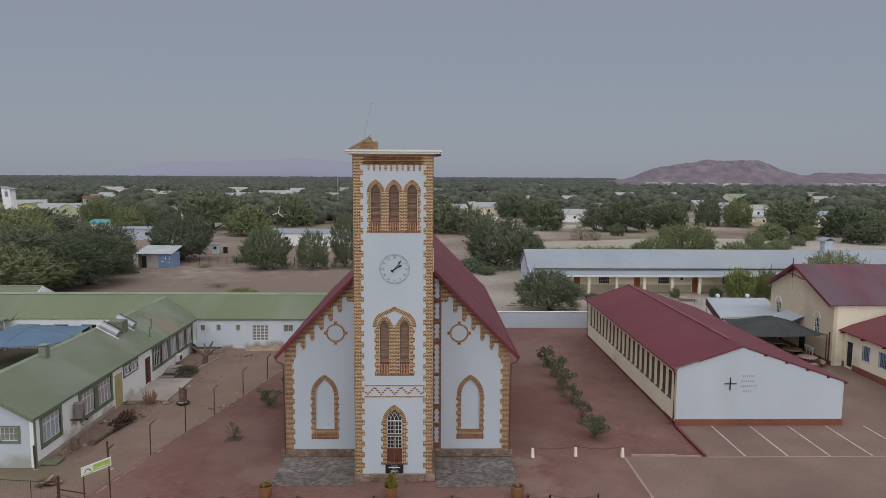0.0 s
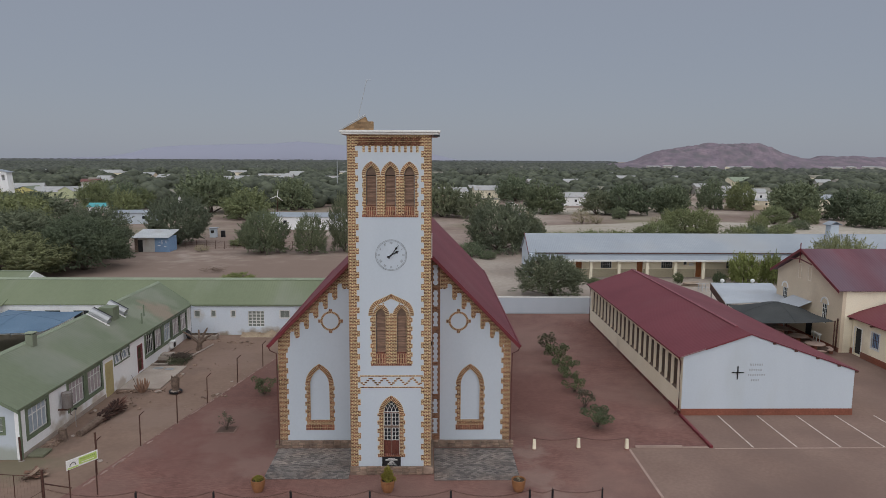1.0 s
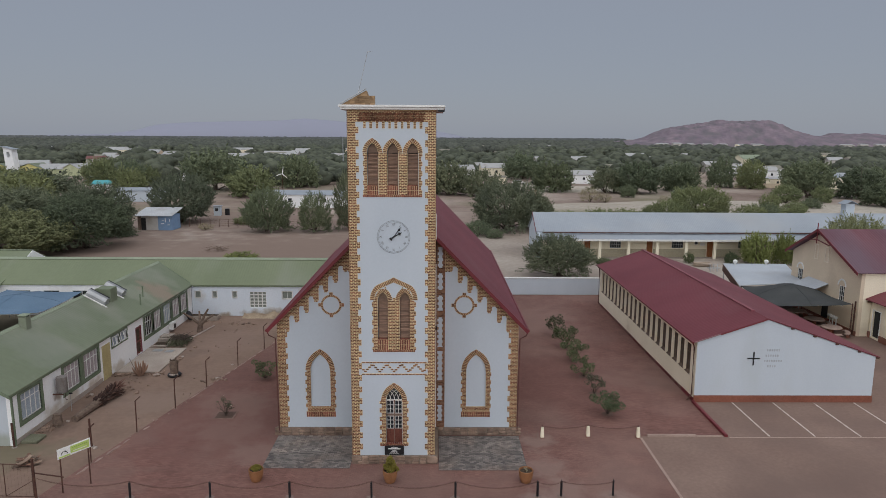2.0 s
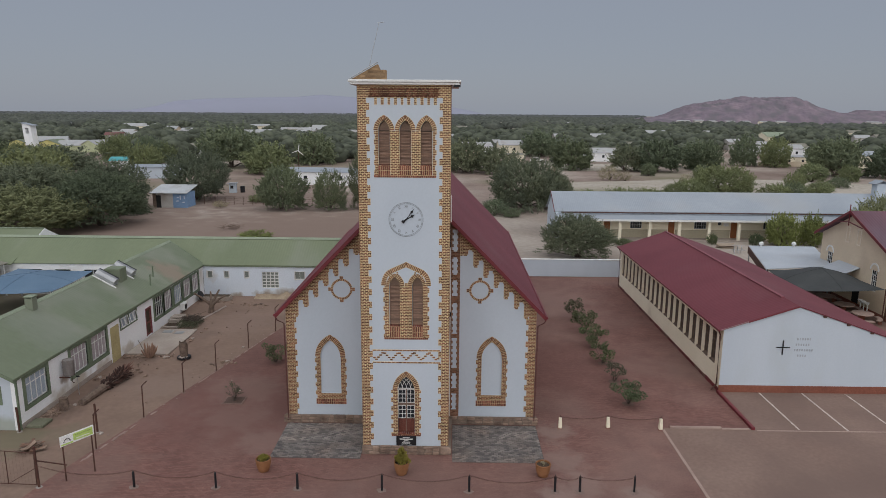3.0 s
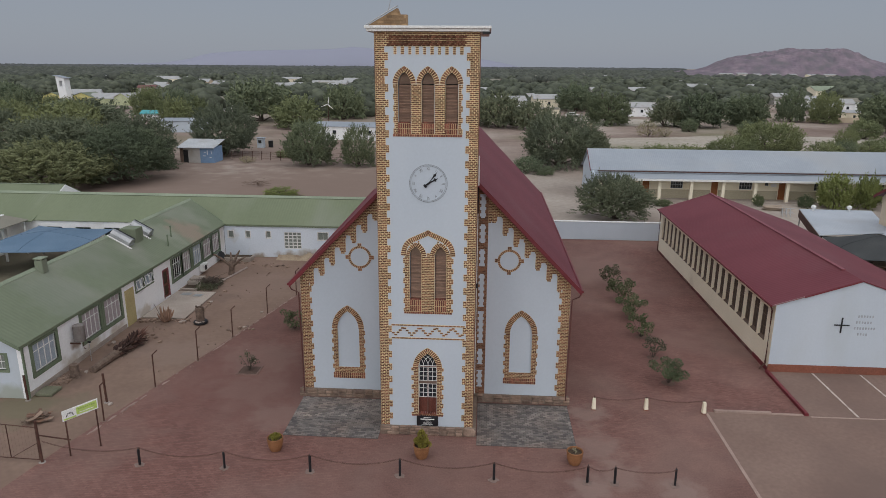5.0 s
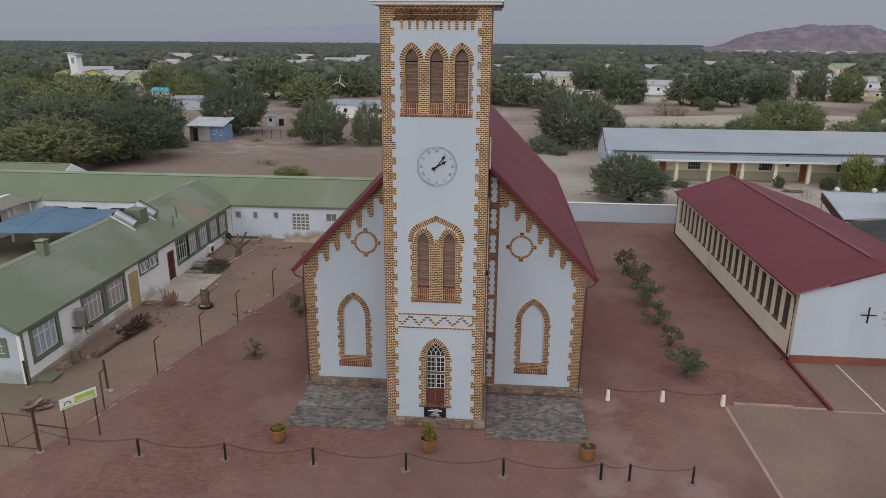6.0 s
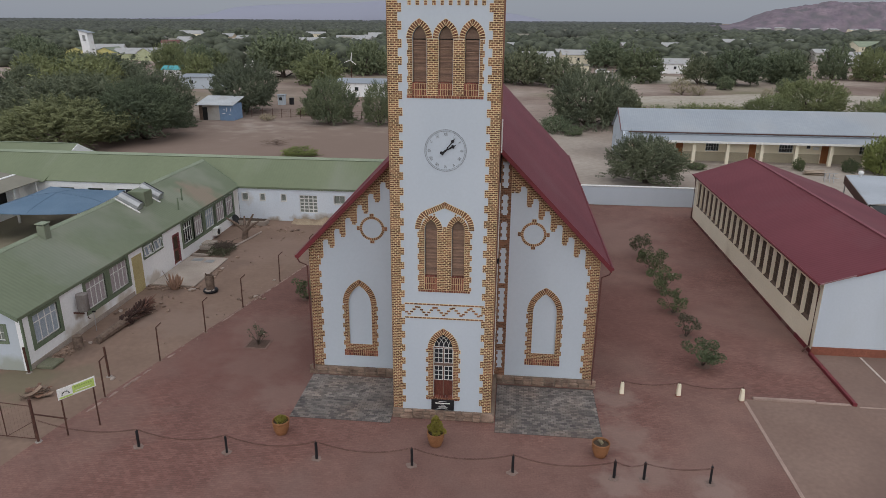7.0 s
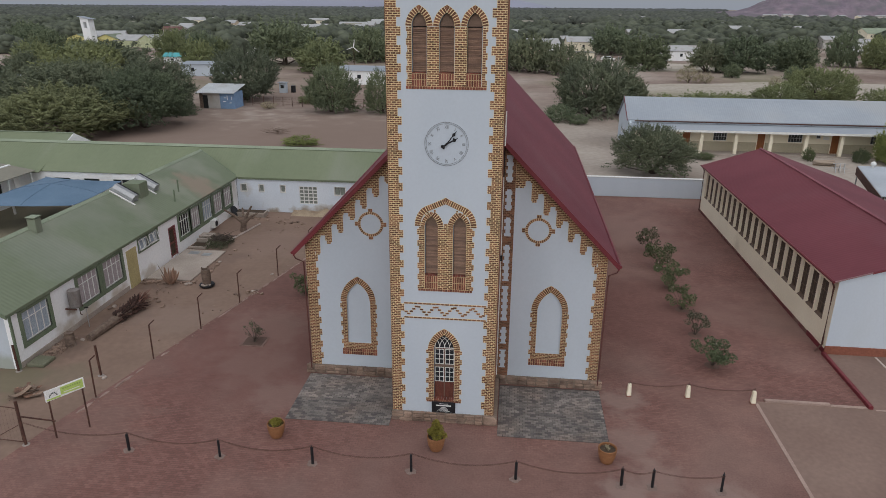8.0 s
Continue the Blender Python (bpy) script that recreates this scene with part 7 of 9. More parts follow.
def far_woods():
    """The wooded plain: thousands of small crowns out to the hills, leafy near by and mere lumps far off."""
    rnd = np.random.RandomState(7)
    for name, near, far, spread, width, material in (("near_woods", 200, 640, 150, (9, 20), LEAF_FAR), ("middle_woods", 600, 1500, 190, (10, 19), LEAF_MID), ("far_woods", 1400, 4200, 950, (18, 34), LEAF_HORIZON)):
        close = name == "near_woods"
        kinds = [clump_crown(40 + k) for k in range(8)] if close else [lump_crown(40 + k, 4 if name == "middle_woods" else 3, 7 if name == "middle_woods" else 5) for k in range(8)]
        total = int(0.72 * (far ** 2 - near ** 2) / spread)
        d = np.sqrt(rnd.uniform(near ** 2, far ** 2, total))
        a = rnd.uniform(-0.70, 0.72, total)
        out, faces, count = [], [], 0
        for i in range(total):
            x, y = d[i] * math.sin(a[i]) + 2, d[i] * math.cos(a[i]) - 25
            if close and (noise.noise((x * 0.014, y * 0.014, 3.1)) > 0.17 or y < 190 or 24 < x < 48 and y < 213):
                continue
            if -0.72 < x / (y + 25) < -0.58 and y < 250:
                continue
            if d[i] > 780 and 0.275 < x / (y + 25) < 0.80:
                continue
            if name != "far_woods" and before_house(x, y):
                continue
            w = rnd.uniform(*width)
            h = min(w * rnd.uniform(0.50, 0.78), 8.6) if name != "far_woods" else rnd.uniform(5.5, 9.5)
            s, c = math.sin(i * 1.3), math.cos(i * 1.3)
            v = kinds[i % 8][0]
            lift = rnd.uniform(0.8, 1.25)
            out.append(np.stack([(v[:, 0] * c - v[:, 1] * s) * w + x, (v[:, 0] * s + v[:, 1] * c) * w + y, v[:, 2] * h * lift], axis=1))
            faces.append(kinds[i % 8][1] + count)
            count += len(v)
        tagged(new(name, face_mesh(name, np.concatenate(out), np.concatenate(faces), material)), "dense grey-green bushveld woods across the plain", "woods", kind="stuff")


def face_mesh(name, verts, faces, material):
    """A smooth mesh of triangles."""
    me = bpy.data.meshes.new(name)
    n = len(faces)
    me.vertices.add(len(verts))
    me.vertices.foreach_set("co", verts.astype(np.float32).ravel())
    me.loops.add(n * 3)
    me.loops.foreach_set("vertex_index", faces.astype(np.int32).ravel())
    me.polygons.add(n)
    me.polygons.foreach_set("loop_start", np.arange(0, n * 3, 3, dtype=np.int32))
    me.polygons.foreach_set("use_smooth", np.ones(n, dtype=bool))
    me.update(calc_edges=True)
    me.materials.append(material)
    return me


far_woods()


def hills():
    rnd = np.random.RandomState(3)
    for name, xs, zs, y, depth, material, rough, label in (
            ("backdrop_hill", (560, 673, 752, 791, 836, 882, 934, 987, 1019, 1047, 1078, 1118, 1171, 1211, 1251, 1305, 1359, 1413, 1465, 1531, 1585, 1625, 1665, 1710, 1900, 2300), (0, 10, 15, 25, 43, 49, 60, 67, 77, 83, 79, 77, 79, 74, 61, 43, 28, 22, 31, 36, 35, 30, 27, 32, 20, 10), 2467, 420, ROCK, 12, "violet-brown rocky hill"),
            ("backdrop_range", (-2300, -1861, -1700, -1639, -1578, -1417, -1176, -885, -753, -591, -10, 87, 191, 260), (8, 19, 44, 63, 75, 86, 93, 100, 112, 100, 47, 29, 6, 0), 3900, 300, HAZE_ROCK, 0.6, "mountain range with blue-grey distance haze in its colour")):
        if name == "backdrop_hill":
            xs, zs, y, depth, rough = [x * 0.55 for x in xs], [16.2 + (z - 16.2) * 0.55 if z > 16.2 else z * 0.8 for z in zs], y * 0.55 - 11, depth * 0.55, rough * 0.55
        nx, ny = 260, 34
        verts = []
        for j in range(ny + 1):
            g = j / ny
            prof = math.sin(math.pi * g) ** 0.8
            for i in range(nx + 1):
                x = xs[0] + (xs[-1] - xs[0]) * i / nx
                z = np.interp(x, xs, zs)
                n = noise.fractal((x * (0.011 if depth > 250 else 0.026), g * 5, 1.7), 0.75, 2.2, 6) * rough
                verts.append((x, y + depth * (g - 0.5), max(-2, z * prof + n * min(1, prof * z / 40))))
        faces = [(j * (nx + 1) + i, j * (nx + 1) + i + 1, (j + 1) * (nx + 1) + i + 1, (j + 1) * (nx + 1) + i) for j in range(ny) for i in range(nx)]
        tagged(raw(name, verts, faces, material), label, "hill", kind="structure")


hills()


# ---- houses of the town ----
def small_house(x, y, w, d, h, wall_mat, roof_mat, turn=0.0, flat=False, label="small plastered house with a sheet roof among trees", category="house", name="house", group="houses of the town"):
    if y > 190:
        wall_mat = TOWN_WALL if wall_mat is PLASTER_OLD and y > 285 else wall_mat
        roof_mat = TOWN_ROOF if roof_mat is WHITE_ROOF else DULL_RED_ROOF if roof_mat is RED_ROOF_X else roof_mat
        h *= 0.86
    ob = thing(name, 0, 0, 0, label, category, group)
    box("wall", -w / 2, w / 2, -d / 2, d / 2, 0, h, wall_mat, ob)
    if flat:
        slope("roof", ((-w / 2 - 0.3, -d / 2 - 0.3, h + 0.05), (w / 2 + 0.3, -d / 2 - 0.3, h + 0.05)), ((-w / 2 - 0.3, d / 2 + 0.3, h + 0.35), (w / 2 + 0.3, d / 2 + 0.3, h + 0.35)), roof_mat, ob)
    else:
        r = h + d * 0.22
        bm = bmesh.new()
        for s in (-1, 1):
            add_gable_roof(bm, ((-w / 2 - 0.3, s * (d / 2 + 0.3), h - 0.05), (w / 2 + 0.3, s * (d / 2 + 0.3), h - 0.05)), ((-w / 2 - 0.3, 0, r), (w / 2 + 0.3, 0, r)), 0.08)
        part("roof", bm, roof_mat, ob)
        for s in (-1, 1):
            bm = bmesh.new()
            add_plate(bm, [(-d / 2, h), (d / 2, h), (0, r - 0.08)], [], lambda u, v, dd, s=s: (s * (w / 2 - dd * 0.9), u, v), 0.2)
            part("gable", bm, wall_mat, ob)
    n = max(1, int(w / 4))
    for i in range(n):
        u = -w / 2 + (i + 0.5) * w / n
        win = box("window", u - 0.5, u + 0.5, -d / 2 - 0.05, -d / 2 - 0.003, h * 0.40, h * 0.76, wall_mat, ob)
        box("pane", u - 0.40, u + 0.40, -d / 2 - 0.07, -d / 2 - 0.052, h * 0.44, h * 0.72, GLASS, win)
    ob.matrix_basis = pose(x, y, 0, 0, 0, turn)
    return ob




def shed():
    ob = thing("blue_shed", -46, 86, 0, "flat-roofed shed with blue painted end and grey sheet roof", "shed")
    box("wall_front", -49.2, -45.7, 83.6, 83.8, 0, 2.5, TOWN_WALL, ob, "stained pale front wall")
    box("front_boards", -49.2, -48.62, 83.56, 83.598, 0, 2.45, DRY_WOOD, ob, "weathered boards")
    box("doorway", -48.6, -47.8, 83.55, 83.597, 0, 2.1, DARK, ob, "dark doorway")
    box("wall_end", -45.7, -43.3, 83.5, 87.2, 0, 2.55, BLUE_PAINT, ob, "bright blue painted wall")
    box("wall_back", -49.2, -45.702, 87.0, 87.2, 0, 2.6, TOWN_WALL, ob)
    slope("sheet_roof", ((-49.6, 83.0, 2.55), (-43.1, 83.0, 2.55)), ((-49.6, 88.4, 3.5), (-43.1, 88.4, 3.5)), SHED_SHEET, ob, "pale sheet roof")
    for u, v, w, h in ((-45.2, 1.1, 0.5, 0.12), (-44.5, 1.4, 0.12, 0.7), (-44.1, 0.9, 0.4, 0.1), (-43.8, 1.5, 0.1, 0.5), (-45.0, 1.7, 0.3, 0.1)):
        box("paint_mark", u, u + w, 83.485, 83.498, v, v + h, WHITE_PAINT, ob, "scrawled white mark")


shed()
for h in ((-71.7, 136.5, 11.0, 6.0, 2.7, PLASTER, WHITE_ROOF, 8, True), (-27.0, 126.0, 20.0, 9.0, 2.9, PLASTER_OLD, WHITE_ROOF, -4, True), (-16.5, 121.0, 6.0, 6.0, 2.9, PLASTER_OLD, WHITE_ROOF, 0, True),
          (-163.4, 247.0, 13.0, 8.0, 4.6, PLASTER_OLD, WHITE_ROOF, 20, False), (-150.0, 241.0, 11.0, 9.0, 3.0, LIME_WALL, WHITE_ROOF, 10, False), (-178.0, 330.0, 9.0, 6.0, 4.2, PLASTER_OLD, RED_ROOF_X, 15, False), (-139.0, 238.0, 9.0, 8.0, 3.6, LIME_WALL, WHITE_ROOF, 70, False),
          (53.6, 209.0, 13.0, 7.0, 3.6, PLASTER_OLD, WHITE_ROOF, 5, False), (58.8, 333.0, 8.0, 7.0, 5.0, PLASTER_OLD, WHITE_ROOF, 10, False), (132.0, 414.0, 14.0, 8.0, 5.0, PLASTER_OLD, WHITE_ROOF, -15, False), (197.0, 387.0, 18.0, 12.0, 4.0, CREAM, PALE_TRIM, 10, False),
          (130.0, 260.0, 9.0, 7.0, 4.4, PLASTER_OLD, WHITE_ROOF, -10, False), (147.0, 331.0, 7.0, 6.0, 4.4, PEACH, WHITE_ROOF, 0, True), (115.7, 197.0, 15.0, 7.0, 3.2, CREAM, WHITE_ROOF, 12, True), (171.0, 252.0, 14.0, 8.0, 4.6, PEACH, TAN_ROOF, 5, False),
          (221.0, 291.0, 10.0, 6.0, 3.6, PLASTER_OLD, WHITE_ROOF, 0, False), (177.0, 232.0, 9.0, 6.0, 3.4, PLASTER_OLD, WHITE_ROOF, 0, True), (155.0, 199.0, 10.0, 5.0, 2.2, PEACH, WHITE_ROOF, 0, True), (87.0, 372.0, 18.0, 9.0, 3.4, PLASTER_OLD, WHITE_ROOF, 0, False),
          (-235.0, 482.0, 26.0, 10.0, 5.6, CREAM, WHITE_ROOF, 10, False), (-96.0, 469.0, 10.0, 8.0, 6.0, PLASTER_OLD, WHITE_ROOF, 5, False), (-202.0, 454.0, 16.0, 9.0, 4.4, PEACH, WHITE_ROOF, 0, False), (-107.0, 449.0, 24.0, 9.0, 4.0, PLASTER_OLD, WHITE_ROOF, 0, False),
          (-150.0, 335.0, 9.0, 7.0, 5.0, PLASTER_OLD, WHITE_ROOF, 0, False), (-47.0, 203.0, 9.0, 6.0, 2.4, PEACH, TAN_ROOF, 0, True), (-20.0, 230.0, 14.0, 7.0, 4.4, PLASTER_OLD, WHITE_ROOF, 0, False), (8.0, 235.0, 17.0, 8.0, 4.0, PLASTER_OLD, WHITE_ROOF, 12, False), (28.0, 246.0, 16.0, 8.0, 4.4, CREAM, WHITE_ROOF, 5, False)):
    small_house(*h, label="white plastered house with pale sheet roof among trees" if h[6] is WHITE_ROOF else "plastered house with dull red roof among trees")
small_house(-96.3, 169.0, 5.0, 4.4, 1.9, PLASTER_OLD, TEAL, 5, False, "small house with a teal roof among trees")
small_house(-58.0, 371.0, 11.0, 8.0, 5.0, TEAL, WHITE_ROOF, 0, False, "teal painted house among trees")
small_house(-190.0, 225.0, 16.0, 8.0, 3.4, TEAL, WHITE_ROOF, 0, True, "long teal painted house among trees")
small_house(-93.5, 94.0, 9.0, 6.0, 2.3, PEACH, WHITE_ROOF, 20, False, "orange-tan house with pale roof among trees")
small_house(23.0, 205.0, 6.5, 5.0, 2.6, CREAM, TAN_ROOF, 5, True, "low cream outbuilding with flat tan roof")
tagged(box("wall_town", 100.0, 117.0, 189.0, 189.3, 0, 1.5, PEACH), "low pinkish boundary wall before the houses", "wall", kind="structure")
for x, y, w in TOWN:
    small_house(x, y, w, rnd_town.uniform(6, 8), 3.6 + 0.0024 * y, rnd_town.choice((PLASTER_OLD, PLASTER_OLD, CREAM, PEACH)), rnd_town.choice((WHITE_ROOF, WHITE_ROOF, WHITE_ROOF, TAN_ROOF, TAN_ROOF, TOWN_ROOF)), rnd_town.uniform(-30, 30), False,
                "pale distant house half hidden by trees")


rnd_far = random.Random(19)
for i in range(16):
    side = 0.325 + 0.40 * (i + rnd_far.uniform(0, 0.7)) / 16
    if 0.50 < side < 0.60:
        continue
    w = rnd_far.uniform(7, 20)
    top = rnd_far.uniform(7.0, 8.3)
    ob = thing("far_shed", side * 905, 880, 0, "long pale shed at the foot of the rocky hill", "shed", "sheds at the hill's foot")
    box("wall", side * 905 - w / 2, side * 905 + w / 2, 876, 884, 0, top, TOWN_WALL, ob)
    slope("roof", ((side * 905 - w / 2, 875.5, top), (side * 905 + w / 2, 875.5, top)), ((side * 905 - w / 2, 884.5, top + 1.2), (side * 905 + w / 2, 884.5, top + 1.2)), TOWN_ROOF, ob)


def far_church():
    ob = thing("distant_church", -162, 233, 0, "white bell tower and yellow gabled church among trees", "church")
    bm = bmesh.new()
    add_plate(bm, [(-163.6, 0), (-160.4, 0), (-161.2, 10.4), (-164.5, 11.2)], [rect(-163.2, -162.0, 7.2, 9.4)], south(231.0), 3.5)
    part("bell_tower", bm, PLASTER_OLD, ob, "white slanting bell tower")
    slope("tower_cap", ((-165.2, 230.4, 11.4), (-165.2, 235.1, 11.4)), ((-160.2, 230.4, 10.35), (-160.2, 235.1, 10.35)), WHITE_ROOF, ob)
    box("bell_opening", -163.2, -162.0, 233.4, 233.6, 7.2, 9.4, DARK, ob)
    box("body", -176.0, -152.0, 236.0, 246.0, 0, 2.6, YELLOW, ob, "yellow walls")
    for c in (-170.0, -158.0):
        plate("gable", [(c - 6, 2.6), (c + 6, 2.6), (c, 4.6)], [], south(235.8), 0.4, YELLOW, ob)
        for s in (-1, 1):
            slope("roof", ((c + s * 6.3, 235.4, 2.5), (c + s * 6.3, 246.4, 2.5)), ((c, 235.4, 4.8), (c, 246.4, 4.8)), GREEN_ROOF, ob)


far_church()


def windmill():
    ob = thing("wind_turbine", -44, 171.4, 0, "small white three-bladed wind turbine on a pole", "wind turbine")
    tube("mast", [(-44.1, 171.4, 0), (-44.1, 171.4, 4.9)], [0.10, 0.06], RUST, ob)
    lathe("hub", [(0.05, -0.2), (0.2, -0.1), (0.2, 0.1), (0.05, 0.2)], WHITE_PAINT, ob, "", 10, (-44.1, 171.2, 4.9))
    for a in (80, 200, 320):
        bm = bmesh.new()
        add_plate(bm, [(0.1, -0.10), (0.5, -0.20), (2.1, -0.05), (2.1, 0.05), (0.4, 0.10)], [], south(0), 0.05)
        bmesh.ops.transform(bm, matrix=Matrix.Translation((-44.1, 171.0, 4.9)) @ Matrix.Rotation(radians(-a), 4, "Y"), verts=bm.verts)
        part("blade", bm, WHITE_PAINT, ob)


windmill()
mast = thing("radio_mast", -35.8, 244, 0, "thin grey radio mast above the trees", "mast")
tube("pole", [(-35.8, 244, 0), (-35.8, 244, 15.5)], [0.25, 0.12], GREY_METAL, mast)
mast = thing("radio_mast", -9.8, 152, 0, "thin grey lamp mast in the clearing", "mast")
tube("pole", [(24.0, 131.0, 0), (24.0, 131.0, 6.0)], [0.12, 0.07], GREY_METAL, mast)
mast.matrix_basis = pose(-9.8, 152, 0)


def car(x, y, turn, material, label):
    ob = thing("car", 0, 0, 0, label, "car", "parked cars")
    bm = bmesh.new()
    add_plate(bm, [(-2.1, 0.3), (2.1, 0.3), (2.15, 0.8), (1.2, 0.92), (0.6, 1.42), (-1.3, 1.45), (-1.9, 0.95), (-2.15, 0.85)], [], south(-0.82), 1.64)
    part("body", bm, material, ob)
    bm = bmesh.new()
    add_plate(bm, [(-1.6, 0.95), (1.0, 0.95), (0.52, 1.36), (-1.22, 1.38)], [], south(-0.83), 1.66)
    part("side_glass", bm, GLASS, ob)
    for sx in (-1.3, 1.3):
        for sy in (-0.75, 0.75):
            tube("wheel", [(sx, sy - 0.1, 0.32), (sx, sy + 0.1, 0.32)], 0.32, BLACK, ob, "", 12)
    ob.matrix_basis = pose(x, y, 0, 0, 0, turn)


car(30.5, 201.0, 10, WHITE_PAINT, "white parked car among trees")
car(37.0, 203.0, -5, BLACK, "dark parked car among trees")
car(43.0, 200.0, 90, WHITE_PAINT, "white parked car seen end on")
car(-46.0, 150.0, 70, GREY_METAL, "silver car parked on sandy track")

# ---- fences, posts and chains ----
def fence_post(x, y, h=1.83, lean=(0.29, 0.25)):
    ob = thing("fence_post", x, y, 0, "rusty steel fence post with a cranked top", "fence post", "yard fence posts")
    tube("shaft", [(x, y, -0.05), (x + 0.02, y, h), (x + lean[0], y + 0.02, h + lean[1])], 0.034, RUST, ob, "", 6)
    lathe("footing", [(0.12, -0.02), (0.11, 0.02), (0.05, 0.03)], TARMAC, ob, "crumbled concrete footing", 9, (x, y, 0))
    return ob


for x, y in ((-15.2, 0.02), (-14.45, 3.53), (-13.59, 6.83), (-12.87, 10.27), (-12.05, 14.45), (-11.16, 18.33), (-10.2, 22.6)):
    fence_post(x, y)


def broken_edging():
    """Low broken concrete edging between the yard and the red paving, with crumbs beside it."""
    rnd = random.Random(44)
    a, b = Vector((-15.35, -1.2, 0.0)), Vector((-10.75, 20.4, 0.0))
    d = (b - a).normalized()
    side = Vector((d.y, -d.x, 0))
    f, run = 0.0, (b - a).length
    while f < run:
        length = rnd.uniform(0.5, 1.5)
        if rnd.random() < 0.72:
            w, h = rnd.uniform(0.05, 0.085), rnd.uniform(0.025, 0.06)
            bm = bmesh.new()
            n = max(3, int(length / 0.16))
            rows = []
            for i in range(n + 1):
                p = a + d * (f + length * i / n) + side * rnd.uniform(0.03, 0.09)
                e = w * rnd.uniform(0.6, 1.1) * (0.45 if i in (0, n) else 1)
                z = h * rnd.uniform(0.6, 1.1) * (0.4 if i in (0, n) else 1)
                rows.append([bm.verts.new(p + side * o + Vector((0, 0, t))) for o, t in ((-e - 0.03, -0.02), (-e * 0.7, z + 0.01), (e * 0.7, z + 0.01), (e + 0.03, -0.02))])
            for p, q in zip(rows, rows[1:]):
                for i in range(3):
                    bm.faces.new((p[i], p[i + 1], q[i + 1], q[i]))
            tagged(part("kerb_yard", bm, PAD_EARTH), "broken concrete edging along the yard fence", "kerb", kind="structure")
        f += length + rnd.uniform(0.0, 0.35)
    bm = bmesh.new()
    for _ in range(80):
        f = rnd.uniform(0, run)
        p = a + d * f + side * rnd.gauss(-0.05, 0.22)
        r = rnd.uniform(0.012, 0.04)
        add_box(bm, -r, r, -r * 0.7, r * 0.7, -0.01, r * 0.7, pose(p.x, p.y, 0.008, rnd.uniform(-25, 25), rnd.uniform(-25, 25), rnd.uniform(0, 180)))
    tagged(part("edging_crumbs", bm, PAD_EARTH), "crumbs of broken concrete along the yard edging", "rubble", kind="stuff")


broken_edging()


def heavy_post(x, y, h, label):
    ob = thing("gate_post", x, y, 0, label, "post", "rusty posts")
    tube("shaft", [(x, y, -0.05), (x - 0.03, y, h)], 0.055, RUST, ob, "", 8)
    lathe("footing", [(0.16, -0.02), (0.14, 0.02), (0.06, 0.03)], JOINT_SAND, ob, "", 9, (x, y, 0))


heavy_post(-16.06, 1.79, 1.56, "short thick rusty post on a concrete foot")
heavy_post(-15.92, -3.42, 1.95, "rusty gate post with a pile of brush at its head")
heavy_post(-20.05, 1.70, 1.35, "dark steel post beside the house corner")


def wire_gate():
    ob = thing("wire_gate", -17.5, -3.4, 0, "rusty pipe gate with wire mesh", "gate")
    tube("frame", [(-16.02, -3.4, 0.12), (-16.02, -3.4, 1.62), (-19.6, -3.25, 1.75), (-19.6, -3.25, 0.12), (-16.02, -3.4, 0.12)], 0.020, RUST, ob, "", 6)
    tube("stay", [(-17.3, -3.36, 0.12), (-17.3, -3.36, 1.66)], 0.022, RUST, ob, "", 6)
    tube("brace", [(-16.02, -3.4, 0.9), (-17.3, -3.36, 0.12)], 0.014, RUST, ob, "", 5)
    bm = bmesh.new()
    for k in range(22):
        u = k / 22
        add_tube(bm, [(-16.05 - 3.5 * u, -3.4 + 0.14 * u, 0.14), (-16.05 - 3.5 * u, -3.4 + 0.14 * u, 1.62 + 0.12 * u)], 0.0022, 3)
    part("mesh_wires", bm, RUST, ob)
    rail = thing("side_rail", -15.2, -2.7, 0, "rusty stay running down from the gate post", "rail")
    tube("bar", [(-15.9, -3.38, 1.25), (-14.93, -2.86, 0.78)], 0.03, RUST, rail, "", 6)


wire_gate()


def brush_heap(x, y, z, size, count, label, material=DRY_WOOD, seed=0, name="brush_heap"):
    rnd = random.Random(seed)
    bm = bmesh.new()
    for _ in range(count):
        a, r = rnd.uniform(0, 6.28), rnd.uniform(0, size * 0.6)
        p = Vector((x + r * math.cos(a), y + r * math.sin(a), z + rnd.uniform(0.02, size * 0.25)))
        q = p + Vector((rnd.uniform(-1, 1), rnd.uniform(-1, 1), rnd.uniform(-0.05, 0.35))) * size * 0.6
        add_tube(bm, [p, p.lerp(q, 0.5) + Vector((0, 0, 0.04)), q], [0.02, 0.014, 0.006], 4)
    return tagged(part(name, bm, material), label, "brush", kind="stuff")


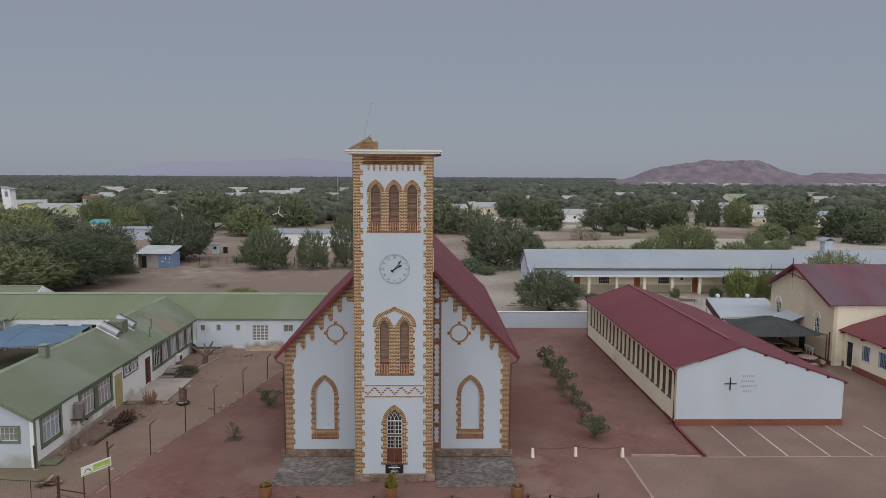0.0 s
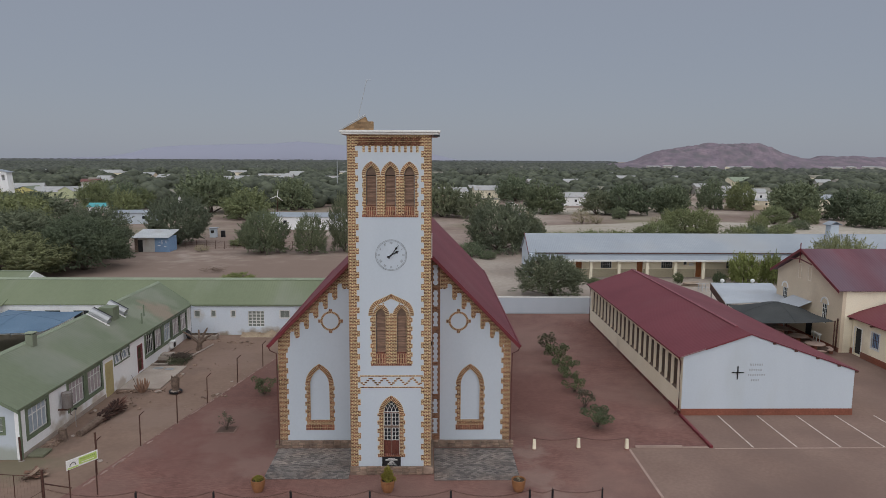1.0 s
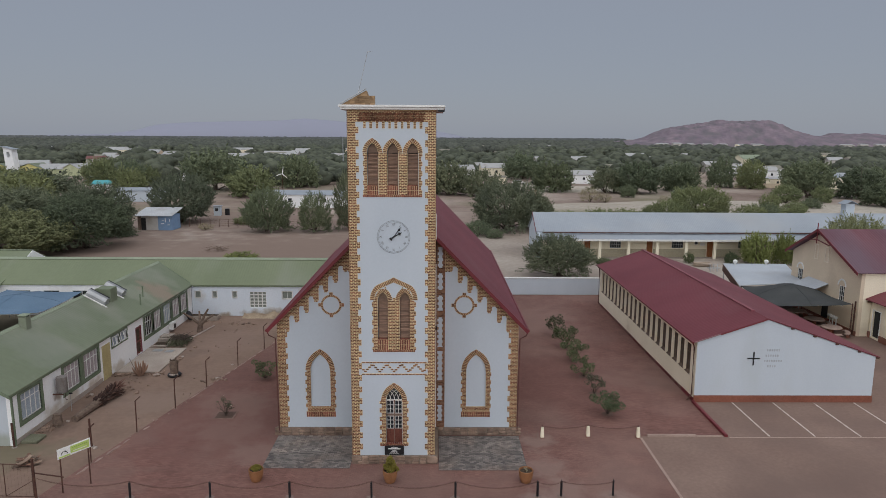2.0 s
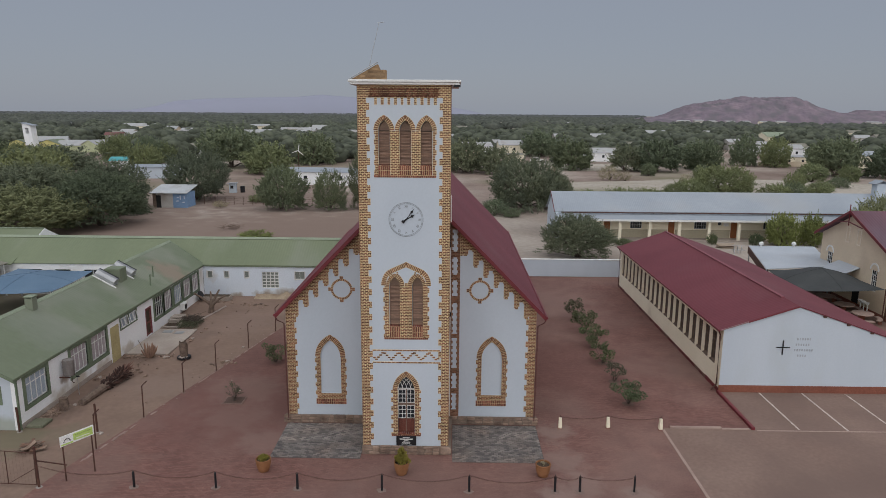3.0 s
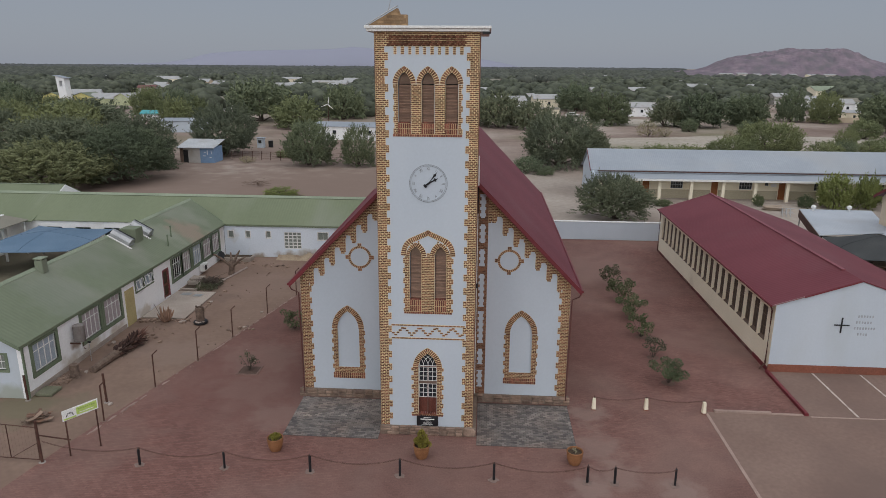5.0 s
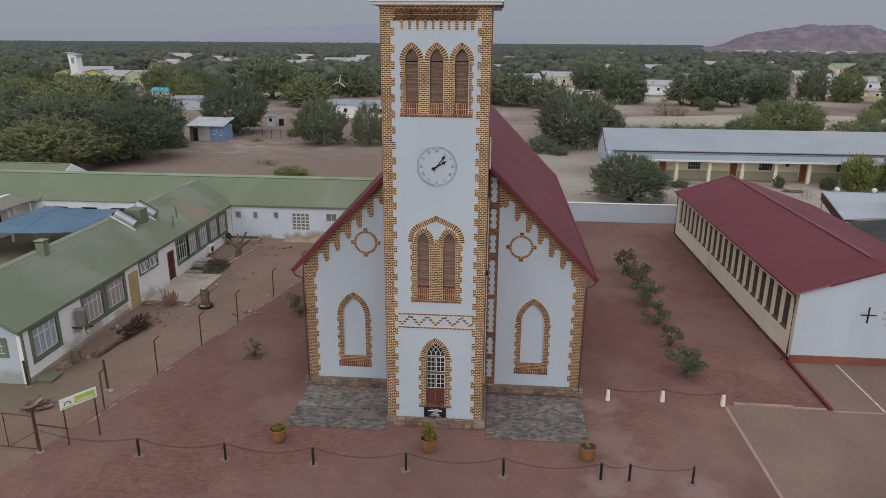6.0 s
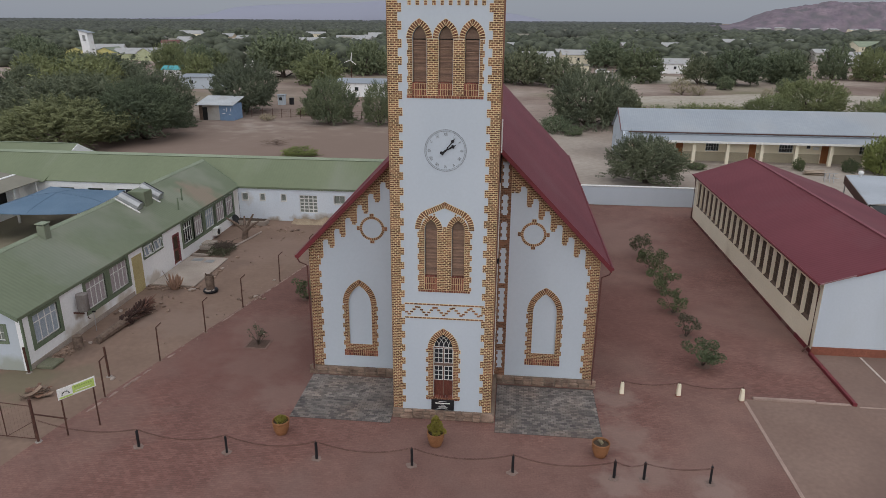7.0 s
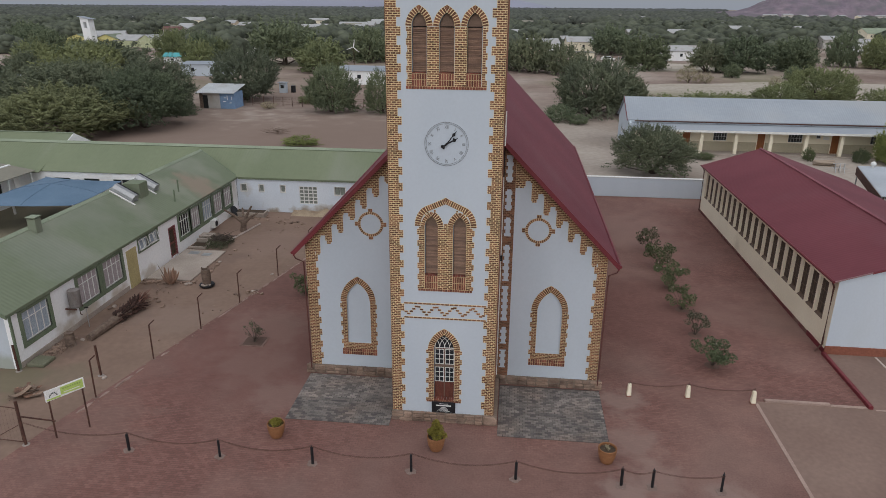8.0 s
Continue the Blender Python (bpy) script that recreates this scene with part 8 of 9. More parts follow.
def board_heap(x, y):
    """A heap of curled rusty strips and split boards."""
    ob = thing("scrap_heap", x, y, 0, "heap of curled rusty strips and split boards on the ground", "scrap heap")
    rnd = random.Random(3)
    for i in range(26):
        bm = bmesh.new()
        length, w, lift = rnd.uniform(0.4, 0.85), rnd.uniform(0.04, 0.09), rnd.uniform(0.0, 0.28)
        m = pose(x + rnd.gauss(0, 0.16), y + rnd.gauss(0, 0.14), 0.03 + 0.012 * i, rnd.uniform(-18, 18), rnd.uniform(-9, 9), rnd.gauss(35, 38))
        n = 6
        rows = []
        for j in range(n + 1):
            u = j / n - 0.5
            z = lift * 4 * u * u * 0.45
            rows.append([bm.verts.new(m @ Vector((u * length, o, z + t))) for o, t in ((-w, 0), (w, 0), (w, 0.018), (-w, 0.018))])
        for p, q in zip(rows, rows[1:]):
            for j in range(4):
                bm.faces.new((p[j], p[(j + 1) % 4], q[(j + 1) % 4], q[j]))
        bm.faces.new(rows[0][::-1])
        bm.faces.new(rows[-1])
        part("strip", bm, (SCRAP, DRY_WOOD, SCRAP, FADED_SCRAP)[i % 4], ob)


SCRAP = mat("rusted_sheet_scrap", (0.16, 0.085, 0.060), (0.27, 0.165, 0.120), 3, 30, 0.85, 0.2, random_object=0.3)
FADED_SCRAP = mat("pale_split_board", (0.22, 0.155, 0.115), (0.31, 0.225, 0.17), 3, 30, 0.85, 0.2)
board_heap(-18.25, -0.15)
brush_heap(-18.6, -0.5, 0.01, 0.45, 22, "dry cut branches beside the scrap heap", seed=3)


def sign_board():
    ob = thing("sign_board", -14.7, -2.5, 0, "white and lime green sign on two rusty posts", "sign")
    a, b = Vector((-15.08, -2.93, 0)), Vector((-14.14, -2.0, 0))
    d = (b - a).normalized()
    n = Vector((d.y, -d.x, 0))
    for p in (a + d * 0.08, b - d * 0.05):
        tube("post", [p - n * 0.0 + Vector((0, 0, -0.05)), p + Vector((0, 0, 1.9))], 0.035, RUST, ob, "", 6)

    def board(u, v, dd):
        q = a + d * u + n * (0.06 - dd)
        return (q.x, q.y, v)

    length = (b - a).length
    lift = lambda u: 0.12 * u / length
    face = plate("board", [(-0.03, 1.68), (length + 0.05, 1.84), (length + 0.05, 2.30), (-0.03, 2.15)], [], board, 0.03, WHITE_PAINT, ob, "white board")

    def front(u, v, dd):
        q = a + d * u + n * (0.066 - dd)
        return (q.x, q.y, v + lift(u))

    plate("green_panel", [(0.52, 1.78), (length, 1.76), (length, 2.12), (0.52, 2.10)], [], front, 0.005, SIGN_GREEN, face, "lime green panel")
    plate("green_strip", [(0.02, 1.71), (0.5, 1.71), (0.5, 1.78), (0.02, 1.78)], [], front, 0.005, SIGN_GREEN, face)
    for i in range(7):
        t = math.pi * (i + 0.5) / 7
        u, v = 0.26 + 0.13 * math.cos(t), 1.83 + 0.15 * math.sin(t)
        plate("emblem_bar", [(u - 0.02, v - 0.025), (u + 0.02, v - 0.025), (u + 0.02, v + 0.025), (u - 0.02, v + 0.025)], [], front, 0.006, BLACK, face)

    def over(u, v, dd):
        q = a + d * u + n * (0.072 - dd)
        return (q.x, q.y, v + lift(u))

    for i in range(8):
        u = 0.6 + i * 0.085
        plate("letter_bar", rect(u, u + 0.05, 1.985, 2.05), [], over, 0.005, SIGN_DARK, face)
    plate("letter_line", rect(0.62, 1.2, 1.84, 1.87), [], over, 0.005, WHITE_PAINT, face)


sign_board()

PAD = mat("pale_rough_concrete", (0.20, 0.138, 0.118), (0.255, 0.188, 0.163), 3.0, 25, 0.95, 0.2)
CHAIN_XS = (-11.77, -8.17, -4.57, -0.86, 2.955, 6.71, 7.80, 10.19)


def chain_post():
    ob = thing("chain_post", 0, 0, 0, "short black steel post on a concrete pad", "post", "chain fence posts")
    bm = bmesh.new()
    add_box(bm, -0.042, 0.042, -0.042, 0.042, 0, 0.74)
    bmesh.ops.bevel(bm, geom=bm.edges[:], offset=0.008, segments=1, affect="EDGES")
    part("shaft", bm, BLACK, ob)
    tube("eye_rod", [(0, 0, 0.73), (0, 0, 0.82)], 0.012, BLACK, ob, "", 6)
    rnd = random.Random(3)
    pad = bmesh.new()
    add_plate(pad, [((0.20 + rnd.uniform(-0.05, 0.07)) * math.cos(k * math.pi / 6), (0.17 + rnd.uniform(-0.04, 0.06)) * math.sin(k * math.pi / 6)) for k in range(12)], [], lambda u, v, d: (u, v, 0.012 - d), 0.03)
    part("pad", pad, PAD, ob, "pale rough concrete pad")
    return ob


first = chain_post()
first.matrix_basis = pose(CHAIN_XS[0], -3.3, 0.012)
for x in CHAIN_XS[1:]:
    copy_thing(first, pose(x, -3.3 + 0.02 * x if x > 6 else -3.27, 0.012, 0, 0, x * 7))


def add_link(bm, m, r=0.028, t=0.006):
    ring = [m @ Vector((r * 1.5 * math.cos(k * math.pi / 4), r * 0.8 * math.sin(k * math.pi / 4), 0)) for k in range(9)]
    add_tube(bm, ring, t, 3)


def chain(p, q, sag, label="rusty chain hanging between black posts", group="chains"):
    bm = bmesh.new()
    p, q = Vector(p), Vector(q)
    n = max(8, int((q - p).length / 0.075))
    for k in range(n):
        f = (k + 0.5) / n
        g = (k + 0.6) / n
        c = p.lerp(q, f) - Vector((0, 0, sag * 4 * f * (1 - f)))
        c2 = p.lerp(q, g) - Vector((0, 0, sag * 4 * g * (1 - g)))
        add_link(bm, Matrix.Translation(c) @ (c2 - c).to_track_quat("X", "Z").to_matrix().to_4x4() @ Matrix.Rotation(radians(90 if k % 2 else 0), 4, "X"), 0.030, 0.008)
    return tagged(part("chain", bm, RUST), label, "chain", group)


for a, b in zip(CHAIN_XS, CHAIN_XS[1:]):
    chain((a, -3.27, 0.80), (b, -3.27, 0.80), 0.33 if b - a > 3 else 0.16)
chain((-15.85, -3.4, 1.0), (CHAIN_XS[0], -3.27, 0.80), 0.30)


def bollard():
    ob = thing("bollard", 0, 0, 0, "white painted tapered concrete bollard", "bollard", "white bollards")
    bm = bmesh.new()
    vs = add_box(bm, -0.10, 0.10, -0.10, 0.10, 0, 0.60)
    for v in vs[4:]:
        v.co.x *= 0.68
        v.co.y *= 0.68
    bmesh.ops.bevel(bm, geom=bm.edges[:], offset=0.015, segments=2, affect="EDGES")
    part("body", bm, CREAM, ob)
    tube("eye_rod", [(0, 0, 0.56), (0, 0, 0.74)], 0.016, RUST, ob, "", 6)
    box("stained_foot", -0.104, 0.104, -0.104, 0.104, 0, 0.04, OXIDE, ob, "red stained foot")
    return ob


first = bollard()
BOLS = ((7.87, 2.93), (10.41, 3.07), (13.13, 2.93))
first.matrix_basis = pose(*BOLS[0], 0.012)
for x, y in BOLS[1:]:
    copy_thing(first, pose(x, y, 0.012, 0, 0, 4))
for a, b in zip(BOLS, BOLS[1:]):
    chain((*a, 0.68), (*b, 0.68), 0.16, "thin rusty chain hanging between white bollards", "bollard chains")


# ---- flower pots and roses ----
def pot(x, y, plant, label):
    ob = thing("flower_pot", x, y, 0.012, label, "flower pot", "pots before the church")
    lathe("body", [(0.20, 0.012), (0.23, 0.03), (0.30, 0.22), (0.335, 0.42), (0.335, 0.52), (0.35, 0.55), (0.355, 0.61), (0.34, 0.63), (0.31, 0.62), (0.30, 0.54)], TERRACOTTA, ob, "orange terracotta", 24, (x, y, 0))
    lathe("soil", [(0.298, 0.50), (0.298, 0.545), (0.1, 0.56)], SOIL, ob, "dark soil", 16, (x, y, 0))
    rnd = np.random.RandomState(int(abs(x) * 10) + 1)
    n, top, wide, leaf = plant
    f = (np.arange(14) + 0.5) / 14
    turn = np.arange(14) * 2.4
    out = wide * 0.62 * (1 - f) ** 0.75 * rnd.uniform(0.7, 1.1, 14)
    c = np.stack([x + out * np.cos(turn), y + out * np.sin(turn), 0.62 + (top - 0.70) * f], axis=1)
    v = leaf_cloud(rnd, c, wide * (0.42 - 0.22 * f), n, 0.034, 0.56)
    linked("foliage", leaf_mesh("foliage", v, leaf), None, ob, "")
    bm = bmesh.new()
    for p in c[:6]:
        add_tube(bm, [(x, y, 0.45), tuple(p)], [0.010, 0.004], 4)
    part("stems", bm, BARK, ob)


pot(-6.48, -1.75, (700, 0.84, 0.36, LEAF_YELLOW), "terracotta pot with a low yellow-green plant")
pot(-0.11, -1.85, (2300, 1.36, 0.46, LEAF_YELLOW), "terracotta pot with a tall yellow-green plant")
pot(6.35, -1.84, (60, 0.78, 0.20, LEAF_DRY), "terracotta pot with bare soil")




def rose(x, y, w, h, seed, plot=False, leaves=1500, leaf=LEAF_ROSE):
    ob = thing("rose_bush", x, y, 0.012, "leafy rose bush with thin stems and pale blooms" if not plot else "small rose bush in a square earth plot", "rose bush", "roses along the paving")
    rnd = np.random.RandomState(seed)
    k = 15
    a = rnd.uniform(0, 6.28, k)
    r = rnd.uniform(0.1, 0.46, k) * w
    tips = np.stack([x + r * np.cos(a), y + r * np.sin(a), h * rnd.uniform(0.35, 0.92, k)], axis=1)
    bm = bmesh.new()
    for t in tips:
        base = Vector((x + rnd.uniform(-0.06, 0.06), y + rnd.uniform(-0.06, 0.06), 0))
        add_tube(bm, [base, base.lerp(Vector(t), 0.5) + Vector((0, 0, 0.06 * h)), Vector(t)], [0.014, 0.010, 0.005], 4)
    part("stems", bm, BARK, ob)
    v = leaf_cloud(rnd, tips, np.full(k, 0.13 * w), leaves, 0.045, 0.08)
    linked("foliage", leaf_mesh("foliage", v, leaf), None, ob)
    pv = leaf_cloud(rnd, tips + np.array([0, 0, 0.06 * h]), np.full(k, 0.12 * w), 5, 0.06, 0.3)
    linked("blooms", leaf_mesh("blooms", pv, PETAL), None, ob, "pale pink blooms")["kind"] = "stuff"
    bed = lathe("earth_bed", [(0.42, 0.0), (0.36, 0.012), (0.1, 0.03)], BED_EARTH, ob, "earth round the stems", 12, (x, y, 0)) if not plot else box("earth_bed", x - 0.5, x + 0.5, y - 0.45, y + 0.45, 0.004, 0.02, SOIL_DARK, ob, "square earth plot")
    for x0, x1, y0, y1 in ((x - 0.6, x + 0.6, y - 0.55, y - 0.452), (x - 0.6, x + 0.6, y + 0.452, y + 0.55), (x - 0.6, x - 0.502, y - 0.448, y + 0.448), (x + 0.502, x + 0.6, y - 0.448, y + 0.448)) if plot else ():
        box("plot_edge", x0, x1, y0, y1, 0.0, 0.035, KERB_DULL, ob, "low block edge of the plot")


for i, (x, y, w, h, n, leaf) in enumerate(((12.25, 6.1, 2.2, 1.45, 2900, LEAF_ROSE), (12.2, 9.3, 1.5, 1.25, 900, LEAF_ROSE_DULL), (12.2, 12.4, 1.75, 1.5, 1700, LEAF_ROSE), (12.2, 15.6, 2.0, 1.6, 2500, LEAF_ROSE), (12.15, 18.7, 2.2, 1.7, 2900, LEAF_ROSE), (12.1, 22.0, 2.0, 1.7, 1900, LEAF_ROSE_DULL))):
    rose(x, y, w, h, 20 + i, False, n, leaf)
rose(-10.28, 5.85, 1.1, 1.15, 31, True, 260, LEAF_ROSE_DULL)
rose(-9.5, 12.0, 1.7, 1.35, 32, False, 1500, LEAF_ROSE)
rose(-8.9, 15.6, 1.2, 1.0, 33)


# ---- things in the yard beside the green-roofed house ----
def yard_things():
    slab = tagged(box("concrete_slab", -20.0, -17.1, 13.0, 18.3, 0.0, 0.09, CONCRETE, bevel=0.02), "cracked grey concrete slab before the door", "slab")
    box("drain_cover", -19.4, -18.7, 17.4, 17.9, 0.092, 0.11, GREY_METAL, slab, "dark drain cover")
    box("drain_cover", -18.4, -17.8, 17.2, 17.7, 0.092, 0.11, GREY_METAL, slab, "dark drain cover")
    # water tank on the wall
    tank = thing("water_tank", -19.6, 5.8, 1.4, "small rusty grey water tank fixed on the house wall", "water tank")
    lathe("barrel", [(0.26, 1.42), (0.30, 1.46), (0.30, 1.6), (0.315, 1.62), (0.30, 1.64), (0.30, 2.22), (0.315, 2.24), (0.30, 2.26), (0.29, 2.36), (0.1, 2.41)], TANK, tank, "ribbed galvanised barrel", 18, (-19.68, 5.85, 0))
    for y in (5.6, 6.1):
        box("bracket", -20.1, -19.5, y - 0.03, y + 0.03, 1.34, 1.41, RUST, tank)
    tube("outlet_pipe", [(-19.6, 5.95, 1.4), (-19.6, 5.98, 0.95), (-19.5, 5.98, 0.9)], 0.02, RUST, tank, "", 6)
    tap = thing("standpipe", -19.6, 6.3, 0, "thin standpipe with a tap beside the wall", "tap")
    tube("pipe", [(-19.55, 6.4, 0), (-19.55, 6.4, 1.15)], 0.018, GREY_METAL, tap, "", 6)
    tube("tap_head", [(-19.62, 6.4, 1.13), (-19.44, 6.4, 1.13)], 0.045, BLACK, tap, "", 6)
    # fallen palm trunk with dry fronds
    palm = thing("fallen_palm", -18.3, 7.0, 0, "fallen palm trunk with a head of dry fronds", "palm trunk")
    tube("trunk", [(-18.6, 4.9, 0.16), (-18.5, 6.0, 0.19), (-18.4, 7.3, 0.22), (-18.25, 8.2, 0.24)], [0.20, 0.23, 0.26, 0.18], DRY_WOOD, palm, "grey-brown trunk", 9)
    rnd = random.Random(5)
    bm = bmesh.new()
    for _ in range(120):
        t = rnd.uniform(0, 1)
        ang = rnd.uniform(-0.4, 3.54)
        out = Vector((math.cos(ang), 0, math.sin(ang)))
        c = Vector((-18.42, 6.9, 0.22)).lerp(Vector((-18.1, 8.9, 0.30)), t)
        p = c + out * 0.16
        q = c + out * (0.34 + 0.20 * t) + Vector((rnd.uniform(-0.1, 0.1), rnd.uniform(0.12, 0.42), 0))
        q.z = max(q.z, 0.03)
        r = rnd.uniform(0.035, 0.065)
        add_tube(bm, [p, p.lerp(q, 0.6) + out * 0.05, q], [r, r * 0.9, r * 0.35], 5)
    part("stub_collar", bm, FROND_STUB, palm, "dark frond stubs")["kind"] = "stuff"
    bm = bmesh.new()
    for _ in range(46):
        ang = rnd.uniform(0.0, 3.14)
        out = Vector((math.cos(ang), 0, math.sin(ang)))
        c = Vector((-18.2 + rnd.uniform(-0.1, 0.1), rnd.uniform(8.2, 9.0), 0.28))
        q = c + out * rnd.uniform(0.28, 0.62) + Vector((rnd.uniform(0.0, 0.3), rnd.uniform(0.35, 1.0), 0))
        q.z = max(q.z, 0.03)
        add_tube(bm, [c, c.lerp(q, 0.6) + Vector((0, 0, 0.05)), q], [0.05, 0.042, 0.008], 4)
    part("frond_tuft", bm, LEAF_DEAD, palm, "reddish dry pointed fronds")["kind"] = "stuff"
    # mossy step and broken stones along the wall
    tagged(box("mossy_step", -19.98, -19.1, 2.1, 3.0, 0.0, 0.16, GREEN_STONE, bevel=0.03), "low greenish concrete step beside the house corner", "step")
    rnd = random.Random(21)
    bm = bmesh.new()
    heaps = ((-19.82, 3.5, 0.14, 0.35, 60), (-19.6, 4.1, 0.22, 0.28, 55), (-19.0, 12.5, 0.5, 0.16, 50), (-17.1, 12.6, 0.35, 0.14, 22), (-19.7, 8.7, 0.18, 0.3, 8), (-17.9, 9.6, 0.45, 0.5, 18), (-18.2, 26.0, 1.0, 0.25, 24), (-16.7, 15.6, 0.12, 1.2, 16), (-14.9, 25.2, 0.6, 0.25, 16), (-12.9, 11.8, 0.5, 0.3, 12))
    for x, y, wx, wy, n in heaps:
        for _ in range(n):
            r = rnd.uniform(0.03, 0.12) * (0.8 if n > 50 else 1)
            add_box(bm, -r, r, -r * 0.8, r * 0.8, -0.01, r * 0.9, pose(max(x + rnd.gauss(0, wx), -19.95), y + rnd.gauss(0, wy), 0.0, rnd.uniform(-20, 20), rnd.uniform(-20, 20), rnd.uniform(0, 180)))
    tagged(part("broken_stones", bm, STONE), "broken stones and plaster along the house wall", "stones", kind="stuff")
    for x, y, r in ((-16.73, 16.35, 0.14), (-15.79, 1.6, 0.13), (-19.65, 8.9, 0.16), (-12.54, 14.7, 0.10), (-12.72, 11.94, 0.13), (-17.0, 12.45, 0.2), (-19.0, 4.95, 0.12)):
        bm = bmesh.new()
        bmesh.ops.create_icosphere(bm, subdivisions=2, radius=r, matrix=pose(x, y, r * 0.25, 0, 0, x * 40) @ Matrix.Diagonal((1.25, 0.8, 0.5, 1)))
        for v in bm.verts:
            v.co += (v.co - Vector((x, y, 0))) * 0.22 * noise.noise(v.co * 9)
        tagged(part("concrete_lump", bm, FADED_LUMP), "pale lump of broken concrete on the earth", "rubble", "concrete lumps")
    # stump and stones
    stump = tagged(tube("tree_stump", [(-19.2, 4.3, -0.02), (-19.2, 4.3, 0.15), (-19.21, 4.31, 0.40), (-19.24, 4.34, 0.52), (-19.23, 4.35, 0.72)], [0.29, 0.24, 0.23, 0.25, 0.22], DRY_WOOD, sides=9), "grey cut tree stump beside the wall", "stump")
    # dry aloe
    aloe = thing("aloe", -18.15, 12.55, 0, "reddish dry aloe with upright pointed leaves", "aloe")
    for k in range(19):
        a, t = k * 2.4, 0.10 + 0.42 * (k / 19)
        d = Vector((math.cos(a), math.sin(a), 0))
        base = Vector((-18.15, 12.55, -0.02)) + d * 0.10
        tip = base + d * t + Vector((0, 0, 1.12 - 0.85 * t + 0.16 * math.sin(k * 5.1)))
        tube("leaf", [base, base.lerp(tip, 0.5) + d * 0.07, base.lerp(tip, 0.85) + d * 0.03, tip], [0.075, 0.066, 0.036, 0.008], LEAF_ALOE, aloe, "", 5)
    tube("stalk", [(-18.3, 12.5, 0.0), (-18.6, 12.45, 0.8), (-18.78, 12.42, 1.25)], [0.03, 0.022, 0.012], DRY_WOOD, aloe, "thin dry flower stalk", 5)
    # planter on a tyre
    pl = thing("bark_planter", -15.75, 12.35, 0, "log planter standing in an old black tyre", "planter")
    lathe("tyre", [(0.30, 0.0), (0.42, 0.03), (0.46, 0.12), (0.42, 0.2), (0.30, 0.22)], BLACK, pl, "black rubber tyre", 20, (-15.75, 12.35, 0.012))
    lathe("log", [(0.25, 0.02), (0.26, 0.5), (0.28, 0.8), (0.26, 1.12), (0.2, 1.13), (0.19, 0.9)], DRY_WOOD, pl, "rough bark-covered log", 14, (-15.75, 12.35, 0))
    for x, y in ((-15.97, 12.35), (-15.55, 12.26), (-15.7, 12.57)):
        tube("split_rim", [(x, y, 1.05), (x, y, 1.17), (x + 0.01, y, 1.25)], [0.07, 0.06, 0.03], DRY_WOOD, pl, "splintered log rim", 6)
    for x, y in ((-15.62, 11.99), (-15.80, 11.96), (-15.46, 12.10), (-15.9, 12.03), (-15.7, 11.92)):
        bm = bmesh.new()
        bmesh.ops.create_icosphere(bm, subdivisions=1, radius=0.09, matrix=pose(x, y, 0.235, 0, 0, x * 77) @ Matrix.Diagonal((1.1, 0.8, 0.6, 1)))
        part("pebble", bm, FADED_LUMP, pl, "pale stone in the tyre")
    # dead branching stump further in
    dead = thing("dead_tree", -17.7, 22.9, 0, "bare grey dead tree stump with cut limbs", "dead tree")
    tube("trunk", [(-17.7, 22.9, -0.05), (-17.6, 22.9, 0.7)], [0.26, 0.2], DRY_WOOD, dead, "", 9)
    for q in ((-18.9, 22.6, 1.7), (-17.0, 23.2, 1.9), (-16.4, 22.7, 1.5), (-17.9, 23.6, 1.6)):
        m = Vector((-17.6, 22.9, 0.6)).lerp(Vector(q), 0.55) + Vector((0, 0, 0.1))
        tube("limb", [(-17.6, 22.9, 0.6), m, q], [0.14, 0.1, 0.06], DRY_WOOD, dead, "", 7)
    # edging, low planter, weeds, tyre, air conditioner
    tagged(tube("edging_beam", [(-17.9, 19.9, 0.05), (-17.03, 24.6, 0.05)], 0.08, FADED_LUMP, sides=4), "pale concrete edging beam lying on the earth", "beam")
    planter = thing("stone_planter", -18.3, 26.6, 0, "low weathered concrete planter against the wall", "planter")
    box("rim", -19.8, -17.3, 26.3, 27.2, 0, 0.38, CONCRETE, planter, "", 0.03)
    box("earth", -19.7, -17.4, 26.4, 27.1, 0.382, 0.40, SOIL, planter)
    ac = thing("air_conditioner", -19.85, 23.0, 0.3, "white outdoor air conditioner on the wall", "air conditioner")
    box("case", -20.09, -19.72, 22.55, 23.35, 0.25, 0.82, WHITE_PAINT, ac, "", 0.02)
    bm = bmesh.new()
    add_plate(bm, circle(22.85, 0.53, 0.22, 18), [], east(-19.70), 0.018)
    part("fan_grille", bm, BLACK, ac)
    tyre = tagged(lathe("old_tyre", [(0.30, 0.0), (0.42, 0.03), (0.46, 0.12), (0.42, 0.2), (0.30, 0.22)], BLACK, at=(0, 0, 0)), "old black tyre leaning on the wall", "tyre")
    tyre.matrix_basis = pose(-19.85, 26.3, 0.43, 0, 68, 0)
    rnd3 = np.random.RandomState(12)
    cs = np.stack([rnd3.uniform(-18.9, -17.4, 30), rnd3.uniform(18.7, 20.4, 30), rnd3.uniform(0.05, 0.45, 30)], axis=1)
    tagged(new("weeds", leaf_mesh("weeds", leaf_cloud(rnd3, cs * np.array([1, 1, 0.55]), np.full(30, 0.24), 1500, 0.055, 0.01), LEAF_ROSE_DULL)), "low green weeds beside the slab", "weeds", kind="stuff")
    brush_heap(-18.3, 20.2, 0.1, 1.25, 230, "dark mound of dry cut branches among weeds", BARK, 15)
    # open drain pit with a broken concrete rim
    pit = thing("drain_pit", -19.35, 19.3, 0, "open drain pit with a rough concrete rim", "drain")
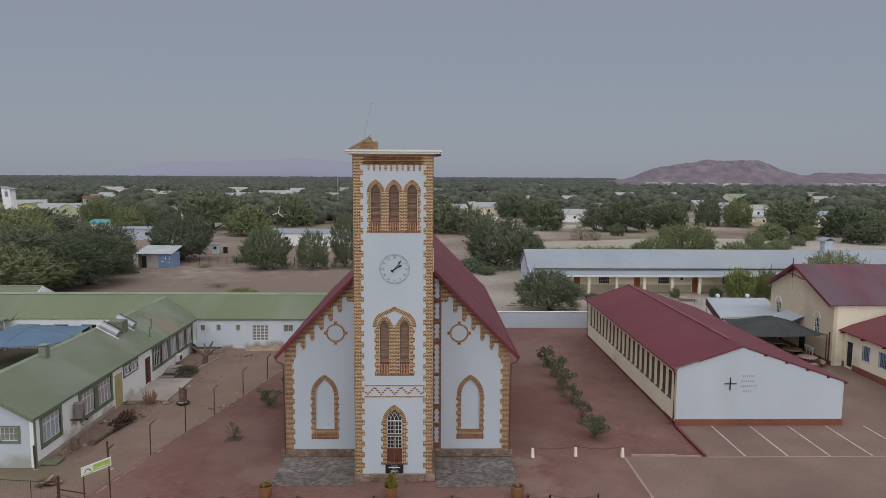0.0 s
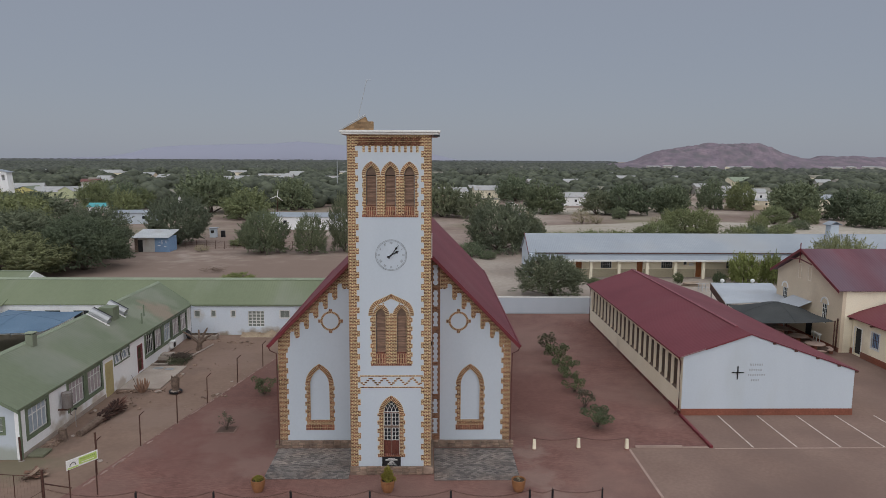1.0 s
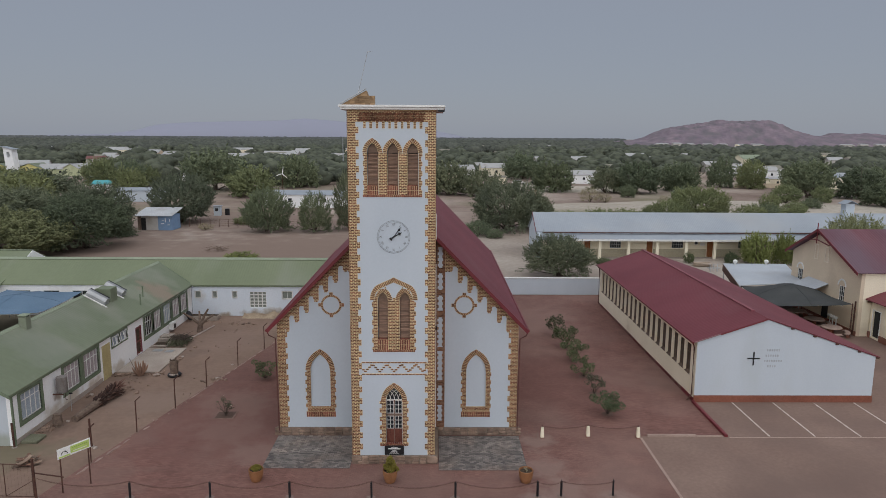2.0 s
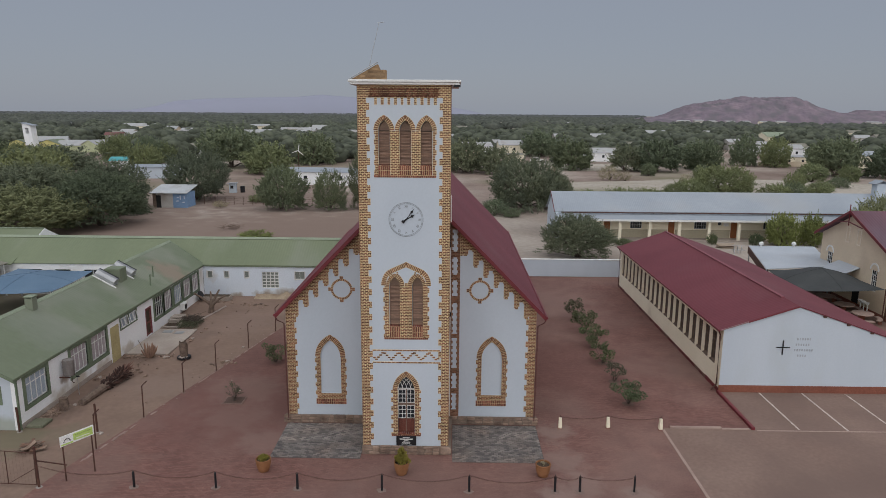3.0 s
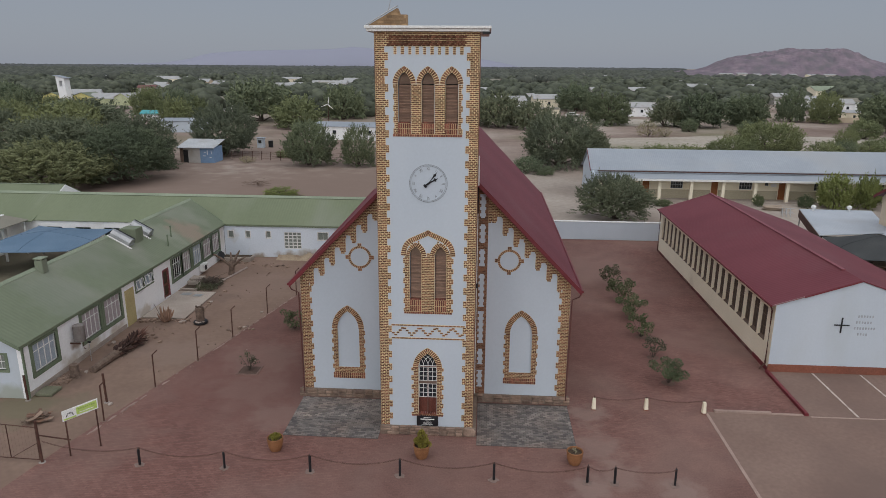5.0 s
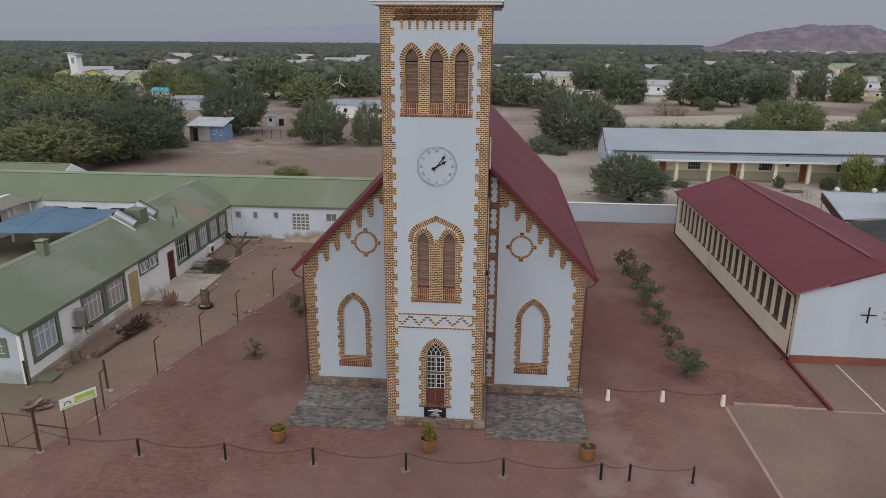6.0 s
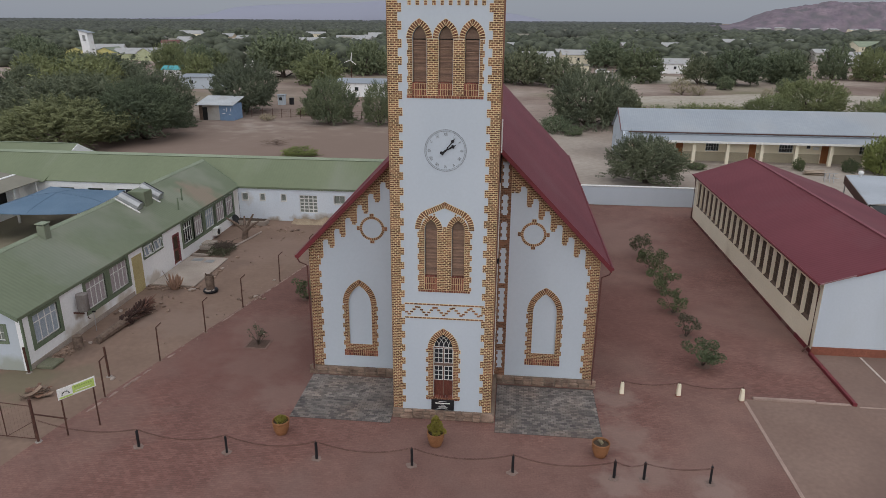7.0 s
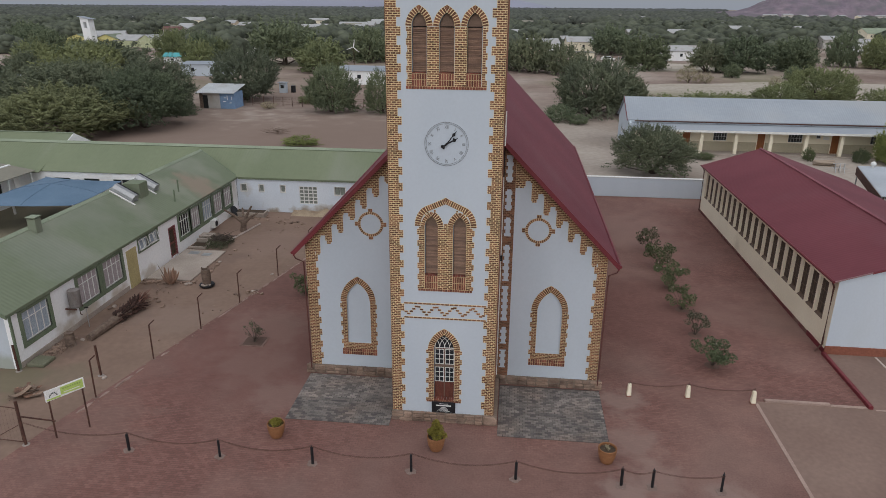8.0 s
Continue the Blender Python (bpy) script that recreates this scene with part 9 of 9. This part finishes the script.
    for x0, x1, y0, y1, h in ((-19.98, -18.75, 18.62, 18.80, 0.16), (-19.98, -18.75, 19.95, 20.15, 0.30), (-18.93, -18.75, 18.802, 19.948, 0.20)):
        box("rim", x0, x1, y0, y1, 0, h, CONCRETE, pit, "", 0.02)
    # floor lies at ground level; the pit's shade is in its dark colour
    box("pit_floor", -19.98, -18.932, 18.802, 19.948, 0.004, 0.02, SOIL, pit, "dark flat floor painted for the shaded hollow")
    block = tagged(box("concrete_block", -19.95, -19.0, 20.25, 21.05, 0, 0.42, CONCRETE, bevel=0.03), "weathered concrete block beside the drain", "block")
    # peeling plaster and mud heaped along the cross wall
    verts, faces = [], []
    n = 40
    for j in range(5):
        for i in range(n + 1):
            x = -15.4 + 6.0 * i / n
            z = (0.26 + 0.30 * noise.noise((x * 1.3, 0, 5))) * (1 - j / 4) ** 1.2
            verts.append((x, 27.99 - j * 0.24 - 0.06 * noise.noise((x * 2, j, 1)), max(0.0, z) + 0.0))
    for j in range(4):
        for i in range(n):
            faces.append((j * (n + 1) + i, (j + 1) * (n + 1) + i, (j + 1) * (n + 1) + i + 1, j * (n + 1) + i + 1))
    tagged(raw("earth_bank", verts, faces, SANDBANK, smooth=True), "tan earth heaped along the white wall", "earth", kind="structure")
    # loose stones
    bm = bmesh.new()
    for _ in range(95):
        c = rnd.choice(((-19.8, 4.0, 1.0), (-18.6, 11.8, 1.4), (-17.0, 12.8, 0.9), (-16.0, 10.0, 4.5), (-15.2, 18.0, 4.0), (-14.6, 25.0, 3.0)))
        s = rnd.uniform(0.03, 0.10)
        m = pose(c[0] + rnd.gauss(0, c[2] * 0.35), c[1] + rnd.gauss(0, c[2] * 0.5), s * 0.3, rnd.uniform(0, 90), rnd.uniform(0, 90), rnd.uniform(0, 90))
        bmesh.ops.create_icosphere(bm, subdivisions=1, radius=s, matrix=m @ Matrix.Diagonal((1, 0.8, 0.6, 1)))
    tagged(part("loose_stones", bm, STONE), "scattered loose stones and rubble on the earth", "stones", kind="stuff")


FROND_STUB = mat("dark_frond_base", (0.030, 0.018, 0.016), (0.082, 0.046, 0.037), 7, 40, 0.95, 0.3, random_island=0.45)
SANDBANK = mat("tan_earth", (0.27, 0.20, 0.14), (0.42, 0.335, 0.24), 1.2, 12, 0.95, 0.3)
FADED_LUMP = mat("pale_broken_concrete", (0.30, 0.245, 0.21), (0.42, 0.36, 0.32), 2.5, 20, 0.95, 0.2)
yard_things()


# ---- fence and rubble beyond the houses ----
def back_fence():
    ob = thing("wire_fence", -34, 92, 0, "sagging wire fence on thin dark posts across the sand", "fence")
    for i in range(15):
        x, y = -42.0 + i * 1.75, 88.0 + 0.5 * math.sin(i)
        tube("post", [(x, y, -0.05), (x + 0.05, y, 1.5)], 0.05, RUST, ob, "", 5)
    for z in (0.3, 0.7, 1.1, 1.4):
        tube("wire", [(-42.0 + i * 1.75, 88.0 + 0.5 * math.sin(i), z) for i in range(15)], 0.012, RUST, ob, "", 3)


back_fence()
brush_heap(-29.0, 62.5, 0.0, 2.2, 60, "low heap of dry branches on bare sand", seed=8)
drum = thing("oil_drum", -40.9, 106.5, 0, "black steel drum standing on sandy ground", "drum")
lathe("barrel", [(0.44, 0.0), (0.46, 0.02), (0.46, 0.42), (0.48, 0.45), (0.46, 0.48), (0.46, 0.9), (0.48, 0.93), (0.46, 0.96), (0.46, 1.3), (0.42, 1.31)], BLACK, drum, "", 16, (-40.9, 106.5, 0))
hut = thing("white_kiosk", -42.6, 105.7, 0, "small white kiosk on sandy ground", "kiosk")
box("body", -43.3, -42.0, 105.3, 106.4, 0, 1.9, PLASTER, hut)
box("roof", -43.5, -41.8, 105.1, 106.6, 1.902, 2.0, WHITE_ROOF, hut)
box("hatch", -43.0, -42.4, 105.25, 105.297, 0.9, 1.5, DARK, hut)


# ---- grey block aprons on both sides of the tower ----
APRON = []
for x0, x1, y0, y1, name in ((-6.55, -2.2, -0.55, 3.13, "apron_west"), (2.2, 6.6, -0.75, 3.13, "apron_east")):
    bed = tagged(box(name, x0, x1, y0, y1, 0.0, 0.022, JOINT_DARK), "grey concrete block apron beside the tower", "paving", kind="structure")
    rows = int((y1 - y0) / 0.122)
    rnd = random.Random(6)
    for j in range(rows):
        u = x0 - (0.112 if j % 2 else 0)
        while u < x1:
            a, b = max(u, x0), min(u + 0.224, x1)
            if b - a > 0.05:
                APRON.append((bed, a + 0.009, b - 0.009, y0 + j * 0.122 + 0.009, y0 + (j + 1) * 0.122 - 0.009, rnd.uniform(0.030, 0.044)))
            u += 0.224

# ---- single pieces of the walls, laid last ----
for parent, bricks, y in LATE:
    for a, b, z0, z1 in bricks:
        ob = linked("brick", UNIT, None, parent)
        ob.matrix_basis = Matrix.LocRotScale((a, y - 0.021, z0), None, (b - a, 0.017, z1 - z0))
STONE_UNITS = []
for k in range(7):
    rnd = random.Random(70 + k)
    rim = []
    for cx, cz in ((0, 0), (1, 0), (1, 1), (0, 1)):
        ix, iz = (1 if cx == 0 else -1), (1 if cz == 0 else -1)
        p, q = (cx + ix * rnd.uniform(0.06, 0.28), cz + iz * rnd.uniform(0, 0.05)), (cx + ix * rnd.uniform(0, 0.04), cz + iz * rnd.uniform(0.08, 0.36))
        rim += [q, p] if (cx, cz) in ((0, 0), (1, 1)) else [p, q]
    me = bpy.data.meshes.new("stone")
    n = len(rim)
    verts = [(x, 1, z) for x, z in rim] + [(x, 0.35, z) for x, z in rim] + [(0.5 + (x - 0.5) * 0.86, rnd.uniform(0, 0.22), 0.5 + (z - 0.5) * 0.80) for x, z in rim]
    faces = [(r * n + i, r * n + (i + 1) % n, (r + 1) * n + (i + 1) % n, (r + 1) * n + i) for r in range(2) for i in range(n)] + [tuple(range(2 * n, 3 * n))]
    me.from_pydata(verts, [], faces)
    me.materials.append(STONE)
    STONE_UNITS.append(me)
for k, (a, b, y, z0, z1) in enumerate(STONES):
    ob = linked("stone", STONE_UNITS[k % 7], None, church)
    ob.matrix_basis = Matrix.LocRotScale((a, y, z0), None, (b - a, 0.13, z1 - z0))
BLOCK_UNIT = UNIT.copy()
BLOCK_UNIT.materials.clear()
BLOCK_UNIT.materials.append(GREY_BLOCK)
count, rest = {}, {}
for bed, a, b, y0, y1, h in APRON:
    count[bed] = count.get(bed, 0) + 1
    if y0 < 1.6 and count[bed] <= 280:
        ob = linked("block", BLOCK_UNIT, None, bed)
        ob.matrix_basis = Matrix.LocRotScale((a, y0, 0.02), None, (b - a, y1 - y0, h - 0.02))
    else:
        vs, fs = rest.setdefault(bed, ([], []))
        k = len(vs)
        vs += [(x, y, z) for z in (0.02, h) for y in (y0, y1) for x in (a, b)]
        fs += [tuple(k + i for i in f) for f in ((4, 5, 7, 6), (0, 1, 5, 4), (2, 6, 7, 3), (0, 4, 6, 2), (1, 3, 7, 5))]
for bed, (vs, fs) in rest.items():
    raw("block_rows", vs, fs, GREY_BLOCK, bed)["kind"] = "stuff"
